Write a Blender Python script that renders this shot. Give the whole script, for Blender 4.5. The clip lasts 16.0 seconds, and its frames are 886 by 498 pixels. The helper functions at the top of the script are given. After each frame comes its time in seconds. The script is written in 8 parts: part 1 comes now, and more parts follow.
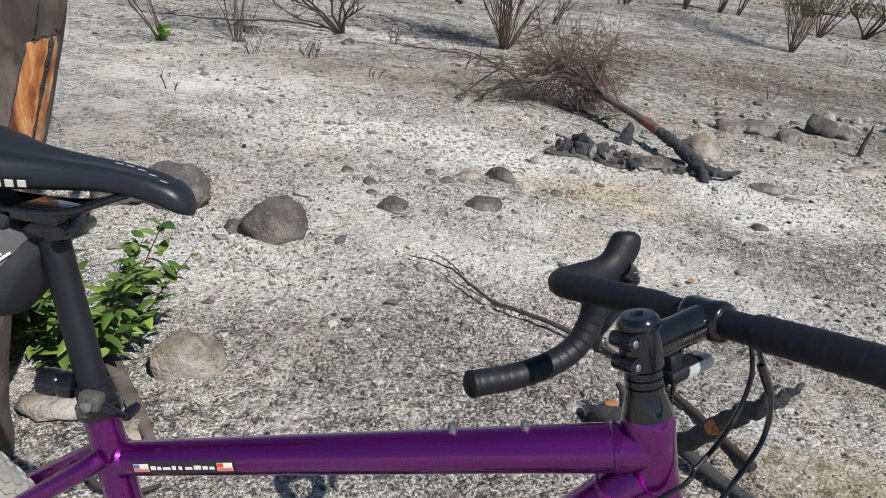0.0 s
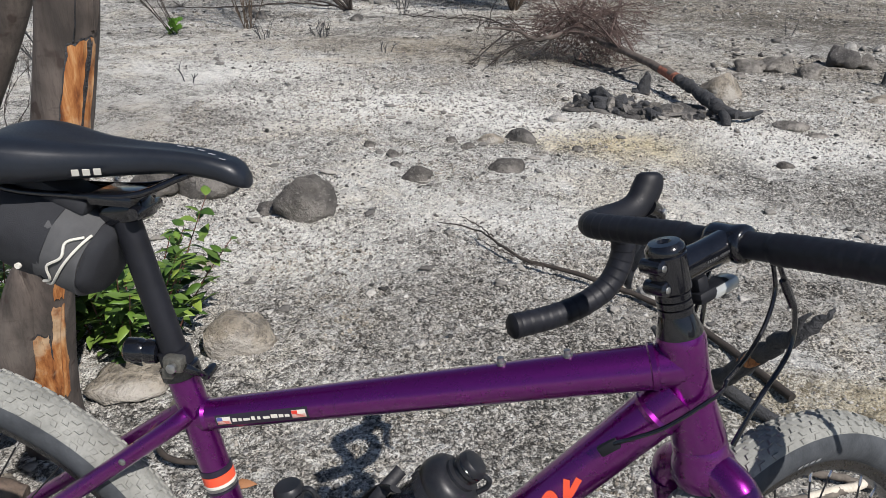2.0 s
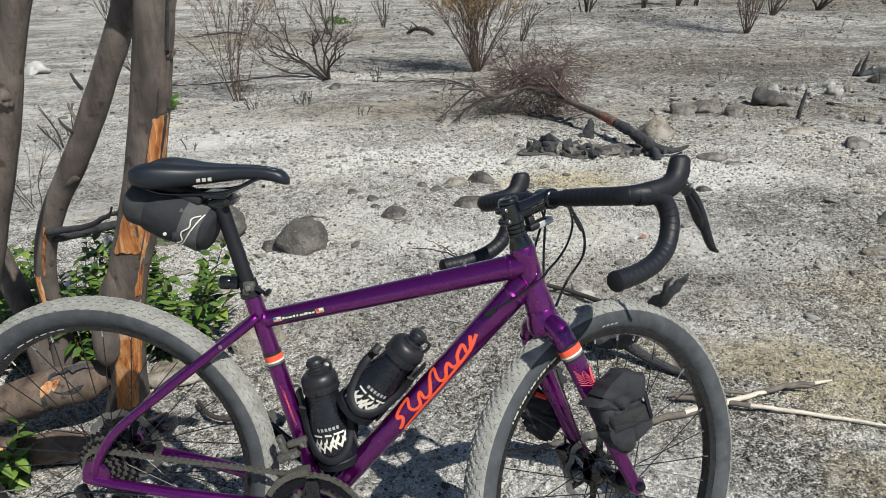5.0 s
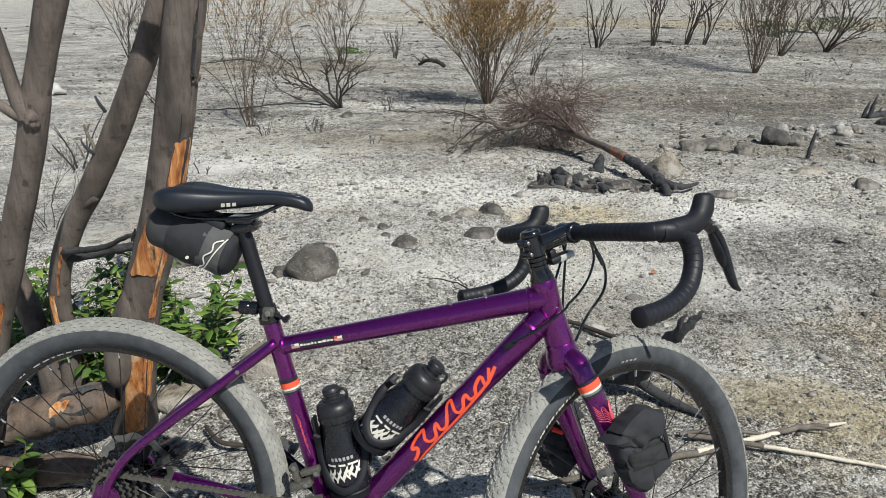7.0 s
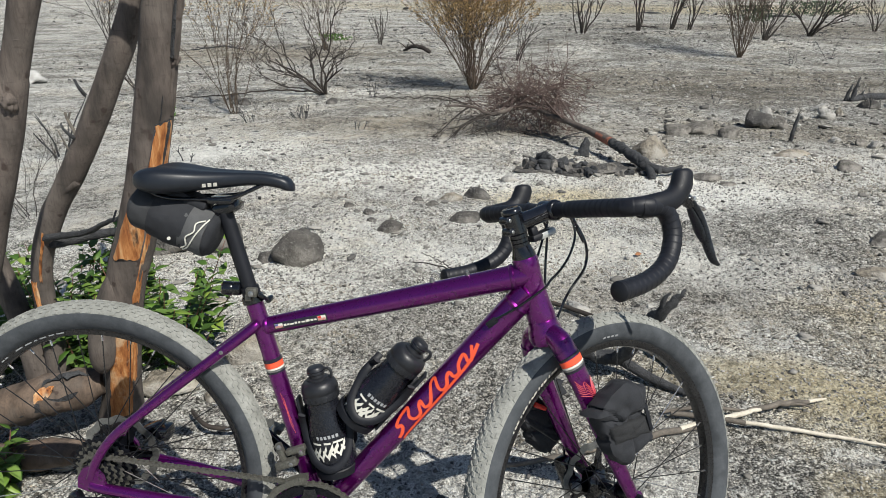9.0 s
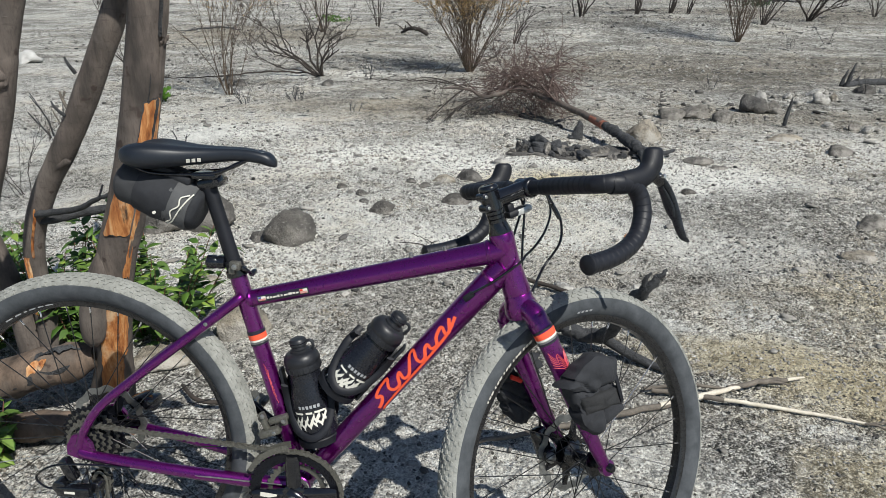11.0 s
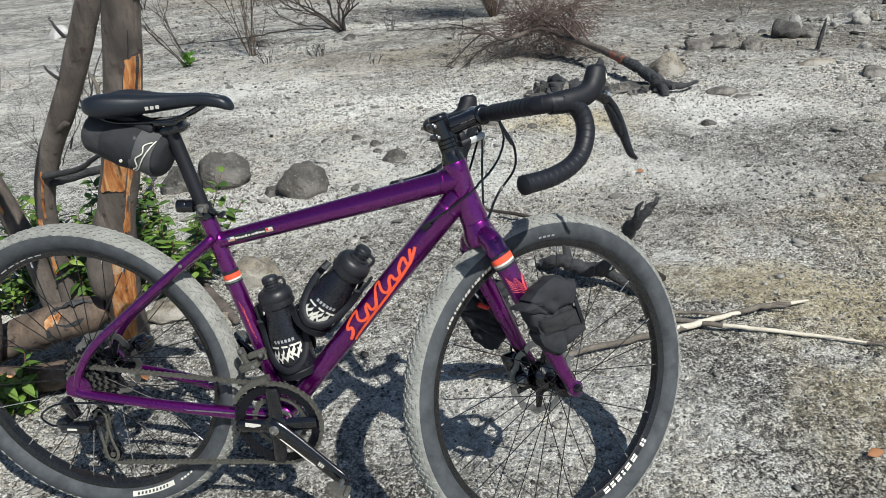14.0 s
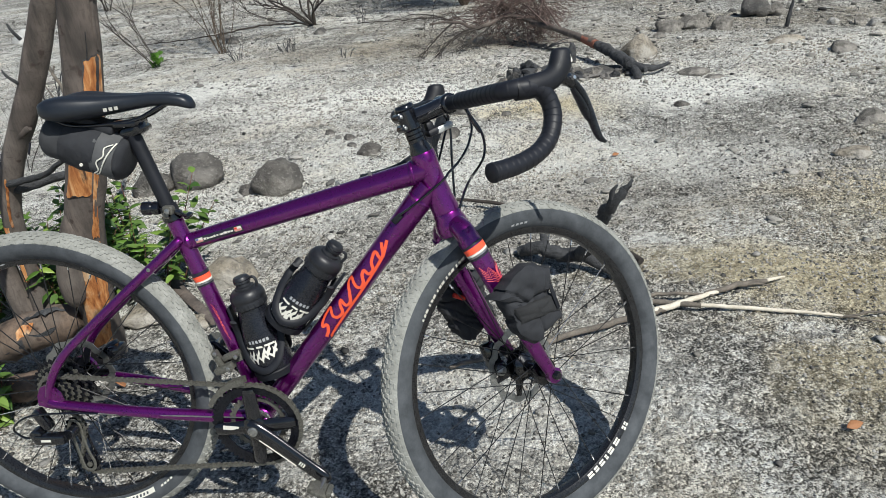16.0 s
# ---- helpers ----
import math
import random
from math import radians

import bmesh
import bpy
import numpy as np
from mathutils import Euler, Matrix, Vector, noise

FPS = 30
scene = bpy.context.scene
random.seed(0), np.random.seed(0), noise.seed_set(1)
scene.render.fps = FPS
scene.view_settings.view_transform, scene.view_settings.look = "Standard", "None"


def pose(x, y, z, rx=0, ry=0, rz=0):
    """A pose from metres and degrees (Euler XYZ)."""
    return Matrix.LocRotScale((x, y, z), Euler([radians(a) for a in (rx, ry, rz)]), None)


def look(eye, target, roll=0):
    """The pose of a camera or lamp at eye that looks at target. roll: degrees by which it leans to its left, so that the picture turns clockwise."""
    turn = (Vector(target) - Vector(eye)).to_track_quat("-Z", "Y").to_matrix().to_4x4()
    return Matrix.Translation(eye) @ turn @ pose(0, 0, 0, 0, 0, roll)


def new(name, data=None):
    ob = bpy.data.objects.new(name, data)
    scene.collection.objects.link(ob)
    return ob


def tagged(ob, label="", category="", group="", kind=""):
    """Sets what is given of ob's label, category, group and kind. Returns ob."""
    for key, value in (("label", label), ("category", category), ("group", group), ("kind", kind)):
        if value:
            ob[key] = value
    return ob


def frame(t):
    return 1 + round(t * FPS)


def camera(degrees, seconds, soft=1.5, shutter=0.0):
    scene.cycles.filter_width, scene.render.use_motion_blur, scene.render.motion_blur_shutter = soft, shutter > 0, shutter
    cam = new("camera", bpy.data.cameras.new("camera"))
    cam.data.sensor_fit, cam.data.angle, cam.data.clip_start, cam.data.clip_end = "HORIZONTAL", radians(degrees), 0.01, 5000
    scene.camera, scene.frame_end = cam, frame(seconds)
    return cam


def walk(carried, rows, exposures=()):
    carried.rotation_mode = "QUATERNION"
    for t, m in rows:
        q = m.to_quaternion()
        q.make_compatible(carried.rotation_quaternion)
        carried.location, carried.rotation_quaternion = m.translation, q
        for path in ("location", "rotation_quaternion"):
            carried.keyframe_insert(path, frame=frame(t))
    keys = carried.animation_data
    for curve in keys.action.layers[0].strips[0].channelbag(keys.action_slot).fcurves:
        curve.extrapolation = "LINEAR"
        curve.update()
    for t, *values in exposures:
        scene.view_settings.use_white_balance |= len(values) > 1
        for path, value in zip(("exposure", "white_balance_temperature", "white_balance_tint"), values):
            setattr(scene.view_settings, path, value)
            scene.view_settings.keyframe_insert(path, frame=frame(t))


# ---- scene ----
cam = camera(63.3, 16.0, soft=0.6)
PATH = [
    (0, (0.667, -0.406, 1.157), (0.513, 1.413, 0.341), 7.4),
    (0.5, (0.678, -0.329, 1.124), (0.437, 1.429, 0.201), 5.3),
    (1, (0.688, -0.319, 1.107), (0.447, 1.394, 0.104), 4.9),
    (1.5, (0.686, -0.352, 1.124), (0.437, 1.357, 0.114), 2.8),
    (2, (0.662, -0.467, 1.163), (0.446, 1.308, 0.267), 1.6),
    (2.5, (0.622, -0.694, 1.198), (0.482, 1.14, 0.412), 2.7),
    (3, (0.695, -0.772, 1.229), (0.57, 1.084, 0.495), 2.4),
    (3.5, (0.846, -0.879, 1.211), (0.647, 0.946, 0.417), 1.8),
    (4, (0.843, -0.943, 1.238), (0.649, 0.884, 0.449), -0.8),
    (4.2, (0.809, -0.98, 1.247), (0.613, 0.849, 0.462), -1.8),
    (6.3, (0.786, -1.088, 1.292), (0.61, 0.78, 0.601), -0.3),
    (6.5, (0.771, -1.063, 1.274), (0.59, 0.806, 0.585), -0.1),
    (7, (0.767, -1.066, 1.276), (0.566, 0.807, 0.602), -0.0),
    (7.5, (0.77, -1.076, 1.267), (0.582, 0.798, 0.593), -0.1),
    (8, (0.767, -1.075, 1.267), (0.58, 0.794, 0.582), 0.3),
    (8.5, (0.773, -1.074, 1.265), (0.587, 0.794, 0.576), -0.3),
    (9, (0.778, -1.076, 1.262), (0.612, 0.788, 0.556), -0.2),
    (9.5, (0.785, -1.074, 1.256), (0.656, 0.786, 0.532), -0.4),
    (9.7, (0.781, -1.075, 1.264), (0.652, 0.778, 0.524), -0.5),
    (11.8, (0.895, -1.152, 1.247), (0.718, 0.692, 0.493), 0.5),
    (12, (0.92, -1.163, 1.235), (0.721, 0.671, 0.46), -0.5),
    (12.5, (0.946, -1.175, 1.251), (0.674, 0.653, 0.486), -1.9),
    (13, (0.963, -1.178, 1.245), (0.653, 0.641, 0.474), -2.0),
    (13.5, (0.978, -1.167, 1.232), (0.664, 0.632, 0.416), -4.4),
    (14, (0.989, -1.133, 1.224), (0.7, 0.649, 0.364), -4.4),
    (14.5, (0.993, -1.122, 1.225), (0.716, 0.664, 0.367), -5.3),
    (15, (0.985, -1.115, 1.223), (0.684, 0.656, 0.345), -5.8),
    (15.5, (1.0, -1.119, 1.215), (0.718, 0.646, 0.318), -6.3),
    (16, (1.006, -1.117, 1.216), (0.764, 0.66, 0.33), -6.2),
]
walk(cam, [(t, look(eye, target, roll)) for t, eye, target, roll in PATH],
     [(0.0, -0.02, 6350, 13.0), (2.0, -0.11, 6350, 13.5), (3.6, -0.07, 6420, 9.5), (9.5, -0.07, 6420, 8.0), (12.0, -0.05, 6260, 7.5), (16.0, -0.03, 6260, 7.0)])

# ---- light ----
SUN_TO = Vector((0.58, -0.57, 1.0)).normalized()
world = bpy.data.worlds.new("daylight")
scene.world = world
world.use_nodes = True
sky = world.node_tree.nodes.new("ShaderNodeTexSky")
sky.sky_type, sky.sun_disc = "NISHITA", False
sky.sun_elevation = math.asin(SUN_TO.z)
sky.sun_rotation = math.atan2(SUN_TO.x, SUN_TO.y)
sky.altitude, sky.dust_density = 300, 0.6
world.node_tree.links.new(sky.outputs[0], world.node_tree.nodes["Background"].inputs[0])
world.node_tree.nodes["Background"].inputs[1].default_value = 0.078
sun = new("sun", bpy.data.lights.new("sun", "SUN"))
sun.data.energy, sun.data.angle, sun.data.color = 5.35, radians(0.53), (1.0, 0.955, 0.88)
sun.matrix_world = look((6, -6, 10), (6 - SUN_TO.x, -6 - SUN_TO.y, 10 - SUN_TO.z))
scene.view_settings.exposure = 0.0


# ---- material tools ----
def material(name, color=(0.5, 0.5, 0.5), rough=0.6, metal=0.0, coat=0.0, spec=0.5):
    m = bpy.data.materials.new(name)
    m.use_nodes = True
    b = m.node_tree.nodes["Principled BSDF"]
    b.inputs["Base Color"].default_value = (*color, 1)
    b.inputs["Roughness"].default_value = rough
    b.inputs["Metallic"].default_value = metal
    b.inputs["Coat Weight"].default_value = coat
    b.inputs["Coat Roughness"].default_value = 0.08
    b.inputs["Specular IOR Level"].default_value = spec
    return m


class Nodes:
    """Short hands for building a material's nodes."""

    def __init__(self, m):
        self.t = m.node_tree
        self.b = self.t.nodes["Principled BSDF"]
        self.co = self.t.nodes.new("ShaderNodeTexCoord").outputs["Object"]

    def put(self, kind, **sockets):
        n = self.t.nodes.new(kind)
        for k, v in sockets.items():
            s = n.inputs[k.replace("_", " ")] if not k.startswith("i_") else n.inputs[int(k[2:])]
            if isinstance(v, bpy.types.NodeSocket):
                self.t.links.new(v, s)
            else:
                s.default_value = v
        return n

    def noise(self, scale, detail=4, rough=0.6, co=None, distort=0.0):
        return self.put("ShaderNodeTexNoise", Vector=co or self.co, Scale=scale, Detail=detail, Roughness=rough, Distortion=distort).outputs["Fac"]

    def cells(self, scale, co=None, feature="F1", out="Distance"):
        n = self.put("ShaderNodeTexVoronoi", Vector=co or self.co, Scale=scale)
        n.feature = feature
        return n.outputs[out]

    def ramp(self, fac, stops):
        if len(stops) == 2 and not isinstance(stops[0][1], tuple):
            (a, va), (b, vb) = stops
            return self.put("ShaderNodeMapRange", i_0=fac, i_1=a, i_2=b, i_3=va, i_4=vb).outputs[0]
        n = self.put("ShaderNodeValToRGB", Fac=fac)
        e = n.color_ramp.elements
        while len(e) < len(stops):
            e.new(0.5)
        for el, (at, c) in zip(e, stops):
            el.position = at
            el.color = (*c, 1) if isinstance(c, tuple) else (c, c, c, 1)
        return n.outputs[0]

    def mix(self, fac, a, b, blend="MIX"):
        n = self.t.nodes.new("ShaderNodeMix")
        n.data_type, n.blend_type = "RGBA", blend
        for i, v in ((0, fac), (6, a), (7, b)):
            if isinstance(v, bpy.types.NodeSocket):
                self.t.links.new(v, n.inputs[i])
            else:
                n.inputs[i].default_value = (*v, 1) if isinstance(v, tuple) else v
        return n.outputs[2]

    def math(self, op, a, b=0.0):
        n = self.t.nodes.new("ShaderNodeMath")
        n.operation = op
        for i, v in ((0, a), (1, b)):
            if isinstance(v, bpy.types.NodeSocket):
                self.t.links.new(v, n.inputs[i])
            else:
                n.inputs[i].default_value = v
        return n.outputs[0]

    def stretch(self, sx, sy, sz):
        return self.put("ShaderNodeMapping", Vector=self.co, Scale=(sx, sy, sz)).outputs[0]

    def color(self, s):
        self.t.links.new(s, self.b.inputs["Base Color"])

    def rough(self, s):
        self.t.links.new(s, self.b.inputs["Roughness"])

    def bump(self, height, strength=0.5, distance=0.01):
        n = self.put("ShaderNodeBump", Height=height, Strength=strength, Distance=distance)
        self.t.links.new(n.outputs[0], self.b.inputs["Normal"])

    def random(self):
        return self.t.nodes.new("ShaderNodeObjectInfo").outputs["Random"]

    def island(self):
        return self.t.nodes.new("ShaderNodeNewGeometry").outputs["Random Per Island"]


def speckled(name, dark, light, scale, rough=0.8, bump=0.3, distance=0.003, fine=8.0, metal=0.0, coat=0.0, spec=0.5):
    """A surface that varies between two colours at two scales."""
    m = material(name, rough=rough, metal=metal, coat=coat, spec=spec)
    n = Nodes(m)
    big, small = n.noise(scale, 5), n.noise(scale * fine, 3)
    f = n.math("ADD", n.math("MULTIPLY", big, 0.65), n.math("MULTIPLY", small, 0.35))
    n.color(n.ramp(f, [(0.3, dark), (0.7, light)]))
    n.rough(n.ramp(small, [(0.2, max(rough - 0.12, 0.05)), (0.8, min(rough + 0.12, 1))]))
    n.bump(f, bump, distance)
    return m


# ---- materials ----
def ground_material():
    m = material("ash_ground", rough=0.95, spec=0.2)
    n = Nodes(m)

    def patch(x, y, rx, ry, soft=0.75):
        """A stain round a place, with a ragged edge."""
        v = n.put("ShaderNodeMapping", Vector=n.co, Location=(-x / rx, -y / ry, 0), Scale=(1 / rx, 1 / ry, 0)).outputs[0]
        d = n.put("ShaderNodeVectorMath", i_0=v)
        d.operation = "LENGTH"
        ragged = n.math("ADD", d.outputs["Value"], n.math("MULTIPLY", n.math("SUBTRACT", edge, 0.5), 1.7))
        return n.ramp(ragged, [(soft * 0.45, 1.0), (min(soft * 1.35, 1.0), 0.0)])

    edge = n.noise(2.3, 6, 0.65)
    big, mid, fine = n.noise(0.55, 4), n.noise(3.7, 6, 0.7), n.noise(17.0, 6, 0.75)
    grain = n.noise(210.0, 3, 0.75)
    # crumbs of soil at two sizes: a dome of relief and a tone for each
    jitter = n.put("ShaderNodeTexNoise", Vector=n.co, Scale=45.0, Detail=3.0).outputs["Color"]
    push = n.put("ShaderNodeVectorMath", i_0=jitter, i_1=(0.014, 0.014, 0.014))
    push.operation = "MULTIPLY"
    moved = n.put("ShaderNodeVectorMath", i_0=n.co, i_1=push.outputs[0])
    moved.operation = "ADD"
    shaken = moved.outputs[0]
    crumb, lump_tone = n.cells(150.0, shaken, out="Color"), n.cells(62.0, shaken, out="Color")
    dome, lump_dome = n.cells(150.0, shaken), n.cells(62.0, shaken)
    clod_tone, clod_dome = n.cells(26.0, shaken, out="Color"), n.cells(26.0, shaken)
    ash = n.noise(1.25, 10, 0.72, distort=0.4)
    soot = n.noise(2.1, 9, 0.7, distort=0.3)
    base = n.ramp(mid, [(0.33, (0.120, 0.116, 0.107)), (0.50, (0.210, 0.203, 0.188)), (0.66, (0.34, 0.332, 0.313))])
    base = n.mix(n.ramp(big, [(0.40, 0.0), (0.60, 0.6)]), base, (0.275, 0.245, 0.195))
    # less ash to the side of the path and over the far plain
    xyz = n.put("ShaderNodeSeparateXYZ", i_0=n.co)
    px, py = xyz.outputs[0], xyz.outputs[1]
    wander = n.math("MULTIPLY", n.math("SUBTRACT", n.noise(0.9, 7, 0.68), 0.5), 1.6)
    side = n.ramp(n.math("MULTIPLY", n.math("ADD", px, wander), 0.25), [(0.30, 0.0), (0.52, 0.8)])
    far = n.math("MULTIPLY", n.ramp(n.math("MULTIPLY", n.math("ADD", py, n.math("MULTIPLY", wander, 2.0)), 0.05), [(0.225, 0.0), (0.33, 1.0)]), n.ramp(n.math("ADD", n.math("MULTIPLY", px, 0.1), 0.5), [(0.1, 0.5), (0.75, 0.9)]))
    zone = n.math("MAXIMUM", side, far)
    near = n.math("MULTIPLY", patch(0.7, 0.7, 1.9, 1.5), 0.95)
    less = n.math("SUBTRACT", 1.0, n.math("MULTIPLY", n.math("MAXIMUM", zone, near), 0.62))
    clump = n.math("ADD", n.math("MULTIPLY", n.noise(2.3, 6, 0.7, distort=0.6), 0.5), n.math("MULTIPLY", n.noise(7.5, 8, 0.78, distort=1.0), 0.5))
    stir = n.ramp(clump, [(0.44, 0.12), (0.54, 1.0)])
    base = n.mix(n.math("MULTIPLY", near, 0.55), base, n.ramp(mid, [(0.33, (0.17, 0.155, 0.135)), (0.66, (0.32, 0.30, 0.27))]))
    base = n.mix(n.math("MULTIPLY", zone, 0.62), base, n.ramp(mid, [(0.33, (0.135, 0.128, 0.112)), (0.66, (0.36, 0.338, 0.292))]))
    def spread(spots):
        """Several stains of one kind: (x, y, half width, half depth, strength)."""
        total = 0.0
        for x, y, rx, ry, k in spots:
            total = n.math("MAXIMUM", n.math("MULTIPLY", patch(x, y, rx, ry), k), total)
        return total

    # broad ground tones: pale ash, light grey, brown, dark, ochre
    for tone, spots in (
        ((0.56, 0.553, 0.538), ((0.3, 2.55, 1.5, 0.8, 0.75), (1.25, 2.5, 0.7, 0.8, 0.65), (2.9, 4.0, 1.5, 0.6, 0.7), (-0.3, 1.7, 0.6, 0.5, 0.75), (5.0, 12.2, 3.5, 0.5, 0.6), (-4.5, 7.0, 2.0, 2.2, 0.5), (0.35, 1.25, 0.9, 0.5, 0.45), (0.55, 0.55, 0.7, 0.4, 0.4))),
        ((0.28, 0.262, 0.232), ((0.2, 5.3, 2.2, 0.7, 0.6), (0.8, 8.6, 2.5, 1.2, 0.5), (1.9, 0.3, 0.9, 0.6, 0.5), (1.45, 0.95, 0.6, 0.55, 0.7))),
        ((0.80, 0.79, 0.765), ((-0.35, 4.0, 1.5, 0.55, 0.85), (1.70, 3.6, 1.2, 0.6, 0.75), (0.2, 3.55, 1.2, 0.45, 0.9), (2.1, 3.35, 1.1, 0.45, 0.8), (0.95, 2.15, 0.8, 0.35, 0.65), (-1.3, 4.7, 0.9, 0.35, 0.7), (-1.0, 7.4, 1.2, 0.5, 0.65))),
        ((0.185, 0.178, 0.165), ((4.5, 8.5, 4.5, 1.9, 0.75), (6.0, 20.0, 14.0, 6.0, 0.55), (-3.5, 11.0, 3.0, 2.5, 0.5), (3.6, 6.2, 2.2, 0.8, 0.5), (-7.0, 16.0, 6.0, 5.0, 0.5), (1.9, 2.6, 0.5, 0.9, 0.45), (1.45, 1.75, 0.55, 0.5, 0.55), (1.6, 0.35, 0.5, 0.4, 0.5), (-1.7, 3.1, 0.9, 0.8, 0.45))),
        ((0.43, 0.38, 0.28), ((1.1, 3.25, 0.55, 0.5, 0.75), (2.15, 1.0, 0.75, 0.7, 0.75), (7.0, 48.0, 40.0, 14.0, 0.5))),
    ):
        spotted = spread(spots)
        base = n.mix(spotted, base, tone)
    # soot, white ash crusts, crumbs and grit
    base = n.mix(n.ramp(soot, [(0.32, 0.8), (0.45, 0.0)]), base, (0.095, 0.092, 0.087))
    base = n.mix(n.math("MULTIPLY", less, n.ramp(ash, [(0.465, 0.0), (0.535, 0.9)])), base, (0.90, 0.892, 0.87))
    base = n.mix(n.math("MULTIPLY", less, n.ramp(n.math("MULTIPLY", fine, n.math("ADD", ash, 0.5)), [(0.48, 0.0), (0.60, 0.70)])), base, (0.86, 0.85, 0.82))
    crust = n.noise(31.0, 9, 0.78, distort=0.6)
    base = n.mix(n.math("MULTIPLY", stir, n.ramp(fine, [(0.36, 0.42), (0.47, 0.0)])), base, (0.085, 0.080, 0.074))
    base = n.mix(n.math("ADD", n.math("MULTIPLY", stir, 0.55), 0.35), base, n.ramp(crust, [(0.34, 0.16), (0.45, 0.38), (0.53, 0.56), (0.64, 0.92)]), "OVERLAY")
    base = n.mix(n.math("MULTIPLY", stir, n.ramp(crust, [(0.36, 0.5), (0.44, 0.0)])), base, (0.045, 0.043, 0.040))
    base = n.mix(n.math("MULTIPLY", less, n.ramp(crust, [(0.525, 0.0), (0.575, 0.9)])), base, (0.90, 0.885, 0.85))
    base = n.mix(0.36, base, n.ramp(clod_tone, [(0.30, 0.14), (0.70, 0.88)]), "OVERLAY")
    base = n.mix(0.52, base, n.ramp(lump_tone, [(0.28, 0.10), (0.72, 0.92)]), "OVERLAY")
    base = n.mix(0.62, base, n.ramp(crumb, [(0.28, 0.10), (0.72, 0.90)]), "OVERLAY")
    base = n.mix(0.42, base, n.ramp(fine, [(0.36, 0.10), (0.64, 0.92)]), "OVERLAY")
    base = n.mix(n.math("MULTIPLY", stir, n.ramp(crumb, [(0.38, 0.8), (0.43, 0.0)])), base, n.mix(0.75, base, (0.03, 0.03, 0.03)))
    base = n.mix(n.math("MULTIPLY", less, n.ramp(crumb, [(0.65, 0.0), (0.69, 0.8)])), base, (0.86, 0.845, 0.81))
    base = n.mix(n.ramp(grain, [(0.41, 0.9), (0.48, 0.0)]), base, (0.045, 0.044, 0.042))
    base = n.mix(n.math("MULTIPLY", less, n.ramp(grain, [(0.535, 0.0), (0.60, 0.7)])), base, (0.84, 0.825, 0.79))
    base = n.mix(n.math("MULTIPLY", less, n.ramp(clump, [(0.42, 0.6), (0.48, 0.0)])), base, (0.86, 0.85, 0.825))
    base = n.mix(n.ramp(n.noise(1.3, 7, 0.72, distort=0.5), [(0.50, 0.0), (0.60, 0.75)]), base, n.mix(1.0, base, (1.0, 0.95, 0.87), "MULTIPLY"))
    # drifted streaks of ash and soot over the plain
    lanes = n.put("ShaderNodeMapping", Vector=n.co, Scale=(0.55, 1.15, 1.0)).outputs[0]
    drift = n.noise(0.85, 12, 0.78, lanes, 0.9)
    drawn = n.ramp(n.math("MULTIPLY", py, 0.05), [(0.22, 0.0), (0.36, 1.0)])
    base = n.mix(n.math("MULTIPLY", drawn, n.ramp(drift, [(0.40, 0.5), (0.49, 0.0)])), base, (0.085, 0.080, 0.072))
    base = n.mix(n.math("MULTIPLY", drawn, n.ramp(drift, [(0.545, 0.0), (0.62, 0.65)])), base, (0.74, 0.73, 0.70))
    # bare brown soil, sooty ground and ochre soil, in broad ragged patches
    for tint, spots in (
        ((0.68, 0.635, 0.57), ((0.2, 5.35, 2.6, 0.75, 0.9), (3.6, 8.4, 5.0, 1.9, 0.9), (3.4, 5.4, 1.6, 0.7, 0.7), (-3.6, 12.0, 3.4, 2.6, 1.0), (8.0, 18.0, 8.0, 4.0, 0.9))),
        ((0.68, 0.665, 0.645), ((-1.5, 3.0, 0.9, 0.7, 0.8), (1.45, 1.75, 0.7, 0.5, 0.9), (0.5, 1.35, 1.1, 0.35, 0.7), (2.1, 2.2, 0.9, 0.5, 0.8), (2.3, 0.1, 0.9, 0.4, 0.7))),
        ((1.0, 0.905, 0.69), ((1.15, 3.2, 0.7, 0.35, 0.95), (2.2, 0.95, 0.8, 0.4, 0.85), (2.1, 0.35, 0.7, 0.35, 0.65), (2.6, 1.7, 0.8, 0.4, 0.6), (9.0, 34.0, 26.0, 7.0, 0.9))),
    ):
        all_spots = spread(spots)
        base = n.mix(all_spots, base, n.mix(1.0, base, tint, "MULTIPLY"))
    # thick white ash left where brushwood burnt out
    white = spread(((0.1, 3.60, 1.7, 0.50, 0.95), (-1.2, 4.3, 1.0, 0.35, 0.8), (2.05, 3.35, 0.9, 0.45, 0.85), (1.75, 2.2, 0.8, 0.45, 0.55), (-0.25, 1.75, 0.6, 0.35, 0.7), (0.75, 2.15, 0.8, 0.3, 0.65), (0.9, 0.42, 0.7, 0.35, 0.4), (-1.0, 7.4, 1.2, 0.4, 0.7), (3.2, 4.2, 1.3, 0.5, 0.6)))
    base = n.mix(n.math("MULTIPLY", white, n.ramp(crust, [(0.37, 0.0), (0.50, 1.0)])), base, (0.95, 0.94, 0.91))
    # trodden crusts of pale yellow silt
    silt = n.math("MAXIMUM", patch(2.25, 0.95, 0.65, 0.34), n.math("MAXIMUM", patch(1.62, 1.12, 0.50, 0.18), patch(2.15, 0.45, 0.6, 0.28)))
    base = n.mix(n.math("MULTIPLY", silt, 0.7), base, n.ramp(crust, [(0.38, (0.20, 0.165, 0.105)), (0.48, (0.42, 0.365, 0.25)), (0.60, (0.66, 0.59, 0.43))]))
    # clods, small stones and soot specks of the plain
    speck, fleck = n.noise(11.0, 9, 0.82), n.cells(24.0, out="Color")
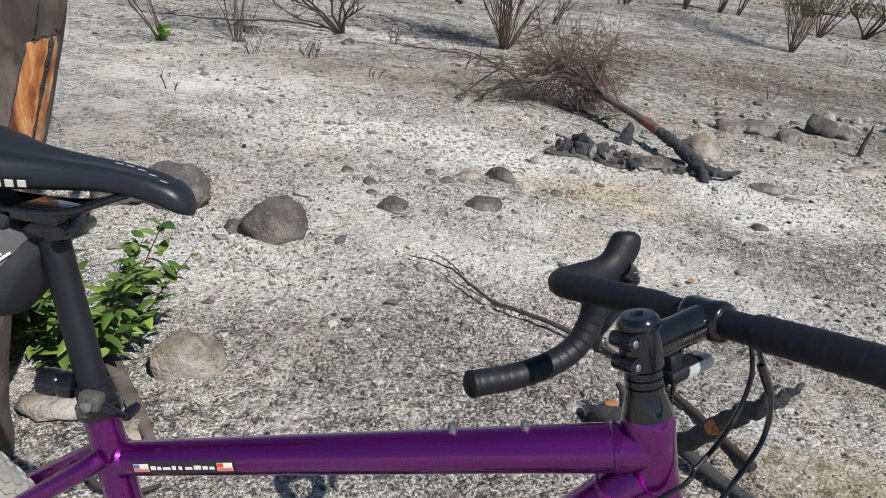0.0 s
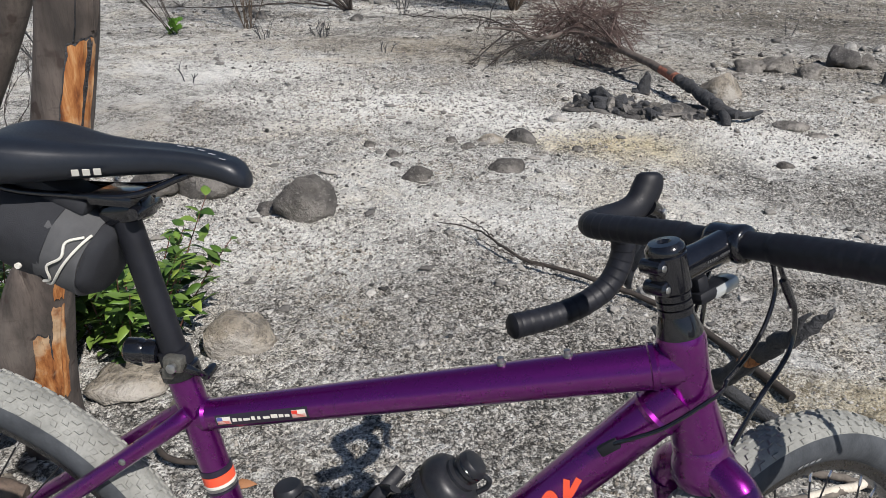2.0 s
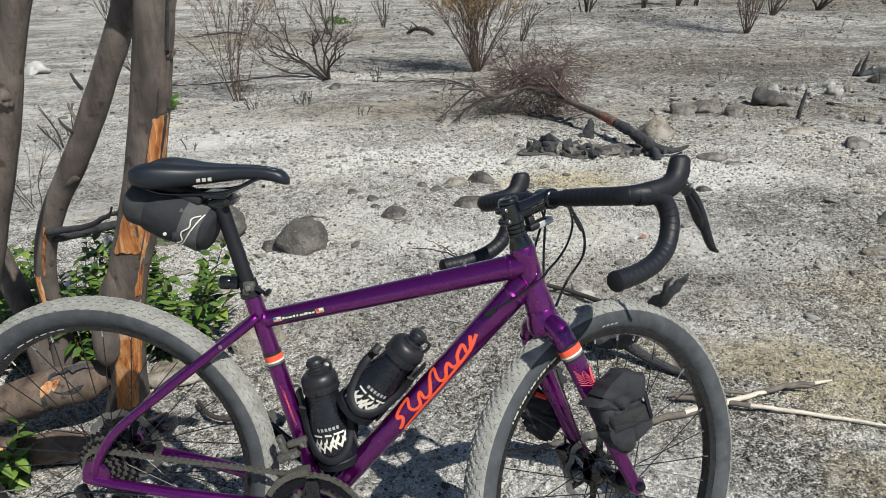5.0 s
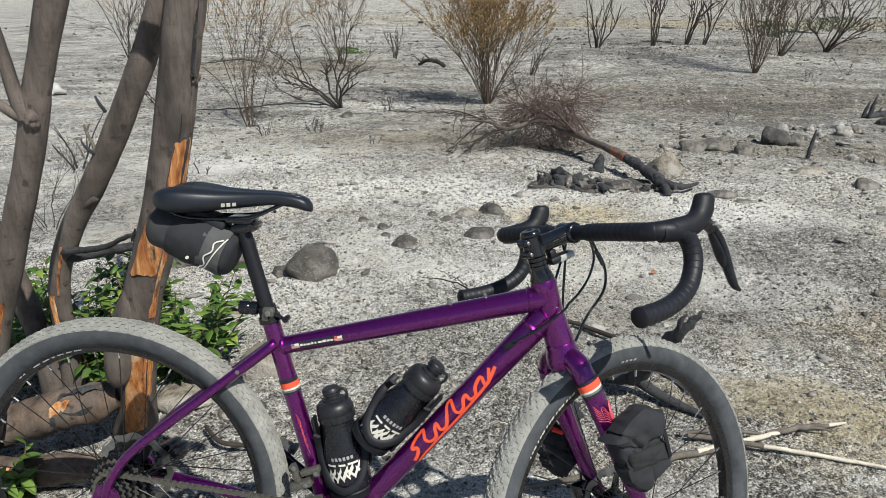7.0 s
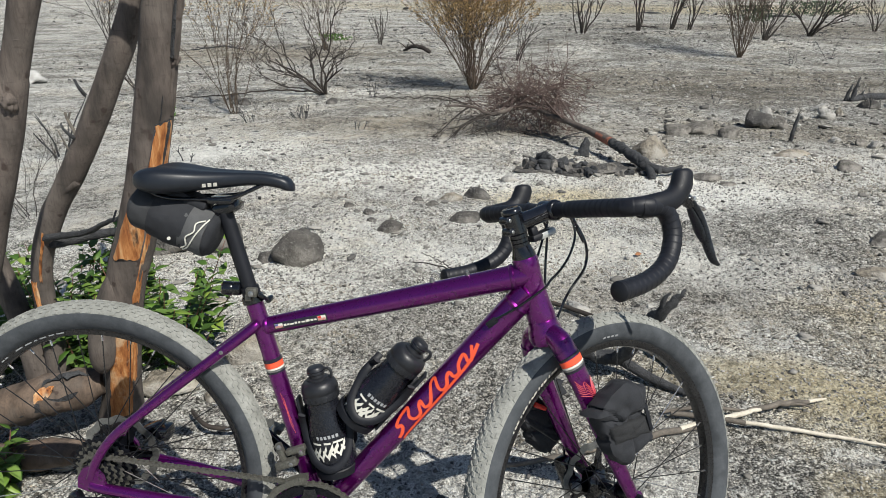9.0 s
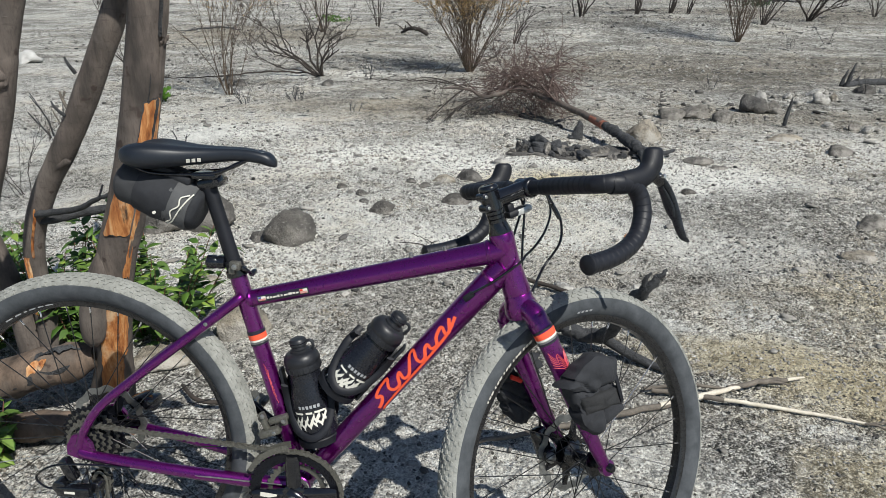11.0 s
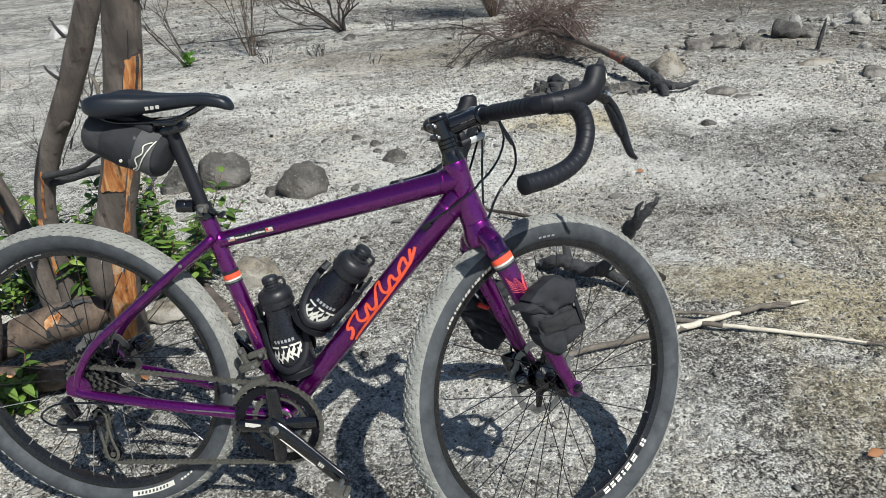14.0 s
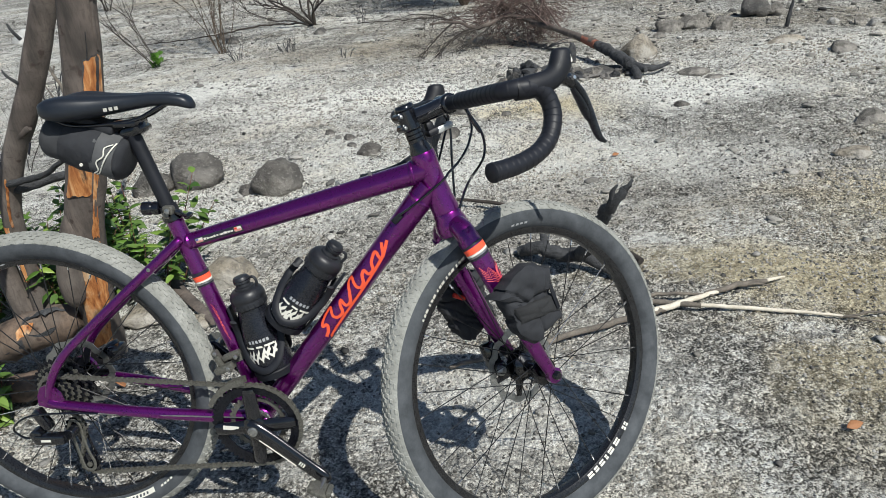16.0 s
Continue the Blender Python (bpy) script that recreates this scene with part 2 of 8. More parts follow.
    base = n.mix(n.math("MULTIPLY", n.ramp(speck, [(0.37, 0.75), (0.44, 0.0)]), n.math("ADD", n.math("MULTIPLY", far, 0.7), 0.3)), base, (0.075, 0.070, 0.064))
    base = n.mix(n.math("MULTIPLY", n.ramp(speck, [(0.57, 0.0), (0.64, 0.7)]), n.math("ADD", n.math("MULTIPLY", far, 0.4), 0.35)), base, (0.72, 0.70, 0.66))
    base = n.mix(n.math("MULTIPLY", far, n.ramp(fleck, [(0.30, 0.6), (0.36, 0.0)])), base, (0.10, 0.095, 0.085))
    n.color(n.mix(1.0, base, (0.985, 0.98, 0.94), "MULTIPLY"))
    h = n.math("ADD", n.math("MULTIPLY", fine, 0.8), n.math("MULTIPLY", clump, 1.1))
    h = n.math("ADD", h, n.math("ADD", n.math("MULTIPLY", grain, 0.20), n.math("MULTIPLY", crust, 0.55)))
    h = n.math("SUBTRACT", h, n.math("ADD", n.math("MULTIPLY", dome, 0.20), n.math("ADD", n.math("MULTIPLY", lump_dome, 0.46), n.math("MULTIPLY", clod_dome, 0.55))))
    h = n.math("ADD", h, n.math("ADD", n.math("MULTIPLY", n.ramp(crumb, [(0.0, 0.0), (1.0, 1.0)]), 0.16), n.math("MULTIPLY", n.ramp(lump_tone, [(0.0, 0.0), (1.0, 1.0)]), 0.22)))
    n.bump(h, 1.0, 0.024)
    return m


def stone_material(name, dark, light, ash=0.35):
    m = material(name, rough=0.9, spec=0.25)
    n = Nodes(m)
    f, g = n.noise(13.0, 7, 0.7), n.noise(60.0, 4, 0.7)
    c = n.ramp(f, [(0.34, dark), (0.66, light)])
    c = n.mix(n.ramp(g, [(0.56, 0.0), (0.70, 0.55)]), c, (0.46, 0.44, 0.41))
    c = n.mix(n.ramp(g, [(0.32, 0.7), (0.44, 0.0)]), c, (0.05, 0.048, 0.045))
    c = n.mix(n.ramp(n.noise(22.0, 5, 0.7), [(0.40, 0.55), (0.52, 0.0)]), c, (0.075, 0.070, 0.064))
    c = n.mix(n.ramp(n.noise(4.0, 5), [(0.48, 0.0), (0.60, ash + 0.15)]), c, (0.50, 0.47, 0.42))
    c = n.mix(n.math("MULTIPLY", n.random(), 0.35 - 0.3 * ash), c, (0.16, 0.15, 0.14))
    n.color(c)
    n.bump(n.math("ADD", f, n.math("MULTIPLY", g, 0.8)), 1.0, 0.02)
    return m


def pebble_material(name="pebbles", tones=((0.03, 0.03, 0.029), (0.11, 0.105, 0.10), (0.22, 0.207, 0.185), (0.32, 0.307, 0.28), (0.56, 0.545, 0.51))):
    m = material(name, rough=0.92, spec=0.2)
    n = Nodes(m)
    c = n.ramp(n.island(), list(zip((0.0, 0.25, 0.55, 0.85, 1.0), tones)))
    n.color(n.mix(0.5, c, n.ramp(n.noise(120.0, 3), [(0.3, 0.25), (0.7, 0.75)]), "OVERLAY"))
    n.bump(n.noise(150.0, 3), 0.4, 0.002)
    return m


def grit_material():
    """Crumbs of burnt soil: grey, some chalky with ash, some tan, some sooty."""
    m = material("grit", rough=0.95, spec=0.15)
    n = Nodes(m)
    c = n.ramp(n.island(), [(0.0, (0.05, 0.048, 0.045)), (0.22, (0.15, 0.142, 0.13)), (0.5, (0.30, 0.287, 0.262)), (0.78, (0.39, 0.375, 0.345)), (0.97, (0.44, 0.425, 0.395)), (1.0, (0.60, 0.585, 0.55))])
    warm = n.ramp(n.noise(1.1, 5, 0.7), [(0.50, 0.0), (0.60, 0.8)])
    n.color(n.mix(warm, c, n.mix(1.0, c, (1.0, 0.92, 0.78), "MULTIPLY")))
    return m


def bark_material(name, dark=(0.040, 0.036, 0.033), light=(0.150, 0.123, 0.106)):
    m = material(name, rough=0.85, spec=0.3)
    n = Nodes(m)
    along = n.stretch(1, 1, 0.25)
    f, g = n.noise(22.0, 6, 0.6, along), n.noise(7.0, 5)
    c = n.ramp(f, [(0.25, dark), (0.62, light)])
    c = n.mix(n.ramp(g, [(0.48, 0.0), (0.66, 0.55)]), c, (0.185, 0.160, 0.140))
    c = n.mix(n.ramp(n.noise(160.0, 4, 0.7, n.stretch(1, 1, 0.12)), [(0.36, 0.35), (0.5, 0.0)]), c, (0.045, 0.038, 0.033))
    c = n.mix(n.ramp(n.noise(3.0, 4), [(0.54, 0.0), (0.68, 0.8)]), c, (0.035, 0.031, 0.028))
    c = n.mix(n.ramp(n.noise(55.0, 3, 0.5, n.stretch(0.5, 0.5, 2.2)), [(0.60, 0.0), (0.74, 0.45)]), c, (0.055, 0.045, 0.040))
    c = n.mix(n.ramp(n.noise(26.0, 2, 0.5), [(0.64, 0.0), (0.70, 0.8)]), c, (0.05, 0.035, 0.03))
    n.color(c)
    n.bump(n.math("ADD", f, n.math("MULTIPLY", n.noise(70.0, 3, 0.6, along), 0.5)), 0.5, 0.006)
    return m


def wood_material():
    m = material("split_wood", rough=0.7)
    n = Nodes(m)
    along = n.stretch(1, 1, 0.08)
    f = n.noise(60.0, 5, 0.65, along)
    c = n.ramp(f, [(0.32, (0.10, 0.030, 0.010)), (0.44, (0.33, 0.115, 0.032)), (0.55, (0.50, 0.215, 0.070)), (0.68, (0.66, 0.40, 0.19))])
    c = n.mix(n.ramp(n.noise(14.0, 4), [(0.5, 0.0), (0.66, 0.9)]), c, (0.62, 0.45, 0.28))
    c = n.mix(n.ramp(n.noise(24.0, 6, 0.7, n.stretch(1, 1, 0.22)), [(0.34, 0.95), (0.43, 0.0)]), c, (0.035, 0.020, 0.014))
    n.color(c)
    n.bump(f, 0.7, 0.004)
    return m


def purple_material():
    m = material("purple_paint", (0.16, 0.006, 0.17), rough=0.3, metal=0.85, coat=1.0)
    n = Nodes(m)
    c = n.ramp(n.noise(1400.0, 2), [(0.3, (0.105, 0.0036, 0.115)), (0.7, (0.215, 0.0082, 0.222))])
    dust = n.noise(90.0, 6, 0.75)
    n.color(n.mix(n.ramp(dust, [(0.62, 0.0), (0.85, 0.10)]), c, (0.30, 0.26, 0.24)))
    n.rough(n.ramp(dust, [(0.4, 0.27), (0.8, 0.33)]))
    n.b.inputs["Coat Roughness"].default_value = 0.04
    return m


def tyre_material(name, tread):
    m = material(name, rough=0.85)
    n = Nodes(m)
    f, g = n.noise(28.0, 5, 0.65), n.noise(220.0, 3)
    if tread:
        c = n.ramp(f, [(0.3, (0.20, 0.202, 0.182)), (0.7, (0.34, 0.342, 0.315))])
        c = n.mix(n.ramp(g, [(0.5, 0.0), (0.7, 0.4)]), c, (0.16, 0.16, 0.15))
    else:
        c = n.ramp(f, [(0.35, (0.040, 0.045, 0.051)), (0.75, (0.088, 0.096, 0.105))])
    n.color(c)
    n.bump(g, 0.35, 0.0015)
    return m


def fabric_material(name, a, b, scale=900.0):
    m = material(name, rough=0.85)
    n = Nodes(m)
    w = n.noise(scale * 1.3, 2, 0.6)
    f = n.noise(40.0, 5)
    n.color(n.ramp(n.math("ADD", n.math("MULTIPLY", w, 0.35), n.math("MULTIPLY", f, 0.65)), [(0.25, a), (0.75, b)]))
    n.bump(n.math("ADD", w, n.math("MULTIPLY", f, 2.0)), 0.4, 0.002)
    return m


def leaf_material(name, a, b, c):
    m = material(name, rough=0.5)
    n = Nodes(m)
    n.color(n.mix(n.ramp(n.noise(60.0, 3), [(0.4, 0.0), (0.7, 0.4)]), n.ramp(n.random(), [(0.0, a), (0.6, b), (1.0, c)]), b))
    n.b.inputs["Transmission Weight"].default_value = 0.0
    n.b.inputs["Subsurface Weight"].default_value = 0.0
    return m


def foliage_material(name, a, b):
    m = material(name, rough=0.7)
    n = Nodes(m)
    n.color(n.ramp(n.island(), [(0.0, a), (1.0, b)]))
    return m


M_GROUND, M_PEBBLE, M_GRIT = ground_material(), pebble_material(), grit_material()
M_BEDSTONE = pebble_material("bedded_stone", ((0.11, 0.105, 0.098), (0.18, 0.172, 0.158), (0.25, 0.238, 0.212), (0.32, 0.305, 0.275), (0.46, 0.44, 0.40)))
M_STONE = stone_material("grey_stone", (0.066, 0.062, 0.057), (0.155, 0.144, 0.130), 0.12)
M_SLAB = stone_material("slab_stone", (0.14, 0.130, 0.114), (0.29, 0.270, 0.240), 0.3)
M_TAN = stone_material("tan_stone", (0.27, 0.235, 0.18), (0.46, 0.41, 0.33), 0.7)
M_WHITE = stone_material("pale_stone", (0.38, 0.37, 0.345), (0.64, 0.62, 0.58), 0.6)
M_CHALK = speckled("chalk_stone", (0.38, 0.372, 0.35), (0.58, 0.572, 0.55), 14.0, 0.9, 0.4, 0.012)
M_DARKSTONE = stone_material("sooty_stone", (0.045, 0.044, 0.043), (0.12, 0.115, 0.11), 0.15)
M_BARK, M_CHAR = bark_material("bark"), speckled("charcoal", (0.008, 0.0085, 0.010), (0.082, 0.084, 0.088), 26.0, 0.75, 1.0, 0.014)
M_LOG = bark_material("log_bark", (0.026, 0.020, 0.016), (0.165, 0.120, 0.090))
M_TWIG = speckled("burnt_twig", (0.016, 0.014, 0.0125), (0.064, 0.051, 0.042), 20.0, 0.85)
M_PALEWOOD = speckled("bleached_wood", (0.46, 0.41, 0.32), (0.78, 0.72, 0.61), 25.0, 0.75)
M_STICK = speckled("dry_stick", (0.06, 0.052, 0.045), (0.22, 0.19, 0.155), 25.0, 0.85)
M_WOOD = wood_material()
M_PURPLE = purple_material()
M_BLACK = speckled("black_alloy", (0.0034, 0.0037, 0.0052), (0.0080, 0.0088, 0.0123), 60.0, 0.17, 0.02, 0.0004, coat=0.5)
M_MATT = speckled("black_plastic", (0.0056, 0.0062, 0.0086), (0.0128, 0.0141, 0.0197), 50.0, 0.55, 0.1, 0.0006, spec=0.35)
M_RING = speckled("black_ring", (0.004, 0.0044, 0.0062), (0.010, 0.011, 0.0154), 60.0, 0.30, 0.05, 0.0005, spec=0.22)
M_SADDLE = speckled("saddle_skin", (0.008, 0.0105, 0.0155), (0.014, 0.018, 0.026), 90.0, 0.42, 0.15, 0.0006)
M_TAPE = speckled("bar_tape", (0.0072, 0.0079, 0.0111), (0.0152, 0.0167, 0.0234), 80.0, 0.5, 0.3, 0.0008, spec=0.35)
M_LEVER = speckled("grey_lever", (0.020, 0.022, 0.026), (0.050, 0.055, 0.063), 60.0, 0.32, 0.05, 0.0005, metal=0.3)
M_SIDE, M_TREAD = tyre_material("tyre_sidewall", False), tyre_material("dusty_tread", True)
M_RIM = speckled("rim_black", (0.006, 0.006, 0.0066), (0.016, 0.016, 0.0176), 40.0, 0.30, 0.05, 0.0005, coat=0.2)
M_STEEL = speckled("worn_steel", (0.22, 0.22, 0.215), (0.48, 0.48, 0.46), 70.0, 0.38, 0.2, 0.0006, metal=0.9)
M_SILVER = material("bright_silver", (0.72, 0.72, 0.72), 0.25, 0.9)
M_CHAIN = speckled("dusty_chain", (0.07, 0.067, 0.058), (0.23, 0.225, 0.195), 300.0, 0.55, 0.3, 0.0006, metal=0.6)
M_SPOKE = material("spoke_black", (0.03, 0.03, 0.031), 0.3, 0.6)
M_ORANGE = material("orange_decal", (0.90, 0.105, 0.045), 0.4)
M_CREAM = material("cream_decal", (0.72, 0.70, 0.62), 0.45)
M_DARKDECAL = material("dark_decal", (0.02, 0.015, 0.03), 0.35)
M_PINK = material("pink_decal", (0.8, 0.10, 0.13), 0.4)
M_RED = material("red_plastic", (0.7, 0.05, 0.03), 0.35)
M_BLUE = material("blue_decal", (0.10, 0.12, 0.35), 0.45)
M_BAGDARK = fabric_material("dark_grey_fabric", (0.026, 0.027, 0.029), (0.055, 0.056, 0.060))
M_WORDGREY = material("grey_print", (0.36, 0.37, 0.38), 0.5)
M_BAGGREY = fabric_material("grey_fabric", (0.055, 0.056, 0.058), (0.11, 0.112, 0.115))
M_BAG = fabric_material("black_fabric", (0.012, 0.013, 0.016), (0.031, 0.033, 0.039))
M_MESH = fabric_material("black_mesh", (0.006, 0.006, 0.007), (0.030, 0.031, 0.033), 2200.0)
M_BOTTLE = speckled("bottle_plastic", (0.0064, 0.0070, 0.0099), (0.0144, 0.0158, 0.0222), 30.0, 0.28, 0.1, 0.001)
M_CAP = speckled("cap_plastic", (0.009, 0.0096, 0.012), (0.024, 0.0255, 0.030), 40.0, 0.42, 0.1, 0.0008, spec=0.4)
M_LAMP = material("clear_lens", (0.55, 0.57, 0.56), 0.2, 0.4)
M_LEAF = leaf_material("green_leaf", (0.035, 0.085, 0.012), (0.10, 0.19, 0.024), (0.24, 0.32, 0.055))
M_STEM = material("reddish_stem", (0.16, 0.07, 0.05), 0.6)
M_DRYLEAF = foliage_material("scorched_leaves", (0.075, 0.050, 0.043), (0.21, 0.14, 0.115))
M_GOLD = foliage_material("golden_leaves", (0.27, 0.175, 0.07), (0.60, 0.41, 0.18))
M_TANTWIG = speckled("tan_twig", (0.038, 0.029, 0.022), (0.135, 0.098, 0.066), 20.0, 0.85)
M_REDTWIG = speckled("scorched_twig", (0.045, 0.031, 0.027), (0.175, 0.120, 0.102), 20.0, 0.85)
M_BUSH = foliage_material("bush_leaves", (0.03, 0.075, 0.010), (0.15, 0.24, 0.038))
M_FARLEAF = foliage_material("sprout_leaves", (0.05, 0.14, 0.012), (0.14, 0.30, 0.03))
M_FARBUSH = foliage_material("far_bush_leaves", (0.028, 0.050, 0.026), (0.085, 0.125, 0.065))
M_BROWNLEAF = speckled("brown_leaf", (0.22, 0.09, 0.035), (0.42, 0.20, 0.09), 60.0, 0.7)


# ---- mesh tools ----
def unit(v):
    v = np.asarray(v, float)
    return v / (np.linalg.norm(v) + 1e-12)


def smooth_path(points, n):
    """A Catmull-Rom line of n points through the given ones (of any width: radii may ride along)."""
    p = np.asarray(points, float)
    p = np.vstack([2 * p[0] - p[1], p, 2 * p[-1] - p[-2]])
    out = []
    for u in np.linspace(0, len(p) - 3 - 1e-9, n):
        i, t = int(u), u - int(u)
        a, b, c, d = p[i : i + 4]
        out.append(0.5 * (2 * b + (c - a) * t + (2 * a - 5 * b + 4 * c - d) * t * t + (3 * b - a - 3 * c + d) * t**3))
    return np.array(out)


def tube(path, radii, seg=12, flat=1.0, up=(0, 0, 1), cap=True):
    """A round (or, with flat, oval) tube along a path: verts and faces. flat: the width across `up` over the height along it."""
    p = np.asarray(path, float)
    r = np.broadcast_to(np.asarray(radii, float), (len(p),)) if np.ndim(radii) < 2 else np.asarray(radii, float)
    d = np.gradient(p, axis=0)
    d /= np.linalg.norm(d, axis=1)[:, None] + 1e-12
    u = np.asarray(up, float)
    if abs(unit(u) @ d[0]) > 0.95:
        u = np.array([1.0, 0.2, 0.1])
    ring = np.linspace(0, 2 * np.pi, seg, endpoint=False)
    v, f = [], []
    for i in range(len(p)):
        u = unit(u - (u @ d[i]) * d[i])
        w = np.cross(d[i], u)
        rz, ry = (r[i], r[i] * flat) if np.ndim(r) == 1 else (r[i][0], r[i][1])
        v.append(p[i] + np.outer(np.cos(ring), u) * rz + np.outer(np.sin(ring), w) * ry)
    v = np.vstack(v)
    for i in range(len(p) - 1):
        for j in range(seg):
            k = (j + 1) % seg
            f.append((i * seg + j, i * seg + k, (i + 1) * seg + k, (i + 1) * seg + j))
    if cap:
        f.append(tuple(range(seg - 1, -1, -1)))
        f.append(tuple(range((len(p) - 1) * seg, len(p) * seg)))
    return v, f


def lathe(profile, seg=24, origin=(0, 0, 0), axis=(0, 0, 1), side=(1, 0, 0)):
    """Turns (radius, height) rows round an axis."""
    o, a = np.asarray(origin, float), unit(axis)
    s = np.asarray(side, float)
    if abs(unit(s) @ a) > 0.95:
        s = np.array([0.1, 1.0, 0.2])
    s = unit(s - (s @ a) * a)
    t = np.cross(a, s)
    ring = np.linspace(0, 2 * np.pi, seg, endpoint=False)
    v = np.vstack([o + a * h + np.outer(np.cos(ring), s) * r + np.outer(np.sin(ring), t) * r for r, h in profile])
    f = [(i * seg + j, i * seg + (j + 1) % seg, (i + 1) * seg + (j + 1) % seg, (i + 1) * seg + j) for i in range(len(profile) - 1) for j in range(seg)]
    if profile[0][0] > 1e-6:
        f.append(tuple(range(seg - 1, -1, -1)))
    if profile[-1][0] > 1e-6:
        f.append(tuple(range((len(profile) - 1) * seg, len(profile) * seg)))
    return v, f


def box(center, size, axes=None, bevel=0.12):
    """A block with chamfered edges; axes: its three directions."""
    b = bevel * min(size)
    bm = bmesh.new()
    bmesh.ops.create_cube(bm, size=1.0)
    for vert in bm.verts:
        vert.co = Vector([vert.co[i] * size[i] for i in range(3)])
    bmesh.ops.bevel(bm, geom=list(bm.edges), offset=b, segments=2, profile=0.5, affect="EDGES")
    bm.verts.index_update()
    v = np.array([x.co[:] for x in bm.verts])
    f = [tuple(x.index for x in y.verts) for y in bm.faces]
    bm.free()
    if axes is not None:
        v = v @ np.array([unit(a) for a in axes])
    return v + np.asarray(center, float), f


def prism(outline, thick, origin, ex, ey):
    """A flat plate: an outline in the directions ex, ey, with a thickness across them."""
    o, ex, ey = np.asarray(origin, float), unit(ex), unit(ey)
    n = np.cross(ex, ey)
    p = np.asarray(outline, float)
    a = o + np.outer(p[:, 0], ex) + np.outer(p[:, 1], ey)
    k = len(p)
    v = np.vstack([a - n * thick / 2, a + n * thick / 2])
    f = [tuple(range(k - 1, -1, -1)), tuple(range(k, 2 * k))] + [(i, (i + 1) % k, k + (i + 1) % k, k + i) for i in range(k)]
    return v, f


def join(geos):
    v, f, at = [], [], 0
    for gv, gf in geos:
        v.append(np.asarray(gv, float))
        f += [tuple(i + at for i in x) for x in gf]
        at += len(gv)
    return np.vstack(v), f


def mesh_of(name, geo, mats, smooth=True, slots=None, sharp=40):
    v, f = geo
    me = bpy.data.meshes.new(name)
    me.from_pydata(np.asarray(v).tolist(), [], f)
    for m in mats if isinstance(mats, (list, tuple)) else [mats]:
        me.materials.append(m)
    me.polygons.foreach_set("use_smooth", [smooth] * len(me.polygons))
    if slots is not None:
        me.polygons.foreach_set("material_index", slots)
    me.update()
    if smooth and sharp:
        me.set_sharp_from_angle(angle=radians(sharp))
    return me


def part(name, geo, mats, parent, label="", smooth=True, slots=None, sharp=40, kind=""):
    ob = new(name, mesh_of(name, geo, mats, smooth, slots, sharp))
    ob.parent = parent
    return tagged(ob, label=label, kind=kind)


def thing(name, geo, mats, label, category, group="", kind="", smooth=True, sharp=40, at=None, slots=None):
    ob = new(name, mesh_of(name, geo, mats, smooth, slots, sharp))
    if at is not None:
        ob.matrix_world = at
    return tagged(ob, label, category, group, kind)


def base(name, m, label, category, group=""):
    ob = new(name)
    ob.empty_display_size = 0.05
    ob.matrix_world = m
    return tagged(ob, label, category, group)


# ---- ground ----
def lattice(ix, iy, seed):
    h = (ix.astype(np.int64) * 374761393 + iy.astype(np.int64) * 668265263 + seed * 974634777) & 0x7FFFFFFF
    h = ((h ^ (h >> 13)) * 1274126177) & 0x7FFFFFFF
    return ((h ^ (h >> 16)) & 0xFFFF) / 65535.0 - 0.5


def field(x, y, seed):
    """Smooth noise on the plane, about -0.5 to 0.5, one bump a metre."""
    ix, iy = np.floor(x), np.floor(y)
    u, v = x - ix, y - iy
    u, v = u * u * (3 - 2 * u), v * v * (3 - 2 * v)
    a, b = lattice(ix, iy, seed), lattice(ix + 1, iy, seed)
    c, d = lattice(ix, iy + 1, seed), lattice(ix + 1, iy + 1, seed)
    return (a * (1 - u) + b * u) * (1 - v) + (c * (1 - u) + d * u) * v


def ground_height(x, y):
    x, y = np.asarray(x, float), np.asarray(y, float)
    calm = 1 - np.exp(-(((x - 0.6) / 1.3) ** 2 + ((y - 0.1) / 0.7) ** 2))
    h = 0.05 * field(x * 0.45, y * 0.45, 1) * calm + 0.022 * field(x * 1.7, y * 1.7, 2) * calm
    rim = np.maximum(np.abs(x - 0.6) - 2.2, np.abs(y - 1.6) - 2.6)
    close, mid = np.clip(1 - rim / 0.8, 0, 1), np.clip(1 - rim / 5.0, 0, 1)
    h = h + 0.012 * field(x * 6, y * 6, 3) * (0.35 + 0.65 * calm) * mid + (0.013 * field(x * 15, y * 15, 4) + 0.011 * field(x * 37, y * 37, 5)) * close
    h = h + 0.35 * field(x * 0.09, y * 0.09, 6) * np.clip((y - 9) / 12, 0, 1)
    h = h + 0.28 / (1 + np.exp(-(y - 12.6 - 0.6 * field(x * 0.5, x * 0 + 2, 8)) / 0.35)) * np.exp(-(((x - 3.2) / 3.2) ** 2)) * np.exp(-np.clip(y - 13, 0, None) / 6)
    h = h - 0.014 * np.exp(-(((x - 1.0) / 0.3) ** 2 + ((y - 0.1) / 0.3) ** 2))
    return h


def ground_at(x, y):
    return float(ground_height(np.array([x]), np.array([y]))[0])


def ground_axis(center, inner, step):
    out, c, s = list(np.arange(0, inner, step)), inner, step
    while c < 2500:
        out.append(c)
        s *= 1.065
        c += s
    out = np.array(out)
    return center + np.concatenate([-out[:0:-1], out])


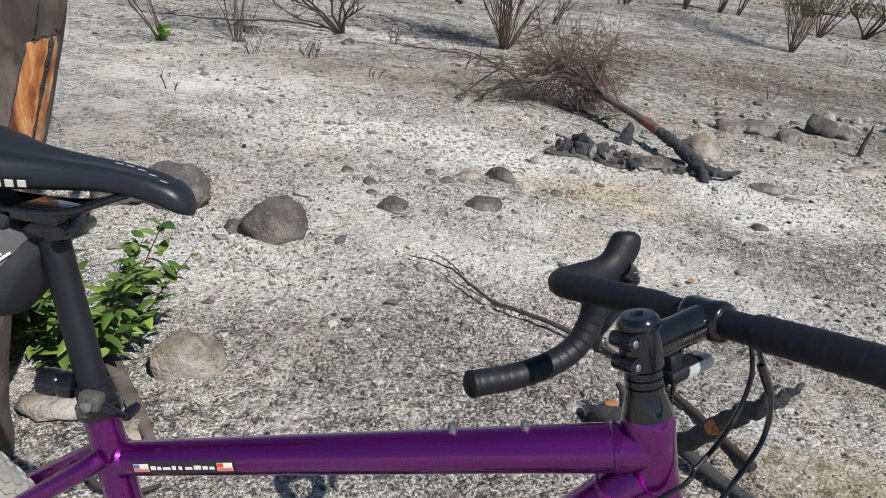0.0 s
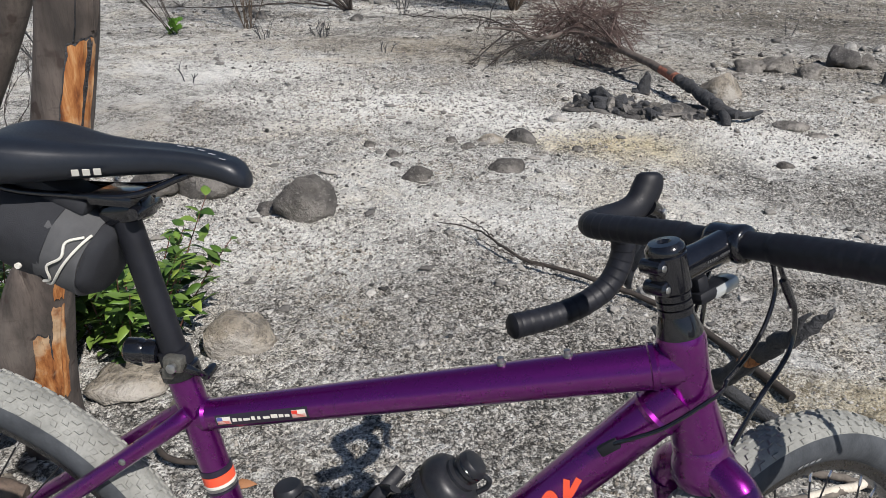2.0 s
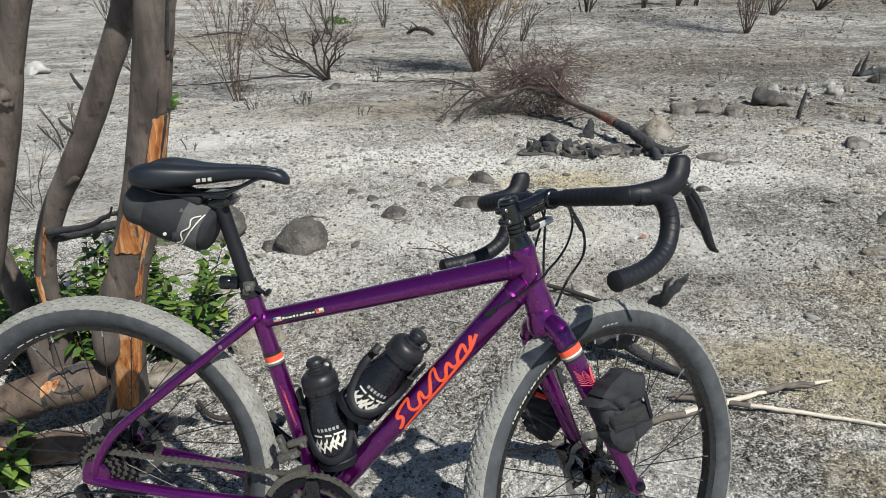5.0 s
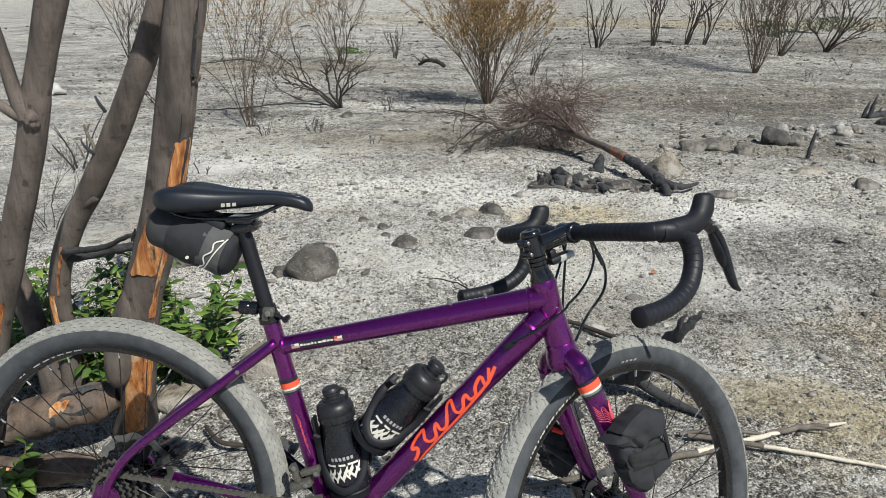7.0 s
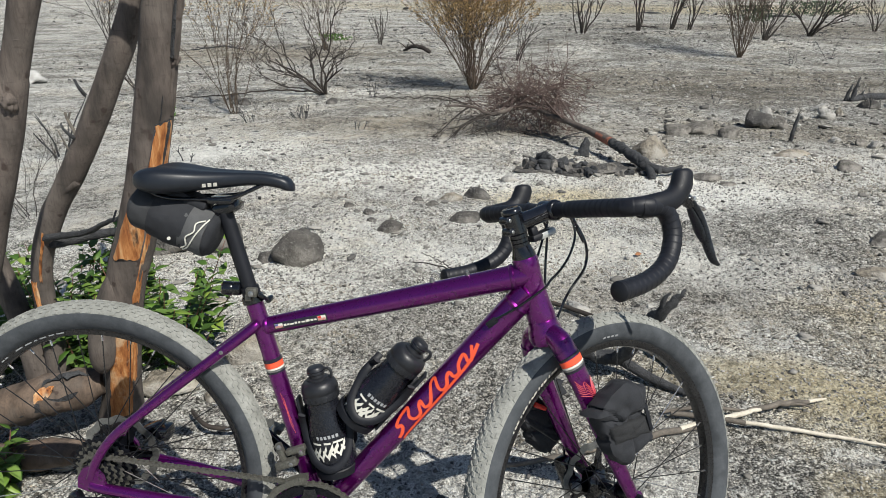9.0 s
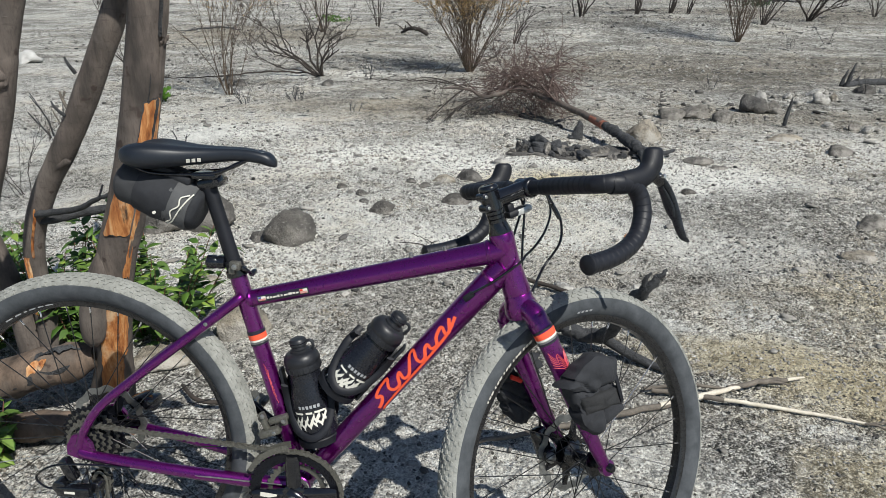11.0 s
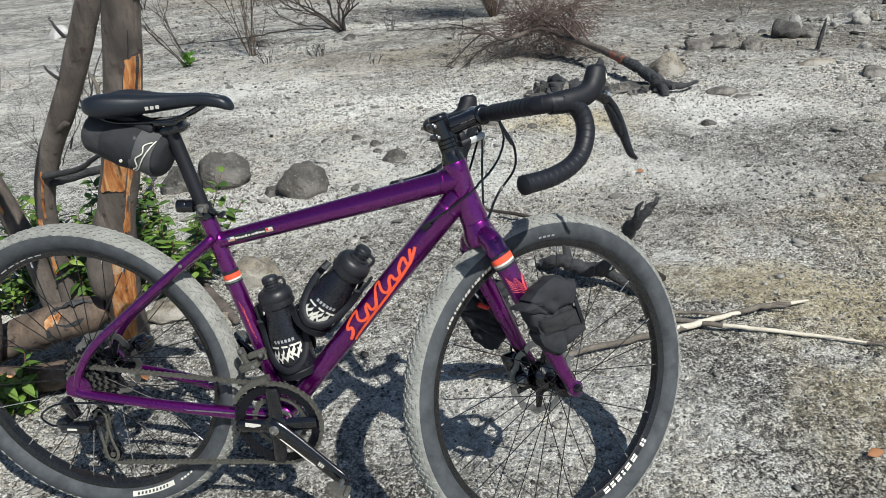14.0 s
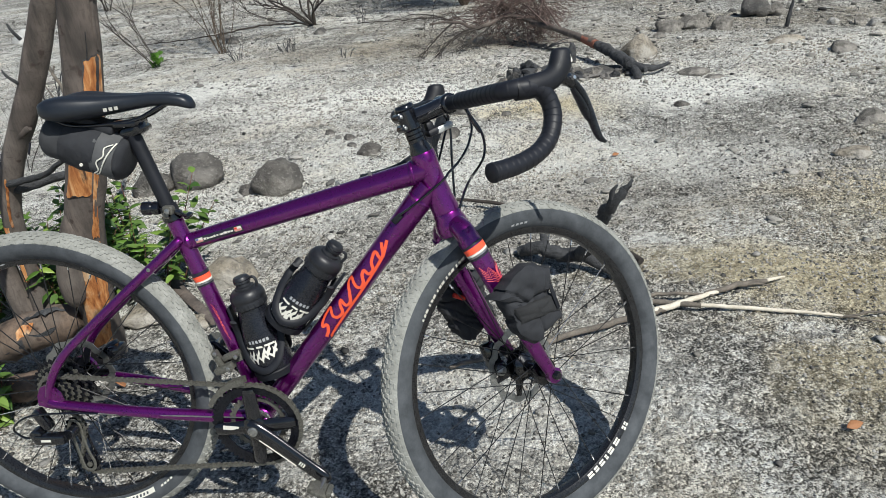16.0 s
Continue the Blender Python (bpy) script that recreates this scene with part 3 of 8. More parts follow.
def build_ground():
    gx, gy = ground_axis(0.6, 2.2, 0.021), ground_axis(1.6, 2.6, 0.021)
    X, Y = np.meshgrid(gx, gy)
    Z = ground_height(X, Y)
    v = np.stack([X, Y, Z], -1).reshape(-1, 3)
    w, h = len(gx), len(gy)
    i = (np.arange(h - 1)[:, None] * w + np.arange(w - 1)[None]).ravel()
    f = np.stack([i, i + 1, i + w + 1, i + w], 1)
    me = bpy.data.meshes.new("ground")
    me.vertices.add(len(v))
    me.vertices.foreach_set("co", v.ravel())
    me.loops.add(f.size)
    me.loops.foreach_set("vertex_index", f.ravel())
    me.polygons.add(len(f))
    me.polygons.foreach_set("loop_start", np.arange(0, f.size, 4))
    me.polygons.foreach_set("use_smooth", np.ones(len(f), bool))
    me.materials.append(M_GROUND)
    me.update(calc_edges=True)
    ob = new("ground", me)
    tagged(ob, "ash-covered burnt bare ground with grit and charcoal", "ground", kind="structure")


build_ground()


def lump(rng, rough=0.16, flat=0.65, sub=2, squash=1.0):
    """A worn stone of unit radius."""
    bm = bmesh.new()
    bmesh.ops.create_icosphere(bm, subdivisions=sub, radius=1.0)
    off = Vector((rng.uniform(-50, 50), rng.uniform(-50, 50), rng.uniform(-50, 50)))
    v = []
    for x in bm.verts:
        p = x.co.copy()
        k = 1 + rough * 2.2 * (noise.noise(p * 0.9 + off)) + rough * 1.0 * noise.noise(p * 2.2 + off) + rough * 0.35 * noise.noise(p * 5.5 + off)
        v.append((p.x * k, p.y * k * squash, p.z * k * flat))
    bm.verts.index_update()
    f = [tuple(a.index for a in y.verts) for y in bm.faces]
    bm.free()
    return np.array(v), f


def turned(geo, s, rz, at, rx=0.0):
    v, f = geo
    m = np.array(pose(0, 0, 0, rx, 0, rz).to_3x3())
    return (np.asarray(v) * s) @ m.T + np.asarray(at, float), f


def build_pebbles():
    """Loose gravel and grit, thickest where the camera passes."""
    rng = random.Random(5)
    shapes = [lump(rng, 0.55, 0.6, 1, rng.uniform(0.7, 1)) for _ in range(7)]
    slabs = [(v * (1.0, 1.0, 0.45), f) for v, f in (lump(rng, 0.6, 0.6, 2, rng.uniform(0.6, 1)) for _ in range(6))]
    nr = np.random.RandomState(4)
    grit = []
    for _ in range(12):
        turn = np.arange(5) * 2 * np.pi / 5 + nr.uniform(-0.4, 0.4, 5)
        ring = np.stack([np.cos(turn) * nr.uniform(0.7, 1.25, 5), np.sin(turn) * nr.uniform(0.7, 1.25, 5), nr.uniform(-0.45, -0.2, 5)], 1)
        top = [[nr.uniform(-0.45, 0.45), nr.uniform(-0.45, 0.45), nr.uniform(0.35, 0.85)], [nr.uniform(-0.3, 0.3), nr.uniform(-0.3, 0.3), -0.5]]
        grit.append((np.vstack([ring, top]), [(i, (i + 1) % 5, 5) for i in range(5)] + [((i + 1) % 5, i, 6) for i in range(5)]))
    verts, faces, at, rock = [], [], 0, []
    for kinds, count, x0, x1, y0, y1, s0, s1 in (
        (grit, 62000, -0.9, 2.7, -0.5, 2.1, 0.0026, 0.0085), (grit, 52000, -1.3, 3.6, 1.7, 4.6, 0.0038, 0.0110), (grit, 22000, -4.0, 6.0, 4.2, 9.0, 0.006, 0.018), (grit, 16000, -8.0, 12.0, 8.0, 20.0, 0.010, 0.036), (grit, 5000, -16.0, 28.0, 19.0, 44.0, 0.025, 0.08),
        (shapes, 1300, -0.9, 2.6, -0.5, 2.1, 0.004, 0.009), (shapes, 650, -1.2, 3.4, -0.2, 4.6, 0.007, 0.017), (shapes, 1000, -4.0, 6.0, 3.5, 9.0, 0.008, 0.022), (shapes, 500, -8.0, 12.0, 8.0, 20.0, 0.012, 0.04), (shapes, 110, 2.0, 5.0, 4.6, 6.6, 0.015, 0.04), (slabs, 360, -1.2, 3.4, 1.3, 4.6, 0.010, 0.032), (slabs, 210, -4.0, 6.0, 4.2, 9.0, 0.018, 0.05), (shapes, 400, -14, 26, 18, 48, 0.03, 0.10),
    ):
        xs, ys = nr.uniform(x0, x1, count), nr.uniform(y0, y1, count)
        keep = field(xs * 1.3, ys * 1.3, 21) + 0.6 * field(xs * 4.1, ys * 4.1, 22) > nr.uniform(-0.75, 0.30, count)
        xs, ys = xs[keep], ys[keep]
        count = len(xs)
        zs = ground_height(xs, ys)
        ss = s0 * (s1 / s0) ** (nr.rand(count) ** 1.6)
        turn, kind = nr.uniform(0, 6.28, count), nr.randint(0, len(kinds), count)
        for k, (v, f) in enumerate(kinds):
            w = kind == k
            c, s, r = np.cos(turn[w])[:, None], np.sin(turn[w])[:, None], ss[w][:, None]
            p = np.stack([(v[None, :, 0] * c - v[None, :, 1] * s) * r + xs[w][:, None], (v[None, :, 0] * s + v[None, :, 1] * c) * r + ys[w][:, None], v[None, :, 2] * r + zs[w][:, None] + r * (0.10 if kinds is grit else 0.25)], -1)
            verts.append(p.reshape(-1, 3))
            faces.append((np.array(f)[None] + (np.arange(w.sum()) * len(v))[:, None, None] + at).reshape(-1, 3))
            rock += [1 if kinds is slabs else 2 if kinds is grit and s1 < 0.02 else 0] * (p.shape[0] * len(f))
            at += p.shape[0] * len(v)
    v, f = np.vstack(verts), np.vstack(faces)
    me = bpy.data.meshes.new("gravel")
    me.vertices.add(len(v))
    me.vertices.foreach_set("co", v.ravel())
    me.loops.add(f.size)
    me.loops.foreach_set("vertex_index", f.ravel())
    me.polygons.add(len(f))
    me.polygons.foreach_set("loop_start", np.arange(0, f.size, 3))
    me.polygons.foreach_set("material_index", np.array(rock, np.int32))
    me.materials.append(M_PEBBLE)
    me.materials.append(M_BEDSTONE)
    me.materials.append(M_GRIT)
    me.update(calc_edges=True)
    tagged(new("gravel", me), "loose grey and white gravel scattered over ash", "gravel", kind="stuff")


build_pebbles()


# ---- the bicycle ----
LEAN = 7.5
BIKE = Matrix.Translation((0, 0.025, 0)) @ pose(0, 0, 0, -LEAN, 0, 0)
R_WHEEL, REAR_AXLE, CRANK = 0.345, np.array([-0.004, 0, 0.347]), np.array([0.430, 0, 0.269])
HEAD_TOP, HEAD_LOW, STEER = np.array([0.817, 0, 0.800]), np.array([0.851, 0, 0.690]), radians(39.0)
AX = unit(HEAD_TOP - HEAD_LOW)
FW0 = np.array([AX[2], 0, -AX[0]])
FW = FW0 * math.cos(STEER) + np.array([0, 1, 0]) * math.sin(STEER)
LF = np.array([0, 1, 0]) * math.cos(STEER) - FW0 * math.sin(STEER)
SEAT_TOP = np.array([0.315, 0, 0.702])
ST = unit(SEAT_TOP - CRANK)
bike = base("bicycle", BIKE, "purple gravel bicycle with drop bars leaning on burnt ground", "bicycle")


def steer(f, l, u):
    """A place on the turned fork and bars: ahead of, left of and up along the steering axis from the head tube's top."""
    return HEAD_TOP + FW * f + LF * l + AX * u


def steer_path(rows):
    return [steer(*r) for r in rows]


def oval(a, b, ra, rb, n=14, bulge=0.0):
    """A straight tube between two places with oval ends (height, width)."""
    t = np.linspace(0, 1, n)[:, None]
    p = np.asarray(a) * (1 - t) + np.asarray(b) * t
    r = np.asarray(ra) * (1 - t) + np.asarray(rb) * t
    return p, r * (1 + bulge * np.sin(np.pi * t))


TT = oval((0.322, 0, 0.650), (0.822, 0, 0.769), (0.0165, 0.0165), (0.0225, 0.0225), 20)
DT = oval(CRANK + (0.004, 0, 0.004), (0.826, 0, 0.738), (0.0205, 0.0215), (0.0255, 0.0235), 20)
part("top_tube", tube(*TT, 24, up=(0, 0, 1)), M_PURPLE, bike, "metallic purple top tube")
part("down_tube", tube(*DT, 24, up=(0, 0, 1)), M_PURPLE, bike, "thick metallic purple down tube with orange logo shape")
p, r = oval(CRANK, SEAT_TOP, (0.0175, 0.0175), (0.0165, 0.0165), 16)
seat_tube = part("seat_tube", tube(p, r, 20, up=(1, 0, 0)), M_PURPLE, bike)
head = part("head_tube", lathe([(0.0215, -0.002), (0.0235, 0.004), (0.0225, 0.02), (0.0215, 0.05), (0.0235, 0.085), (0.0265, 0.108), (0.0265, 0.117)][::1], 28, HEAD_TOP, -AX), M_PURPLE, bike)


def weld(center, axis, radius, tube_r=0.0062, flat=1.0):
    a = unit(axis)
    s = unit(np.cross(a, (0.3, 0.9, 0.1)))
    t = np.cross(a, s)
    ang = np.linspace(0, 2 * np.pi, 40)
    rip = tube_r * (1 + 0.05 * np.sin(ang * 17))
    return tube([np.asarray(center) + (s * math.cos(x) + t * math.sin(x)) * radius for x in ang], rip, 8, cap=False)


for c, a, rad in (((0.340, 0, 0.6545), (1, 0, 0.24), 0.0130), ((0.797, 0, 0.7635), (1, 0, 0.24), 0.0180), ((0.805, 0, 0.713), (0.645, 0, 0.76), 0.0200)):
    part("weld_bead", weld(c, a, rad), M_PURPLE, bike)
for side in (-1, 1):
    stay = smooth_path([(0.326, side * 0.014, 0.662, 0.0098), (0.300, side * 0.026, 0.641, 0.0100), (0.130, side * 0.052, 0.509, 0.0092), (0.050, side * 0.062, 0.443, 0.0090), (0.012, side * 0.066, 0.392, 0.0090), (-0.004, side * 0.067, 0.352, 0.0085)], 26)
    part("seat_stay", tube(stay[:, :3], stay[:, 3], 14), M_PURPLE, bike)
    stay = smooth_path([(-0.006, side * 0.067, 0.340, 0.009), (0.022, side * 0.067, 0.331, 0.0105), (0.16, side * 0.060, 0.309, 0.0118), (0.31, side * 0.043, 0.284, 0.0135), (0.412, side * 0.030, 0.271, 0.0150)], 26)
    part("chain_stay", tube(stay[:, :3], stay[:, 3], 16), M_PURPLE, bike)
    part("dropout", prism([(-0.028, -0.012), (0.004, -0.022), (0.030, -0.016), (0.024, 0.014), (0.006, 0.036), (-0.014, 0.030), (-0.026, 0.010)], 0.008, (-0.002, side * 0.067, 0.345), (1, 0, 0), (0, 0, 1)), M_PURPLE, bike)
    part("mount_bolt", lathe([(0.004, 0), (0.004, 0.003), (0.002, 0.004)], 10, (0.262, side * 0.040, 0.612), (0, side, 0)), M_STEEL, bike)
part("stay_bridge", tube([(0.272, -0.030, 0.616), (0.272, 0.030, 0.616)], 0.007, 12), M_PURPLE, bike)
part("bottom_bracket", lathe([(0.021, -0.036), (0.023, -0.034), (0.023, 0.034), (0.021, 0.036)], 26, CRANK, (0, 1, 0)), M_PURPLE, bike)
part("bracket_cup", lathe([(0.019, 0.0), (0.0225, 0.002), (0.0225, 0.008), (0.012, 0.009)], 24, CRANK + (0, -0.036, 0), (0, -1, 0)), M_SILVER, bike)
for x in (0.652, 0.716):
    z = 0.650 + (x - 0.322) * 0.238 + 0.0195
    part("cage_bolt", lathe([(0.0048, 0), (0.0048, 0.004), (0.0035, 0.005), (0.0035, 0.009), (0.0022, 0.0095)], 12, (x, 0, z), (-0.23, 0, 1)), M_STEEL, bike, "small steel bolt on the top tube")


def on_tube(tb, s, ang, lift=0.0007, up=(0, 0, 1)):
    """A place on an oval tube's skin: s from 0 to 1 along it, ang in degrees from its top towards the drive side."""
    p, r = tb
    a, b = p[0], p[-1]
    d = unit(b - a)
    u = unit(np.asarray(up) - (np.asarray(up) @ d) * d)
    w = np.cross(d, u)
    rr = r[0] * (1 - s) + r[-1] * s
    c, q = math.cos(radians(ang)), math.sin(radians(ang))
    side = -1 if w[1] > 0 else 1
    return a + (b - a) * s + u * c * (rr[0] + lift) + side * w * q * (rr[1] + lift)


def skin_strip(tb, rows, lift=0.0007):
    """A decal band on a tube from rows of (s, ang_from, ang_to)."""
    v, f, k = [], [], 5
    for s, a0, a1 in rows:
        v += [on_tube(tb, s, a0 + (a1 - a0) * j / (k - 1), lift) for j in range(k)]
    for i in range(len(rows) - 1):
        for j in range(k - 1):
            f.append((i * k + j, i * k + j + 1, (i + 1) * k + j + 1, (i + 1) * k + j))
    return np.array(v), f


def skin_line(tb, pts, wide, lift=0.0007):
    """A drawn line on a tube's skin: pts of (s, ang), wide in metres."""
    c = smooth_path(pts, max(6, len(pts) * 5))
    length = np.linalg.norm(tb[0][-1] - tb[0][0])
    v, f = [], []
    for i, (s, a) in enumerate(c):
        ds, da = c[min(i + 1, len(c) - 1)] - c[max(i - 1, 0)]
        r = (tb[1][0] * (1 - s) + tb[1][-1] * s).mean()
        t = unit((ds * length, radians(da) * r))
        n = np.array([-t[1], t[0]]) * wide / 2
        for k in (-1, 0, 1):
            v.append(on_tube(tb, s + k * n[0] / length, a + k * math.degrees(n[1] / r), lift))
    for i in range(len(c) - 1):
        f += [(3 * i + j, 3 * i + j + 1, 3 * i + j + 4, 3 * i + j + 3) for j in (0, 1)]
    return np.array(v), f


# orange flourish on the down tube: waves over a long underline
S0, S1 = 0.385, 0.775
wave = [(0.0, 116), (0.06, 104), (0.10, 82), (0.06, 66), (0.13, 46), (0.235, 40), (0.20, 78), (0.22, 104), (0.28, 106), (0.325, 74), (0.36, 66), (0.35, 100), (0.40, 106), (0.47, 74), (0.53, 38), (0.575, 40), (0.545, 84), (0.56, 106), (0.61, 102), (0.66, 76), (0.70, 72), (0.70, 98), (0.75, 104), (0.80, 76), (0.87, 62), (0.89, 70), (0.87, 98), (0.91, 100), (0.985, 60)]
lines = [skin_line(DT, [(S0 + (S1 - S0) * a, b) for a, b in wave], 0.0066)]
lines.append(skin_line(DT, [(S0 + 0.004, 150), (S0 + 0.02, 134), (S0 + 0.10, 125), (S0 + 0.22, 119), (S0 + 0.34, 104), (S1 + 0.012, 76)], 0.0062))
part("logo_shape", join(lines), M_ORANGE, bike, "orange flourish on the down tube", sharp=0)
# name strip with two small flags
NAME = [(0.075, 0.104), (0.108, 0.118), (0.121, 0.129), (0.132, 0.147), (0.150, 0.158), (0.163, 0.170), (0.176, 0.190), (0.193, 0.207), (0.210, 0.220), (0.223, 0.233)]
for i, (a, b) in enumerate(NAME[1:]):
    part("name_bar", skin_strip(TT, [(a, 85 + 2 * (i % 3), 99), (b, 85 + 2 * (i % 3), 99)]), M_CREAM, bike, sharp=0)
part("name_backing", skin_strip(TT, [(0.070, 70, 116), (0.17, 70, 116), (0.273, 70, 116)], 0.0004), M_DARKDECAL, bike, sharp=0)
for a, b in ((0.074, 0.104), (0.238, 0.268)):
    flag = part("flag_sticker", skin_strip(TT, [(a, 78, 106), (b, 78, 106)]), M_CREAM, bike, "small pale flag sticker", sharp=0)
    part("flag_corner", skin_strip(TT, [(a + 0.001, 79, 91), (a + 0.013, 79, 91)], 0.0011), M_BLUE if a < 0.1 else M_RED, flag, sharp=0)
    for k in range(3):
        part("flag_stripe", skin_strip(TT, [(a + 0.001, 93 + 4.5 * k, 95 + 4.5 * k), (b - 0.001, 93 + 4.5 * k, 95 + 4.5 * k)], 0.0010), M_RED, flag, sharp=0)


def band(center, axis, radius, rows, parent=bike):
    """Painted rings round a tube: rows of (from, to, material)."""
    for a, b, m in rows:
        part("painted_band", lathe([(radius - 0.001, a), (radius, a + 0.0005), (radius, b - 0.0005), (radius - 0.001, b)], 28, center, axis), m, parent)


band(CRANK + ST * 0.303, ST, 0.0178, [(0, 0.0035, M_DARKDECAL), (0.0035, 0.0075, M_STEEL), (0.0075, 0.0115, M_CREAM), (0.0115, 0.0225, M_ORANGE), (0.0225, 0.030, M_DARKDECAL)])
SEAT = oval(CRANK, SEAT_TOP, (0.0175, 0.0175), (0.0165, 0.0165), 4)
part("contour_lines", join([skin_line(SEAT, [(0.40 + 0.03 * k, 70), (0.46 + 0.03 * k, 82), (0.50 + 0.025 * k, 74), (0.55 + 0.02 * k, 88)], 0.0007) for k in range(3)]), M_PINK, bike, sharp=0)

# seat post, collar, saddle
part("seat_collar", lathe([(0.0175, 0), (0.0205, 0.002), (0.0205, 0.014), (0.0180, 0.016)], 28, SEAT_TOP - ST * 0.004, ST), M_BLACK, bike, "black seat clamp collar")
part("collar_bolt", lathe([(0.005, 0), (0.0055, 0.004), (0.0055, 0.020), (0.004, 0.022)], 12, SEAT_TOP + (0.030, 0.012, 0.004), (0, -1, 0)), M_BLACK, bike)
part("seat_post", tube([SEAT_TOP + ST * 0.008, SEAT_TOP + ST * 0.176], 0.0138, 22), M_MATT, bike, "black seat post")
POST = SEAT_TOP + ST * 0.176
part("post_head", join([box(POST + (0.004, 0, 0.006), (0.050, 0.030, 0.022), ((0.96, 0, 0.28), (0, 1, 0), (-0.28, 0, 0.96)), 0.3), box(POST + (0.0, 0, 0.022), (0.046, 0.052, 0.012), None, 0.3), lathe([(0.006, -0.024), (0.007, -0.022), (0.007, 0.022), (0.006, 0.024)], 12, POST + (0.022, 0, 0.010), (0, 1, 0))]), M_BLACK, bike)
for side in (-1, 1):
    rail = smooth_path([(0.132, side * 0.038, 0.920), (0.165, side * 0.028, 0.900), (0.215, side * 0.022, 0.896), (0.290, side * 0.022, 0.900), (0.335, side * 0.015, 0.918), (0.362, side * 0.008, 0.930)], 20)
    part("saddle_rail", tube(rail, 0.0036, 10), M_BLACK, bike)


def saddle_geo():
    """Cross sections from tail to nose: half width, top height, lower edge."""
    rows = smooth_path([(0.122, 0.030, 0.934, 0.923), (0.128, 0.055, 0.943, 0.916), (0.145, 0.068, 0.949, 0.908), (0.170, 0.070, 0.951, 0.905), (0.203, 0.061, 0.9495, 0.908), (0.242, 0.044, 0.9470, 0.912), (0.286, 0.030, 0.9465, 0.917), (0.330, 0.023, 0.9465, 0.921), (0.368, 0.0205, 0.943, 0.918), (0.390, 0.017, 0.935, 0.912), (0.400, 0.009, 0.924, 0.911)], 44)
    v, f, k = [], [], 26
    for x, w, t, b in rows:
        for j in range(k):
            a = 2 * math.pi * j / k
            c, s = math.cos(a), math.sin(a)
            y = w * math.copysign(abs(c) ** 0.72, c)
            z = (t + b) / 2 + (t - b) / 2 * math.copysign(abs(s) ** 0.85, s)
            if s > 0:
                z += 0.010 * (abs(y) / 0.072) * (w / 0.072) - 0.004 * math.exp(-((y / 0.012) ** 2)) * (0.10 < x < 0.38)
            v.append((x, y, z))
    for i in range(len(rows) - 1):
        for j in range(k):
            f.append((i * k + j, (i + 1) * k + j, (i + 1) * k + (j + 1) % k, i * k + (j + 1) % k))
    f += [tuple(range(k)), tuple(range(len(rows) * k - 1, (len(rows) - 1) * k - 1, -1))]
    return np.array(v), f


saddle = part("saddle", saddle_geo(), M_SADDLE, bike, "black padded saddle with white logo bars", sharp=60)
for k in range(3):
    part("logo_bar", prism([(-0.0038, -0.0034), (0.0026, -0.0034), (0.0036, 0.0034), (-0.0028, 0.0034)], 0.0008, (0.252 + 0.0092 * k, -0.0438 + 0.0027 * k, 0.9245 + 0.0006 * k), (1, 0.28, 0.05), (0.02, -0.40, 0.9)), M_CREAM, saddle)
for k in range(5):
    part("logo_bar", prism([(-0.0034, -0.0022), (0.0026, -0.0022), (0.0034, 0.0022), (-0.0026, 0.0022)], 0.0008, (0.338 + 0.010 * k, -0.008, 0.9482 - 0.0006 * k * k), (1, 0, -0.05 - 0.03 * k), (0, -0.93, 0.30)), M_WORDGREY, saddle)


# wheels: the axle lies along local y
def tyre_section():
    c, out = R_WHEEL - 0.0285, []
    for a in np.linspace(-152, 152, 33):
        s, q = math.sin(radians(a)), math.cos(radians(a))
        out.append((c - 0.0012 + 0.0284 * q - (0.0006 if abs(a) < 45 else 0), 0.0275 * s, abs(a)))
    return out


def ring_of(profile, seg):
    """Turns (radius, y) rows round the y axis without caps."""
    ang = np.linspace(0, 2 * np.pi, seg, endpoint=False)
    v = np.vstack([np.stack([np.cos(ang) * r, np.full(seg, y), np.sin(ang) * r], 1) for r, y in profile])
    f = [(i * seg + j, i * seg + (j + 1) % seg, (i + 1) * seg + (j + 1) % seg, (i + 1) * seg + j) for i in range(len(profile) - 1) for j in range(seg)]
    return v, f


def closed(profile):
    return list(profile) + [profile[0]]


def tread_knobs():
    """Low blocks in rows over the crown and the shoulders."""
    v, f, at = [], [], 0
    c = R_WHEEL - 0.0287
    rng = random.Random(2)
    for row, (a, da, n, ln, shift) in enumerate(((0, 6, 120, 0.0095, 0), (15, 5.5, 120, 0.0085, 0.5), (-15, 5.5, 120, 0.0085, 0.5), (29, 5.5, 120, 0.0085, 0), (-29, 5.5, 120, 0.0085, 0), (44, 6, 120, 0.0080, 0.5), (-44, 6, 120, 0.0080, 0.5), (60, 6.5, 90, 0.011, 0.25), (-60, 6.5, 90, 0.011, 0.25))):
        h = 0.0288 if abs(a) < 50 else 0.0287
        for k in range(n):
            t = 2 * math.pi * (k + shift) / n
            dt = ln / 2 / R_WHEEL
            skew = (1 if (k + row) % 2 else -1) * 0.25 * dt
            for rr in (0.0265, h + rng.uniform(-0.0003, 0.0003)):
                shrink = 1.0 if rr < 0.027 else 0.8
                for b, e in ((-1, -1), (-1, 1), (1, 1), (1, -1)):
                    ang = radians(a + b * da * shrink)
                    tt = t + e * dt * shrink + b * skew
                    rad = c + rr * math.cos(ang)
                    v.append((rad * math.cos(tt), rr * math.sin(ang), rad * math.sin(tt)))
            f += [tuple(at + i for i in q) for q in ((4, 5, 6, 7), (0, 1, 5, 4), (1, 2, 6, 5), (2, 3, 7, 6), (3, 0, 4, 7))]
            at += 8
    return np.array(v), f


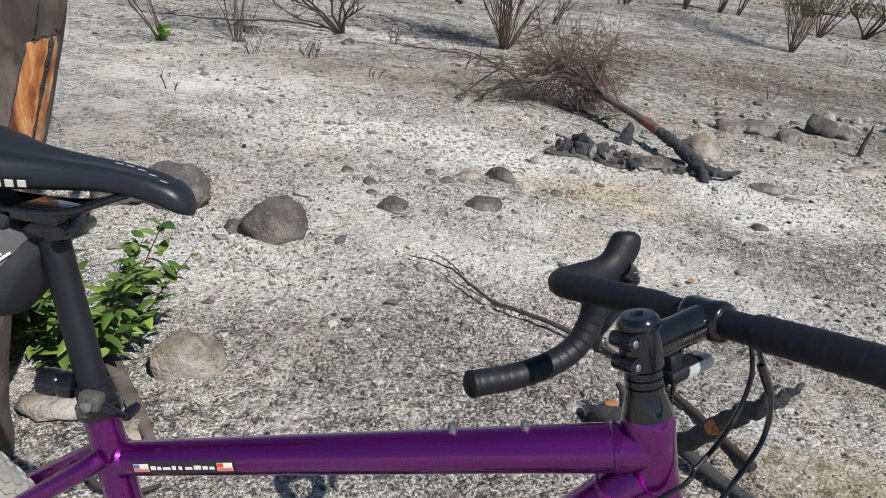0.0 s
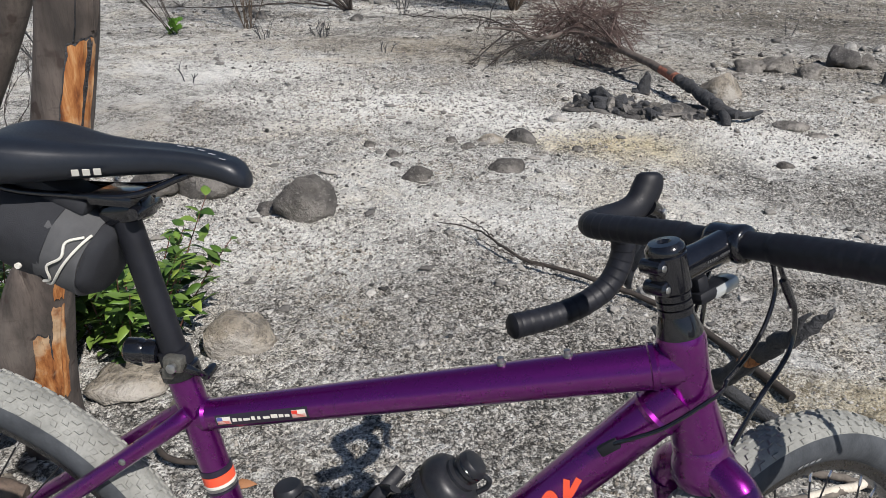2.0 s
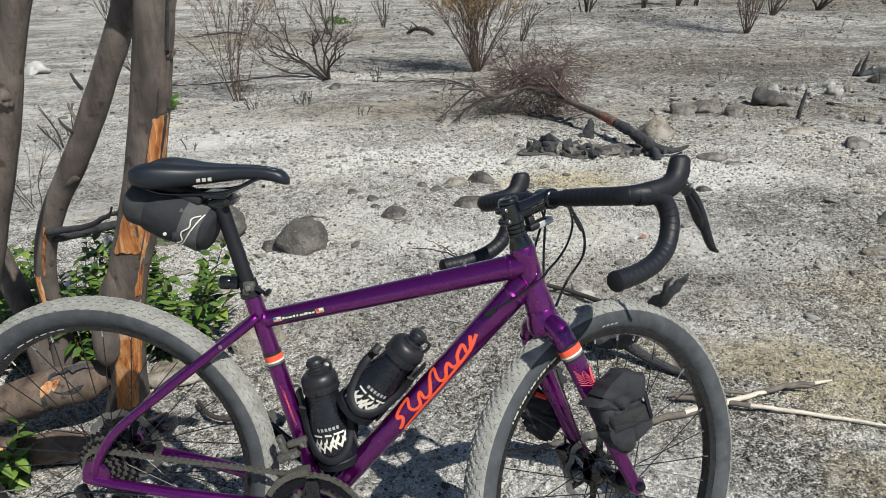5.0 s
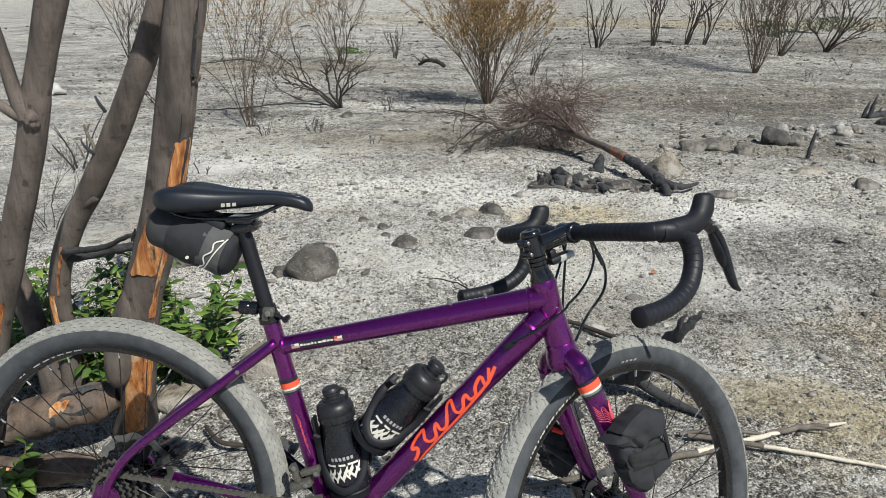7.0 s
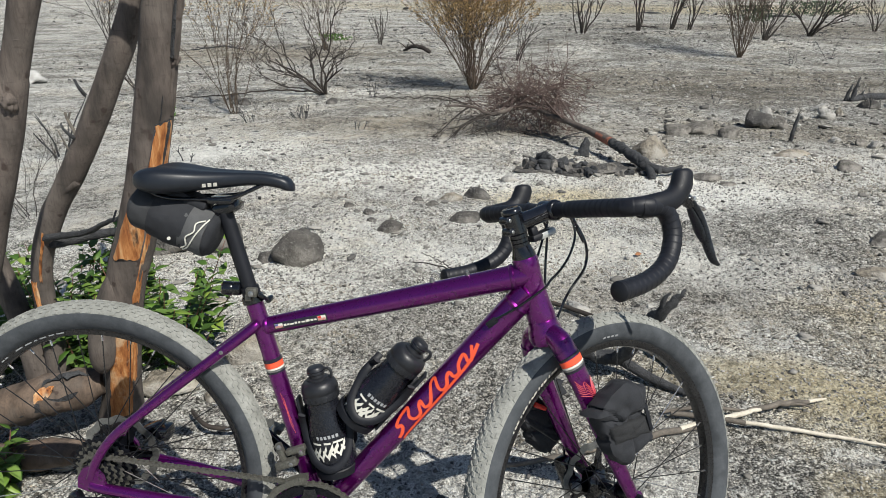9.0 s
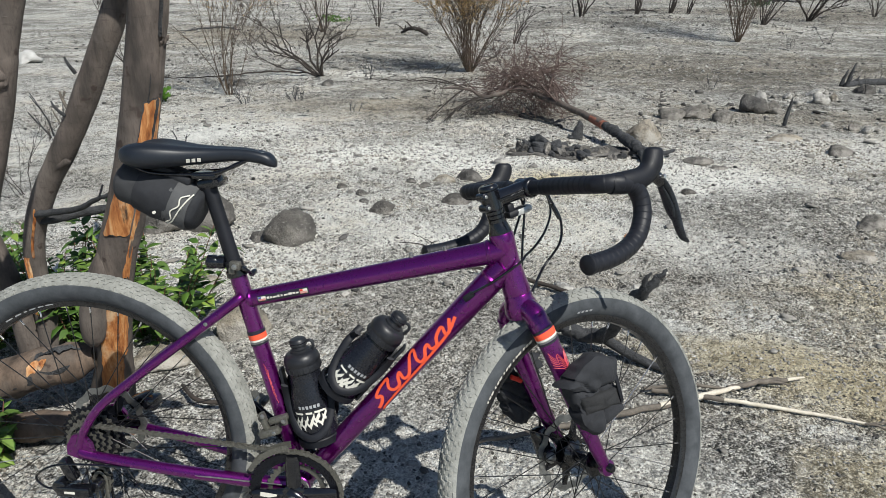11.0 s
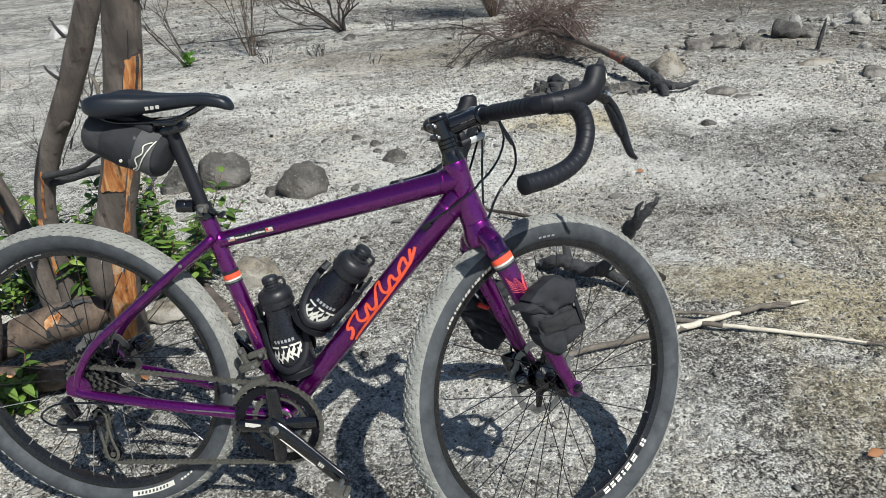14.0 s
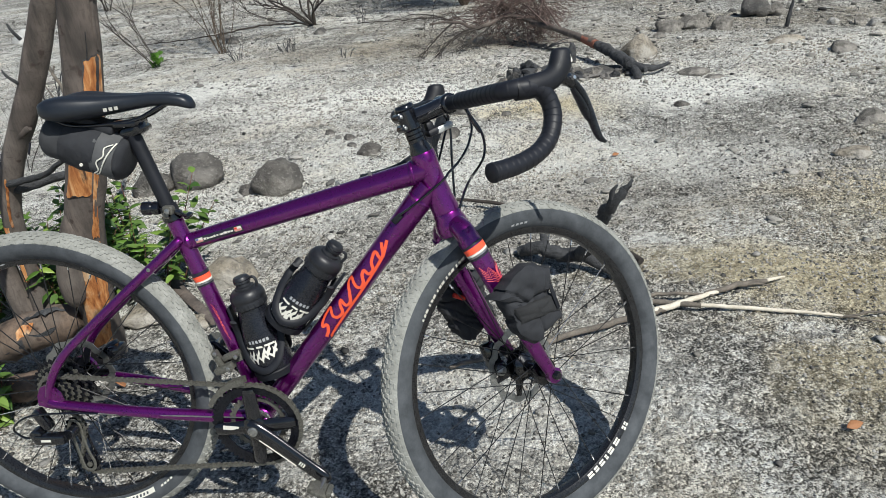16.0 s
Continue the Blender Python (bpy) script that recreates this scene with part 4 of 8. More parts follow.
TYRE_GEO = ring_of([(r, y) for r, y, a in tyre_section()], 120)
TYRE_SLOTS = [1 if a < 68 else 0 for _, _, a in tyre_section()[:-1] for _ in range(120)]
ME_TYRE = mesh_of("tyre", TYRE_GEO, [M_SIDE, M_TREAD], slots=TYRE_SLOTS)
ME_KNOB = mesh_of("tread", tread_knobs(), M_TREAD, smooth=False)
ME_RIM = mesh_of("wheel_rim", ring_of(closed([(0.2960, -0.0125), (0.2960, 0.0125), (0.2925, 0.0150), (0.2865, 0.0145), (0.2785, 0.0100), (0.2765, 0.0), (0.2785, -0.0100), (0.2865, -0.0145), (0.2925, -0.0150)]), 96), M_RIM)


def spoke_mesh(side, lead, silver):
    a, b = radians(lead), 0.0
    hub = np.array([0.024 * math.cos(a), side * 0.030, 0.024 * math.sin(a)])
    rim = np.array([0.278, side * 0.003, 0.0])
    d = unit(rim - hub)
    g1, g2 = tube([hub, rim - d * 0.012], 0.0011, 5), tube([rim - d * 0.013, rim], 0.0019, 6)
    return mesh_of("spoke", join([g1, g2]), [M_SILVER if silver else M_SPOKE, M_SILVER], slots=[0] * len(g1[1]) + [1] * len(g2[1]))


SPOKES = [spoke_mesh(s, l, False) for s in (-1, 1) for l in (-68, 68)]
SILVER_SPOKES = [spoke_mesh(s, l, True) for s in (-1, 1) for l in (-68, 68)]
ROTOR_OUT = [(0.080 + 0.0025 * math.cos(t * 12), t) for t in np.linspace(0, 2 * np.pi, 96, endpoint=False)]


def rotor_geo(y):
    v, f, n = [], [], 96
    for r, t in ROTOR_OUT:
        for q in (r, r - 0.015 - 0.001 * math.sin(t * 24)):
            v += [(q * math.cos(t), y, q * math.sin(t)), (q * math.cos(t), y + 0.0018, q * math.sin(t))]
    for i in range(n):
        j = (i + 1) % n
        f += [(4 * i, 4 * j, 4 * j + 2, 4 * i + 2), (4 * i + 1, 4 * i + 3, 4 * j + 3, 4 * j + 1), (4 * i, 4 * i + 1, 4 * j + 1, 4 * j), (4 * i + 2, 4 * j + 2, 4 * j + 3, 4 * i + 3)]
    return np.array(v), f


def rim_bar(a0, a1, r0, r1, y, k=6):
    """A curved label on the wheel's drive side between two angles."""
    v, f = [], []
    for i in range(k):
        t = radians(a0 + (a1 - a0) * i / (k - 1))
        v += [(r * math.cos(t), yy, r * math.sin(t)) for r, yy in ((r0, y[0]), (r1, y[1]))]
    f = [(2 * i, 2 * i + 1, 2 * i + 3, 2 * i + 2) for i in range(k - 1)]
    return np.array(v), f


def wheel(name, m, label, spin, silver):
    w = new(name, ME_RIM)
    w.parent = bike
    w.matrix_local = m
    tagged(w, label)
    for nm, me, lb in (("tyre", ME_TYRE, "wide black gravel tyre grey with dust"), ("tread", ME_KNOB, "small dusty tread blocks")):
        o = new(nm, me)
        o.parent = w
        tagged(o, lb)
    part("hub", lathe([(0.008, -0.062), (0.012, -0.056), (0.012, -0.036), (0.028, -0.034), (0.028, -0.030), (0.014, -0.022), (0.013, 0.022), (0.028, 0.030), (0.028, 0.034), (0.018, 0.038), (0.016, 0.056), (0.008, 0.062)], 24, (0, 0, 0), (0, 1, 0)), M_BLACK, w)
    part("brake_rotor", rotor_geo(0.046), M_STEEL, w, "thin steel brake disc")
    star = [(r * math.cos(radians(60 * i + a)), r * math.sin(radians(60 * i + a))) for i in range(6) for r, a in ((0.068, -5), (0.068, 5), (0.038, 13), (0.038, 42))]
    part("rotor_carrier", prism(star, 0.0016, (0, 0.0445, 0), (1, 0, 0), (0, 0, 1)), M_BLACK, w)
    for k in range(32):
        kinds = SILVER_SPOKES if k in silver else SPOKES
        o = new("spoke", kinds[(0, 2, 1, 3)[k % 4]])
        o.parent = w
        o.matrix_local = pose(0, 0, 0, 0, 11.25 * k + spin, 0)
    return w


def wheel_basis(o, ex, ey, ez):
    m = Matrix.Identity(4)
    for i, c in enumerate((ex, ey, ez, o)):
        for j in range(3):
            m[j][i] = c[j]
    return m


FRONT_AXLE = steer(0.050, 0, -0.500)
rear = wheel("rear_wheel", wheel_basis(REAR_AXLE, (1, 0, 0), (0, 1, 0), (0, 0, 1)), "rear wheel with wide dusty tyre", 3, (7, 9, 12, 14))
front = wheel("front_wheel", wheel_basis(FRONT_AXLE, FW, LF, AX), "front wheel turned away with wide dusty tyre", 0, (3, 30))
for w, spots in ((front, ((100, 134), (72, 80))), (rear, ((278, 300), (304, 310)))):
    if w is rear:
        part("tyre_label", rim_bar(spots[0][0], spots[0][1], 0.2955, 0.3060, (-0.0212, -0.0268), 20), M_CREAM, w, "worn pale block on the tyre wall")
    for k in range(9 if w is rear else 15):
        a = spots[0][0] + 2.5 + k * (spots[0][1] - spots[0][0] - 5) / (9 if w is rear else 15)
        part("label_mark", rim_bar(a, a + (1.0 if w is rear else 1.6 - 0.4 * (k % 3)), 0.2955 if w is front else 0.2980, 0.3030, (-0.0212 if w is front else -0.0226, -0.0264), 3), M_SIDE if w is rear else M_CREAM, w)
    for k in range(4):
        a = spots[1][0] + 2.0 * k
        part("label_mark", rim_bar(a, a + 1.3, 0.3010, 0.3050, (-0.0248, -0.0270), 3), M_CREAM if w is rear else M_WORDGREY, w)
for w, a0 in ((front, -87), (rear, 101)):
    for a, b in ((0, 3.2), (4.2, 6.6), (7.8, 10.6), (11.8, 13.2), (14.4, 17.6), (19.0, 22.4), (27, 28.4), (29, 30.4)):
        part("rim_mark", rim_bar(a0 + a, a0 + b, 0.2815 if w is front else 0.2862, 0.2915 if w is front else 0.2886, (-0.0127, -0.0160) if w is front else (-0.0147, -0.0154), 6), M_CREAM if w is front else M_WORDGREY, w, "white mark on the rim")
part("axle_cap", lathe([(0.004, 0), (0.009, 0.002), (0.009, 0.010), (0.006, 0.014)], 16, FRONT_AXLE - LF * 0.066, -LF), M_BLACK, bike)

# fork
crown = [steer(0, 0, -0.112), steer(0, 0, -0.125), steer(0.001, 0, -0.142)]
part("fork_crown", join([lathe([(0.0245, 0), (0.027, 0.004), (0.027, 0.012), (0.030, 0.020), (0.033, 0.034), (0.030, 0.046), (0.018, 0.050)], 28, steer(0, 0, -0.116), -AX), tube(smooth_path([steer(-0.004, -0.046, -0.178), steer(-0.002, -0.036, -0.157), steer(0, 0, -0.143), steer(-0.002, 0.036, -0.157), steer(-0.004, 0.046, -0.178)], 18), np.linspace(0, 1, 18) * 0 + 0.021, 16)]), M_PURPLE, bike, "broad purple fork crown")
for side in (-1, 1):
    leg = smooth_path([(-0.004, side * 0.045, -0.172, 0.0235, 0.0190), (-0.001, side * 0.053, -0.200, 0.0215, 0.0165), (0.009, side * 0.058, -0.280, 0.0195, 0.0150), (0.026, side * 0.060, -0.390, 0.0165, 0.0130), (0.044, side * 0.060, -0.480, 0.0130, 0.0110), (0.052, side * 0.060, -0.512, 0.0105, 0.0090)], 24)
    leg_path = np.array([steer(*q) for q in leg[:, :3]])
    fork_leg = part("fork_leg", tube(leg_path, leg[:, 3:], 20, up=FW), M_PURPLE, bike, "purple fork leg")
    part("fork_end", lathe([(0.012, -0.008), (0.016, -0.006), (0.016, 0.006), (0.012, 0.008)], 20, steer(0.051, side * 0.060, -0.503), LF), M_PURPLE, bike)
    if side < 0:
        FORK = leg
        for a, b, m in ((0.183, 0.187, M_DARKDECAL), (0.187, 0.1975, M_ORANGE), (0.1975, 0.2015, M_CREAM), (0.2015, 0.2055, M_STEEL), (0.2055, 0.210, M_DARKDECAL)):
            rows = [np.array([np.interp(-u, -leg[:, 2], leg[:, k]) for k in range(5)]) for u in (-a, -(a + b) / 2, -b)]
            part("painted_band", tube([steer(*q[:3]) for q in rows], np.array([[q[3] + 0.0006, q[4] + 0.0006] for q in rows]), 24, up=FW, cap=False), m, bike)

        def on_leg(u, ang, lift=0.0008):
            q = np.array([np.interp(-u, -leg[:, 2], leg[:, k]) for k in range(5)])
            return steer(q[0], q[1], q[2]) + FW * math.sin(radians(ang)) * (q[3] + lift) - LF * math.cos(radians(ang)) * (q[4] + lift)

        lines = []
        for k in range(6):
            rows = smooth_path([(-0.226 - 0.006 * k, -58), (-0.240 - 0.004 * k, -30), (-0.232 - 0.006 * k, -12), (-0.250 - 0.004 * k, 14), (-0.236 - 0.005 * k, 30), (-0.230 - 0.006 * k, 56)], 16)
            lines.append(tube([on_leg(u, a) for u, a in rows], 0.0006, 5))
        part("contour_lines", join(lines), M_PINK, fork_leg, "thin pink contour line drawing")

# headset, stem, bars
part("headset_cone", lathe([(0.0215, 0), (0.0218, 0.003), (0.0165, 0.020), (0.0160, 0.022)], 28, HEAD_TOP + AX * 0.001, AX), M_BLACK, bike)
for k in range(3):
    part("spacer_ring", lathe([(0.0155, 0), (0.0165, 0.0008), (0.0165, 0.0068), (0.0155, 0.0075)], 26, HEAD_TOP + AX * (0.0225 + 0.0078 * k), AX), M_BLACK, bike)
part("stem", join([lathe([(0.0165, 0), (0.0185, 0.002), (0.0185, 0.036), (0.0165, 0.038)], 28, steer(0, 0, 0.046), AX), tube(steer_path([(0.004, 0, 0.063), (0.040, 0, 0.062), (0.074, 0, 0.061)]), [0.0170, 0.0155, 0.0165], 20), lathe([(0.0150, -0.022), (0.0180, -0.020), (0.0195, -0.015), (0.0185, -0.006), (0.0185, 0.006), (0.0195, 0.015), (0.0180, 0.020), (0.0150, 0.022)], 26, steer(0.084, 0, 0.061), LF), box(steer(0.100, 0, 0.061), (0.007, 0.030, 0.022), (FW, LF, AX), 0.4), lathe([(0.004, -0.013), (0.0072, -0.0115), (0.0075, 0.0), (0.0072, 0.0115), (0.004, 0.013)], 18, steer(-0.0175, 0, 0.0545), LF), lathe([(0.004, -0.013), (0.0072, -0.0115), (0.0075, 0.0), (0.0072, 0.0115), (0.004, 0.013)], 18, steer(-0.0175, 0, 0.0755), LF)]), M_BLACK, bike, "black alloy stem")
part("top_cap", lathe([(0.0170, 0), (0.0185, 0.0015), (0.0186, 0.004), (0.0176, 0.0075), (0.0145, 0.0105), (0.0065, 0.011), (0.0045, 0.0085), (0, 0.0085)], 30, steer(0, 0, 0.083), AX), M_BLACK, bike, "domed top cap")
for u in (0.0545, 0.0755):
    part("stem_bolt", lathe([(0.0036, -0.010), (0.0036, 0.0128), (0.0024, 0.0136)], 12, steer(-0.0175, 0, u), -LF), M_STEEL, bike)
part("stem_mark", join([box(steer(0.034 + 0.0029 * k, -0.0161, 0.062), (0.0016, 0.0006, 0.0019 + 0.0004 * (k % 2)), (FW, LF, AX), 0.1) for k in range(12) if k != 5]), M_BAGGREY, bike, "small grey word bars")
BAR = {}
for side in (-1, 1):
    ctrl = [(0.084, side * 0.0, 0.061), (0.083, side * 0.10, 0.061), (0.080, side * 0.160, 0.061), (0.082, side * 0.194, 0.060), (0.103, side * 0.211, 0.055), (0.131, side * 0.214, 0.042), (0.143, side * 0.215, 0.018), (0.137, side * 0.218, -0.010), (0.111, side * 0.223, -0.037), (0.072, side * 0.230, -0.048), (0.026, side * 0.237, -0.047), (-0.026, side * 0.243, -0.038)]
    line = smooth_path(ctrl, 330)
    BAR[side] = line
    d = np.concatenate([[0], np.cumsum(np.linalg.norm(np.diff(line, axis=0), axis=1))])
    rad = np.where(d < 0.052, 0.0135, 0.0152 + 0.0006 * (((d * 1000) % 13.5) / 13.5))
    part("drop_bar", tube([steer(*q) for q in line], rad, 20, up=AX), M_TAPE, bike, "drop handlebar half wrapped in black tape", sharp=0)
    end = steer(*line[-1])
    back = unit(end - steer(*line[-9]))
    part("bar_plug", lathe([(0.0158, -0.003), (0.0165, 0.0), (0.0160, 0.004), (0.012, 0.0075), (0, 0.008)], 22, end, back), M_MATT, bike)
    hood = smooth_path([(0.092, side * 0.205, 0.056, 0.0172, 0.0178), (0.122, side * 0.212, 0.050, 0.0192, 0.0172), (0.155, side * 0.214, 0.047, 0.0186, 0.0165), (0.178, side * 0.213, 0.052, 0.0190, 0.0162), (0.195, side * 0.212, 0.065, 0.0208, 0.0168), (0.204, side * 0.211, 0.078, 0.0190, 0.0155), (0.207, side * 0.211, 0.084, 0.0130, 0.0112), (0.2075, side * 0.211, 0.0855, 0.003, 0.003)], 30)
    hd = part("brake_hood", tube([steer(*q[:3]) for q in hood], hood[:, 3:], 20, up=AX), M_MATT, bike, "black rubber brake hood", sharp=60)
    part("hood_knuckle", join([tube([steer(*q) for q in smooth_path([(0.186, side * 0.206, 0.046), (0.200, side * 0.208, 0.034), (0.207, side * 0.209, 0.020)], 8)], [0.013, 0.0125, 0.012, 0.0115, 0.011, 0.010, 0.009, 0.0075], 14, up=FW)]), M_BLACK, hd)
    part("pivot_pin", lathe([(0.003, -0.016), (0.0038, -0.015), (0.0038, 0.015), (0.003, 0.016)], 12, steer(0.203, side * 0.209, 0.034), LF), M_SILVER, hd)
    if side < 0:
        blade = [(0.206, -0.209, 0.032, 0.0085), (0.216, -0.211, 0.004, 0.0095), (0.217, -0.215, -0.026, 0.0095), (0.213, -0.220, -0.056, 0.0090), (0.212, -0.225, -0.079, 0.0070), (0.219, -0.228, -0.090, 0.0035)]
        paddle = [(0.206, -0.206, 0.016, 0.006), (0.211, -0.207, -0.006, 0.009), (0.212, -0.211, -0.030, 0.010), (0.211, -0.214, -0.046, 0.005)]
    else:
        blade = [(0.202, 0.209, 0.032, 0.0085), (0.186, 0.220, 0.010, 0.0095), (0.166, 0.229, -0.018, 0.0090), (0.154, 0.234, -0.046, 0.0080), (0.156, 0.236, -0.062, 0.0035)]
        paddle = [(0.198, 0.206, 0.018, 0.006), (0.182, 0.212, 0.0, 0.009), (0.166, 0.220, -0.020, 0.008), (0.158, 0.224, -0.034, 0.004)]
    blade, paddle = smooth_path(blade, 22), smooth_path(paddle, 14)
    lv = part("brake_lever", tube([steer(*q[:3]) for q in blade], np.stack([blade[:, 3] * 0.55, blade[:, 3] * 1.15], 1), 14, up=FW), M_LEVER, bike, "curved black brake and shift lever")
    part("shift_paddle", tube([steer(*q[:3]) for q in paddle], np.stack([paddle[:, 3] * 0.35, paddle[:, 3] * 1.1], 1), 12, up=FW), M_LEVER, lv)
    part("hood_mark", box(steer(0.207, side * 0.2255, 0.066), (0.004, 0.0008, 0.014), (unit(FW + 0.3 * AX), LF, AX), 0.1), M_CREAM, hd)

# cables
for row, r in (([(0.100, -0.030, 0.046), (0.104, -0.030, 0.030), (0.100, -0.030, 0.004), (0.078, -0.030, -0.022), (0.048, -0.030, -0.040), (0.018, -0.030, -0.050)], 0.0023), ([(0.098, -0.040, 0.046), (0.099, -0.042, 0.030), (0.108, -0.044, -0.012), (0.094, -0.042, -0.052), (0.043, -0.040, -0.082), (0.012, -0.030, -0.118)], 0.0025), ([(0.096, 0.035, 0.046), (0.103, 0.040, 0.030), (0.075, 0.040, -0.003), (0.048, 0.040, -0.034), (0.012, 0.034, -0.066)], 0.0023), ([(0.098, 0.045, 0.046), (0.104, 0.050, 0.010), (0.080, 0.056, -0.060), (0.040, 0.064, -0.190), (0.016, 0.062, -0.300), (0.020, 0.070, -0.400), (0.010, 0.072, -0.440)], 0.0025)):
    part("cable", tube([steer(*q) for q in smooth_path(row, 40)], r, 8), M_BLACK, bike, "black brake or shift cable")
part("cable", tube(smooth_path([steer(0.018, -0.030, -0.050), steer(0.002, -0.032, -0.056), (0.812, -0.036, 0.722), (0.785, -0.032, 0.703), (0.766, -0.026, 0.690)], 24), 0.0023, 8), M_BLACK, bike)
part("cable_adjuster", tube([steer(0.099, -0.042, 0.022), steer(0.1065, -0.0435, -0.008)], 0.0038, 10), M_BLACK, bike)
part("cable_port", box((0.762, -0.0245, 0.684), (0.022, 0.006, 0.012), ((0.77, 0, 0.63), (0, 1, 0), (-0.63, 0, 0.77)), 0.4), M_MATT, bike)
part("cable", tube(smooth_path([(0.10, -0.074, 0.313), (0.02, -0.079, 0.318), (-0.055, -0.080, 0.312), (-0.095, -0.081, 0.285), (-0.075, -0.081, 0.262), (-0.045, -0.079, 0.262)], 30), 0.0023, 8), M_BLACK, bike)
part("cable", tube([(0.40, -0.05, 0.281), (0.10, -0.074, 0.3125)], 0.0016, 6), M_STEEL, bike)

# brakes
for nm, rows in (("brake_caliper", [(FRONT_AXLE + LF * 0.062 - FW * 0.050 + AX * 0.052, (0.030, 0.026, 0.052), (FW, LF, AX)), (FRONT_AXLE + LF * 0.055 - FW * 0.050 + AX * 0.020, (0.026, 0.040, 0.030), (FW, LF, AX))]), ("brake_caliper", [((0.062, 0.066, 0.392), (0.052, 0.030, 0.026), ((0.9, 0, 0.4), (0, 1, 0), (-0.4, 0, 0.9))), ((0.088, 0.058, 0.392), (0.030, 0.040, 0.030), None)])):
    part(nm, join([box(*q, 0.25) for q in rows]), M_BLACK, bike, "black disc brake caliper")
part("caliper_knob", lathe([(0.009, 0), (0.011, 0.003), (0.011, 0.009), (0.006, 0.012)], 14, FRONT_AXLE + LF * 0.040 - FW * 0.055 + AX * 0.020, -LF), M_STEEL, bike)

# crankset
ring_c = CRANK + (0, -0.052, 0)


def chainring(center, teeth, thick, inner):
    out, n = [], teeth * 4
    ro = teeth * 0.0127 / (2 * math.pi)
    for i in range(n):
        out.append((ro + (0.0022 if i % 4 in (1, 2) else -0.0022), 2 * math.pi * i / n))
    v, f = [], []
    for r, t in out:
        for q, y in ((r, 0), (r, thick), (inner, thick), (inner, 0)):
            v.append((center[0] + q * math.cos(t), center[1] + y - thick / 2, center[2] + q * math.sin(t)))
    for i in range(n):
        j = (i + 1) % n
        f += [tuple(4 * a + b for a, b in z) for z in (((i, 0), (j, 0), (j, 1), (i, 1)), ((i, 1), (j, 1), (j, 2), (i, 2)), ((i, 2), (j, 2), (j, 3), (i, 3)), ((i, 3), (j, 3), (j, 0), (i, 0)))]
    return np.array(v), f


part("chainring", chainring(ring_c + (0, -0.006, 0), 46, 0.0035, 0.072), M_RING, bike, "large black chainring", sharp=30)
part("chainring", chainring(ring_c + (0, 0.004, 0), 30, 0.0030, 0.050), M_CHAIN, bike, "small worn chainring", sharp=30)
spider = []
for a in (6, 92, 184, 268):
    d = np.array([math.cos(radians(a)), 0, math.sin(radians(a))])
    c = ring_c + (0, -0.013, 0)
    spider.append(tube([c + d * r for r in (0.010, 0.030, 0.055, 0.074, 0.086)], np.array([[0.0080, 0.0165], [0.0085, 0.0155], [0.0080, 0.0145], [0.0070, 0.0145], [0.0045, 0.0110]]), 14, up=(0, 1, 0.01)))
part("crank_spider", join(spider + [lathe([(0.020, 0), (0.026, 0.003), (0.026, 0.016), (0.018, 0.020)], 24, ring_c + (0, -0.002, 0), (0, -1, 0))]), M_BLACK, bike, "four-armed black crank spider", sharp=30)
part("ring_mark", prism([(-0.017, -0.004), (0.015, -0.005), (0.017, 0.004), (-0.017, 0.005)], 0.001, ring_c + (-0.050, -0.0205, 0.002), (1, 0, -0.08), (0.08, 0, 1)), M_CREAM, bike)


def crank_arm(side, tip):
    o = CRANK + (0, side * 0.074, 0)
    e = np.array([tip[0], side * 0.088, tip[1]])
    rows = smooth_path([(*(o + (o - e) * 0.10), 0.0130, 0.0085), (*o, 0.0190, 0.0105), (*(o + (e - o) * 0.3), 0.0185, 0.0085), (*(o + (e - o) * 0.8), 0.0155, 0.0075), (*e, 0.0155, 0.0080), (*(e + (e - o) * 0.07), 0.0070, 0.0055)], 26)
    up = np.cross(unit(e - o), (0, 1, 0))
    arm = part("crank_arm", tube(rows[:, :3], rows[:, 3:], 16, up=up), M_BLACK, bike, "glossy black crank arm")
    part("crank_bolt", lathe([(0.0105, 0), (0.0105, 0.003), (0.0085, 0.0045), (0.006, 0.0045), (0.006, 0.002), (0, 0.002)], 20, o + (0, side * 0.0098, 0), (0, side, 0)), M_STEEL, arm)
    part("pedal_axle", lathe([(0.0085, -0.009), (0.0085, 0.004), (0.0065, 0.006), (0.005, 0.030), (0.004, 0.055)], 16, e, (0, side, 0)), M_STEEL, arm)
    d = unit(e - o)
    for k in range(3):
        c = o + (e - o) * (0.66 + 0.028 * k)
        part("arm_mark", box(c + (0, side * 0.0082, 0), (0.0028, 0.0012, 0.009), (d, (0, 1, 0), np.cross(d, (0, 1, 0))), 0.1), M_CREAM, arm)
    edge = np.cross(d, (0, 1, 0))
    edge = edge if edge[0] < 0 else -edge
    part("arm_stripe", box(o + (e - o) * 0.38 + edge * 0.010 + (0, side * 0.0082, 0), (0.092, 0.0014, 0.0022), (d, (0, 1, 0), edge), 0.1), M_CREAM, arm, "thin white line along the arm")
    pc = e + (0, side * 0.038, 0)
    tilt = ((0.9, 0, -0.42), (0, 1, 0), (0.42, 0, 0.9))
    pedal = part("pedal", join([box(pc, (0.034, 0.040, 0.009), tilt, 0.3), box(pc + (0.018, 0, -0.004), (0.012, 0.032, 0.014), tilt, 0.3), box(pc + (-0.018, 0, 0.006), (0.012, 0.024, 0.016), tilt, 0.3)]), M_CHAIN, bike, "small worn steel clip pedal")


crank_arm(-1, (0.566, 0.160))
crank_arm(1, (0.294, 0.378))

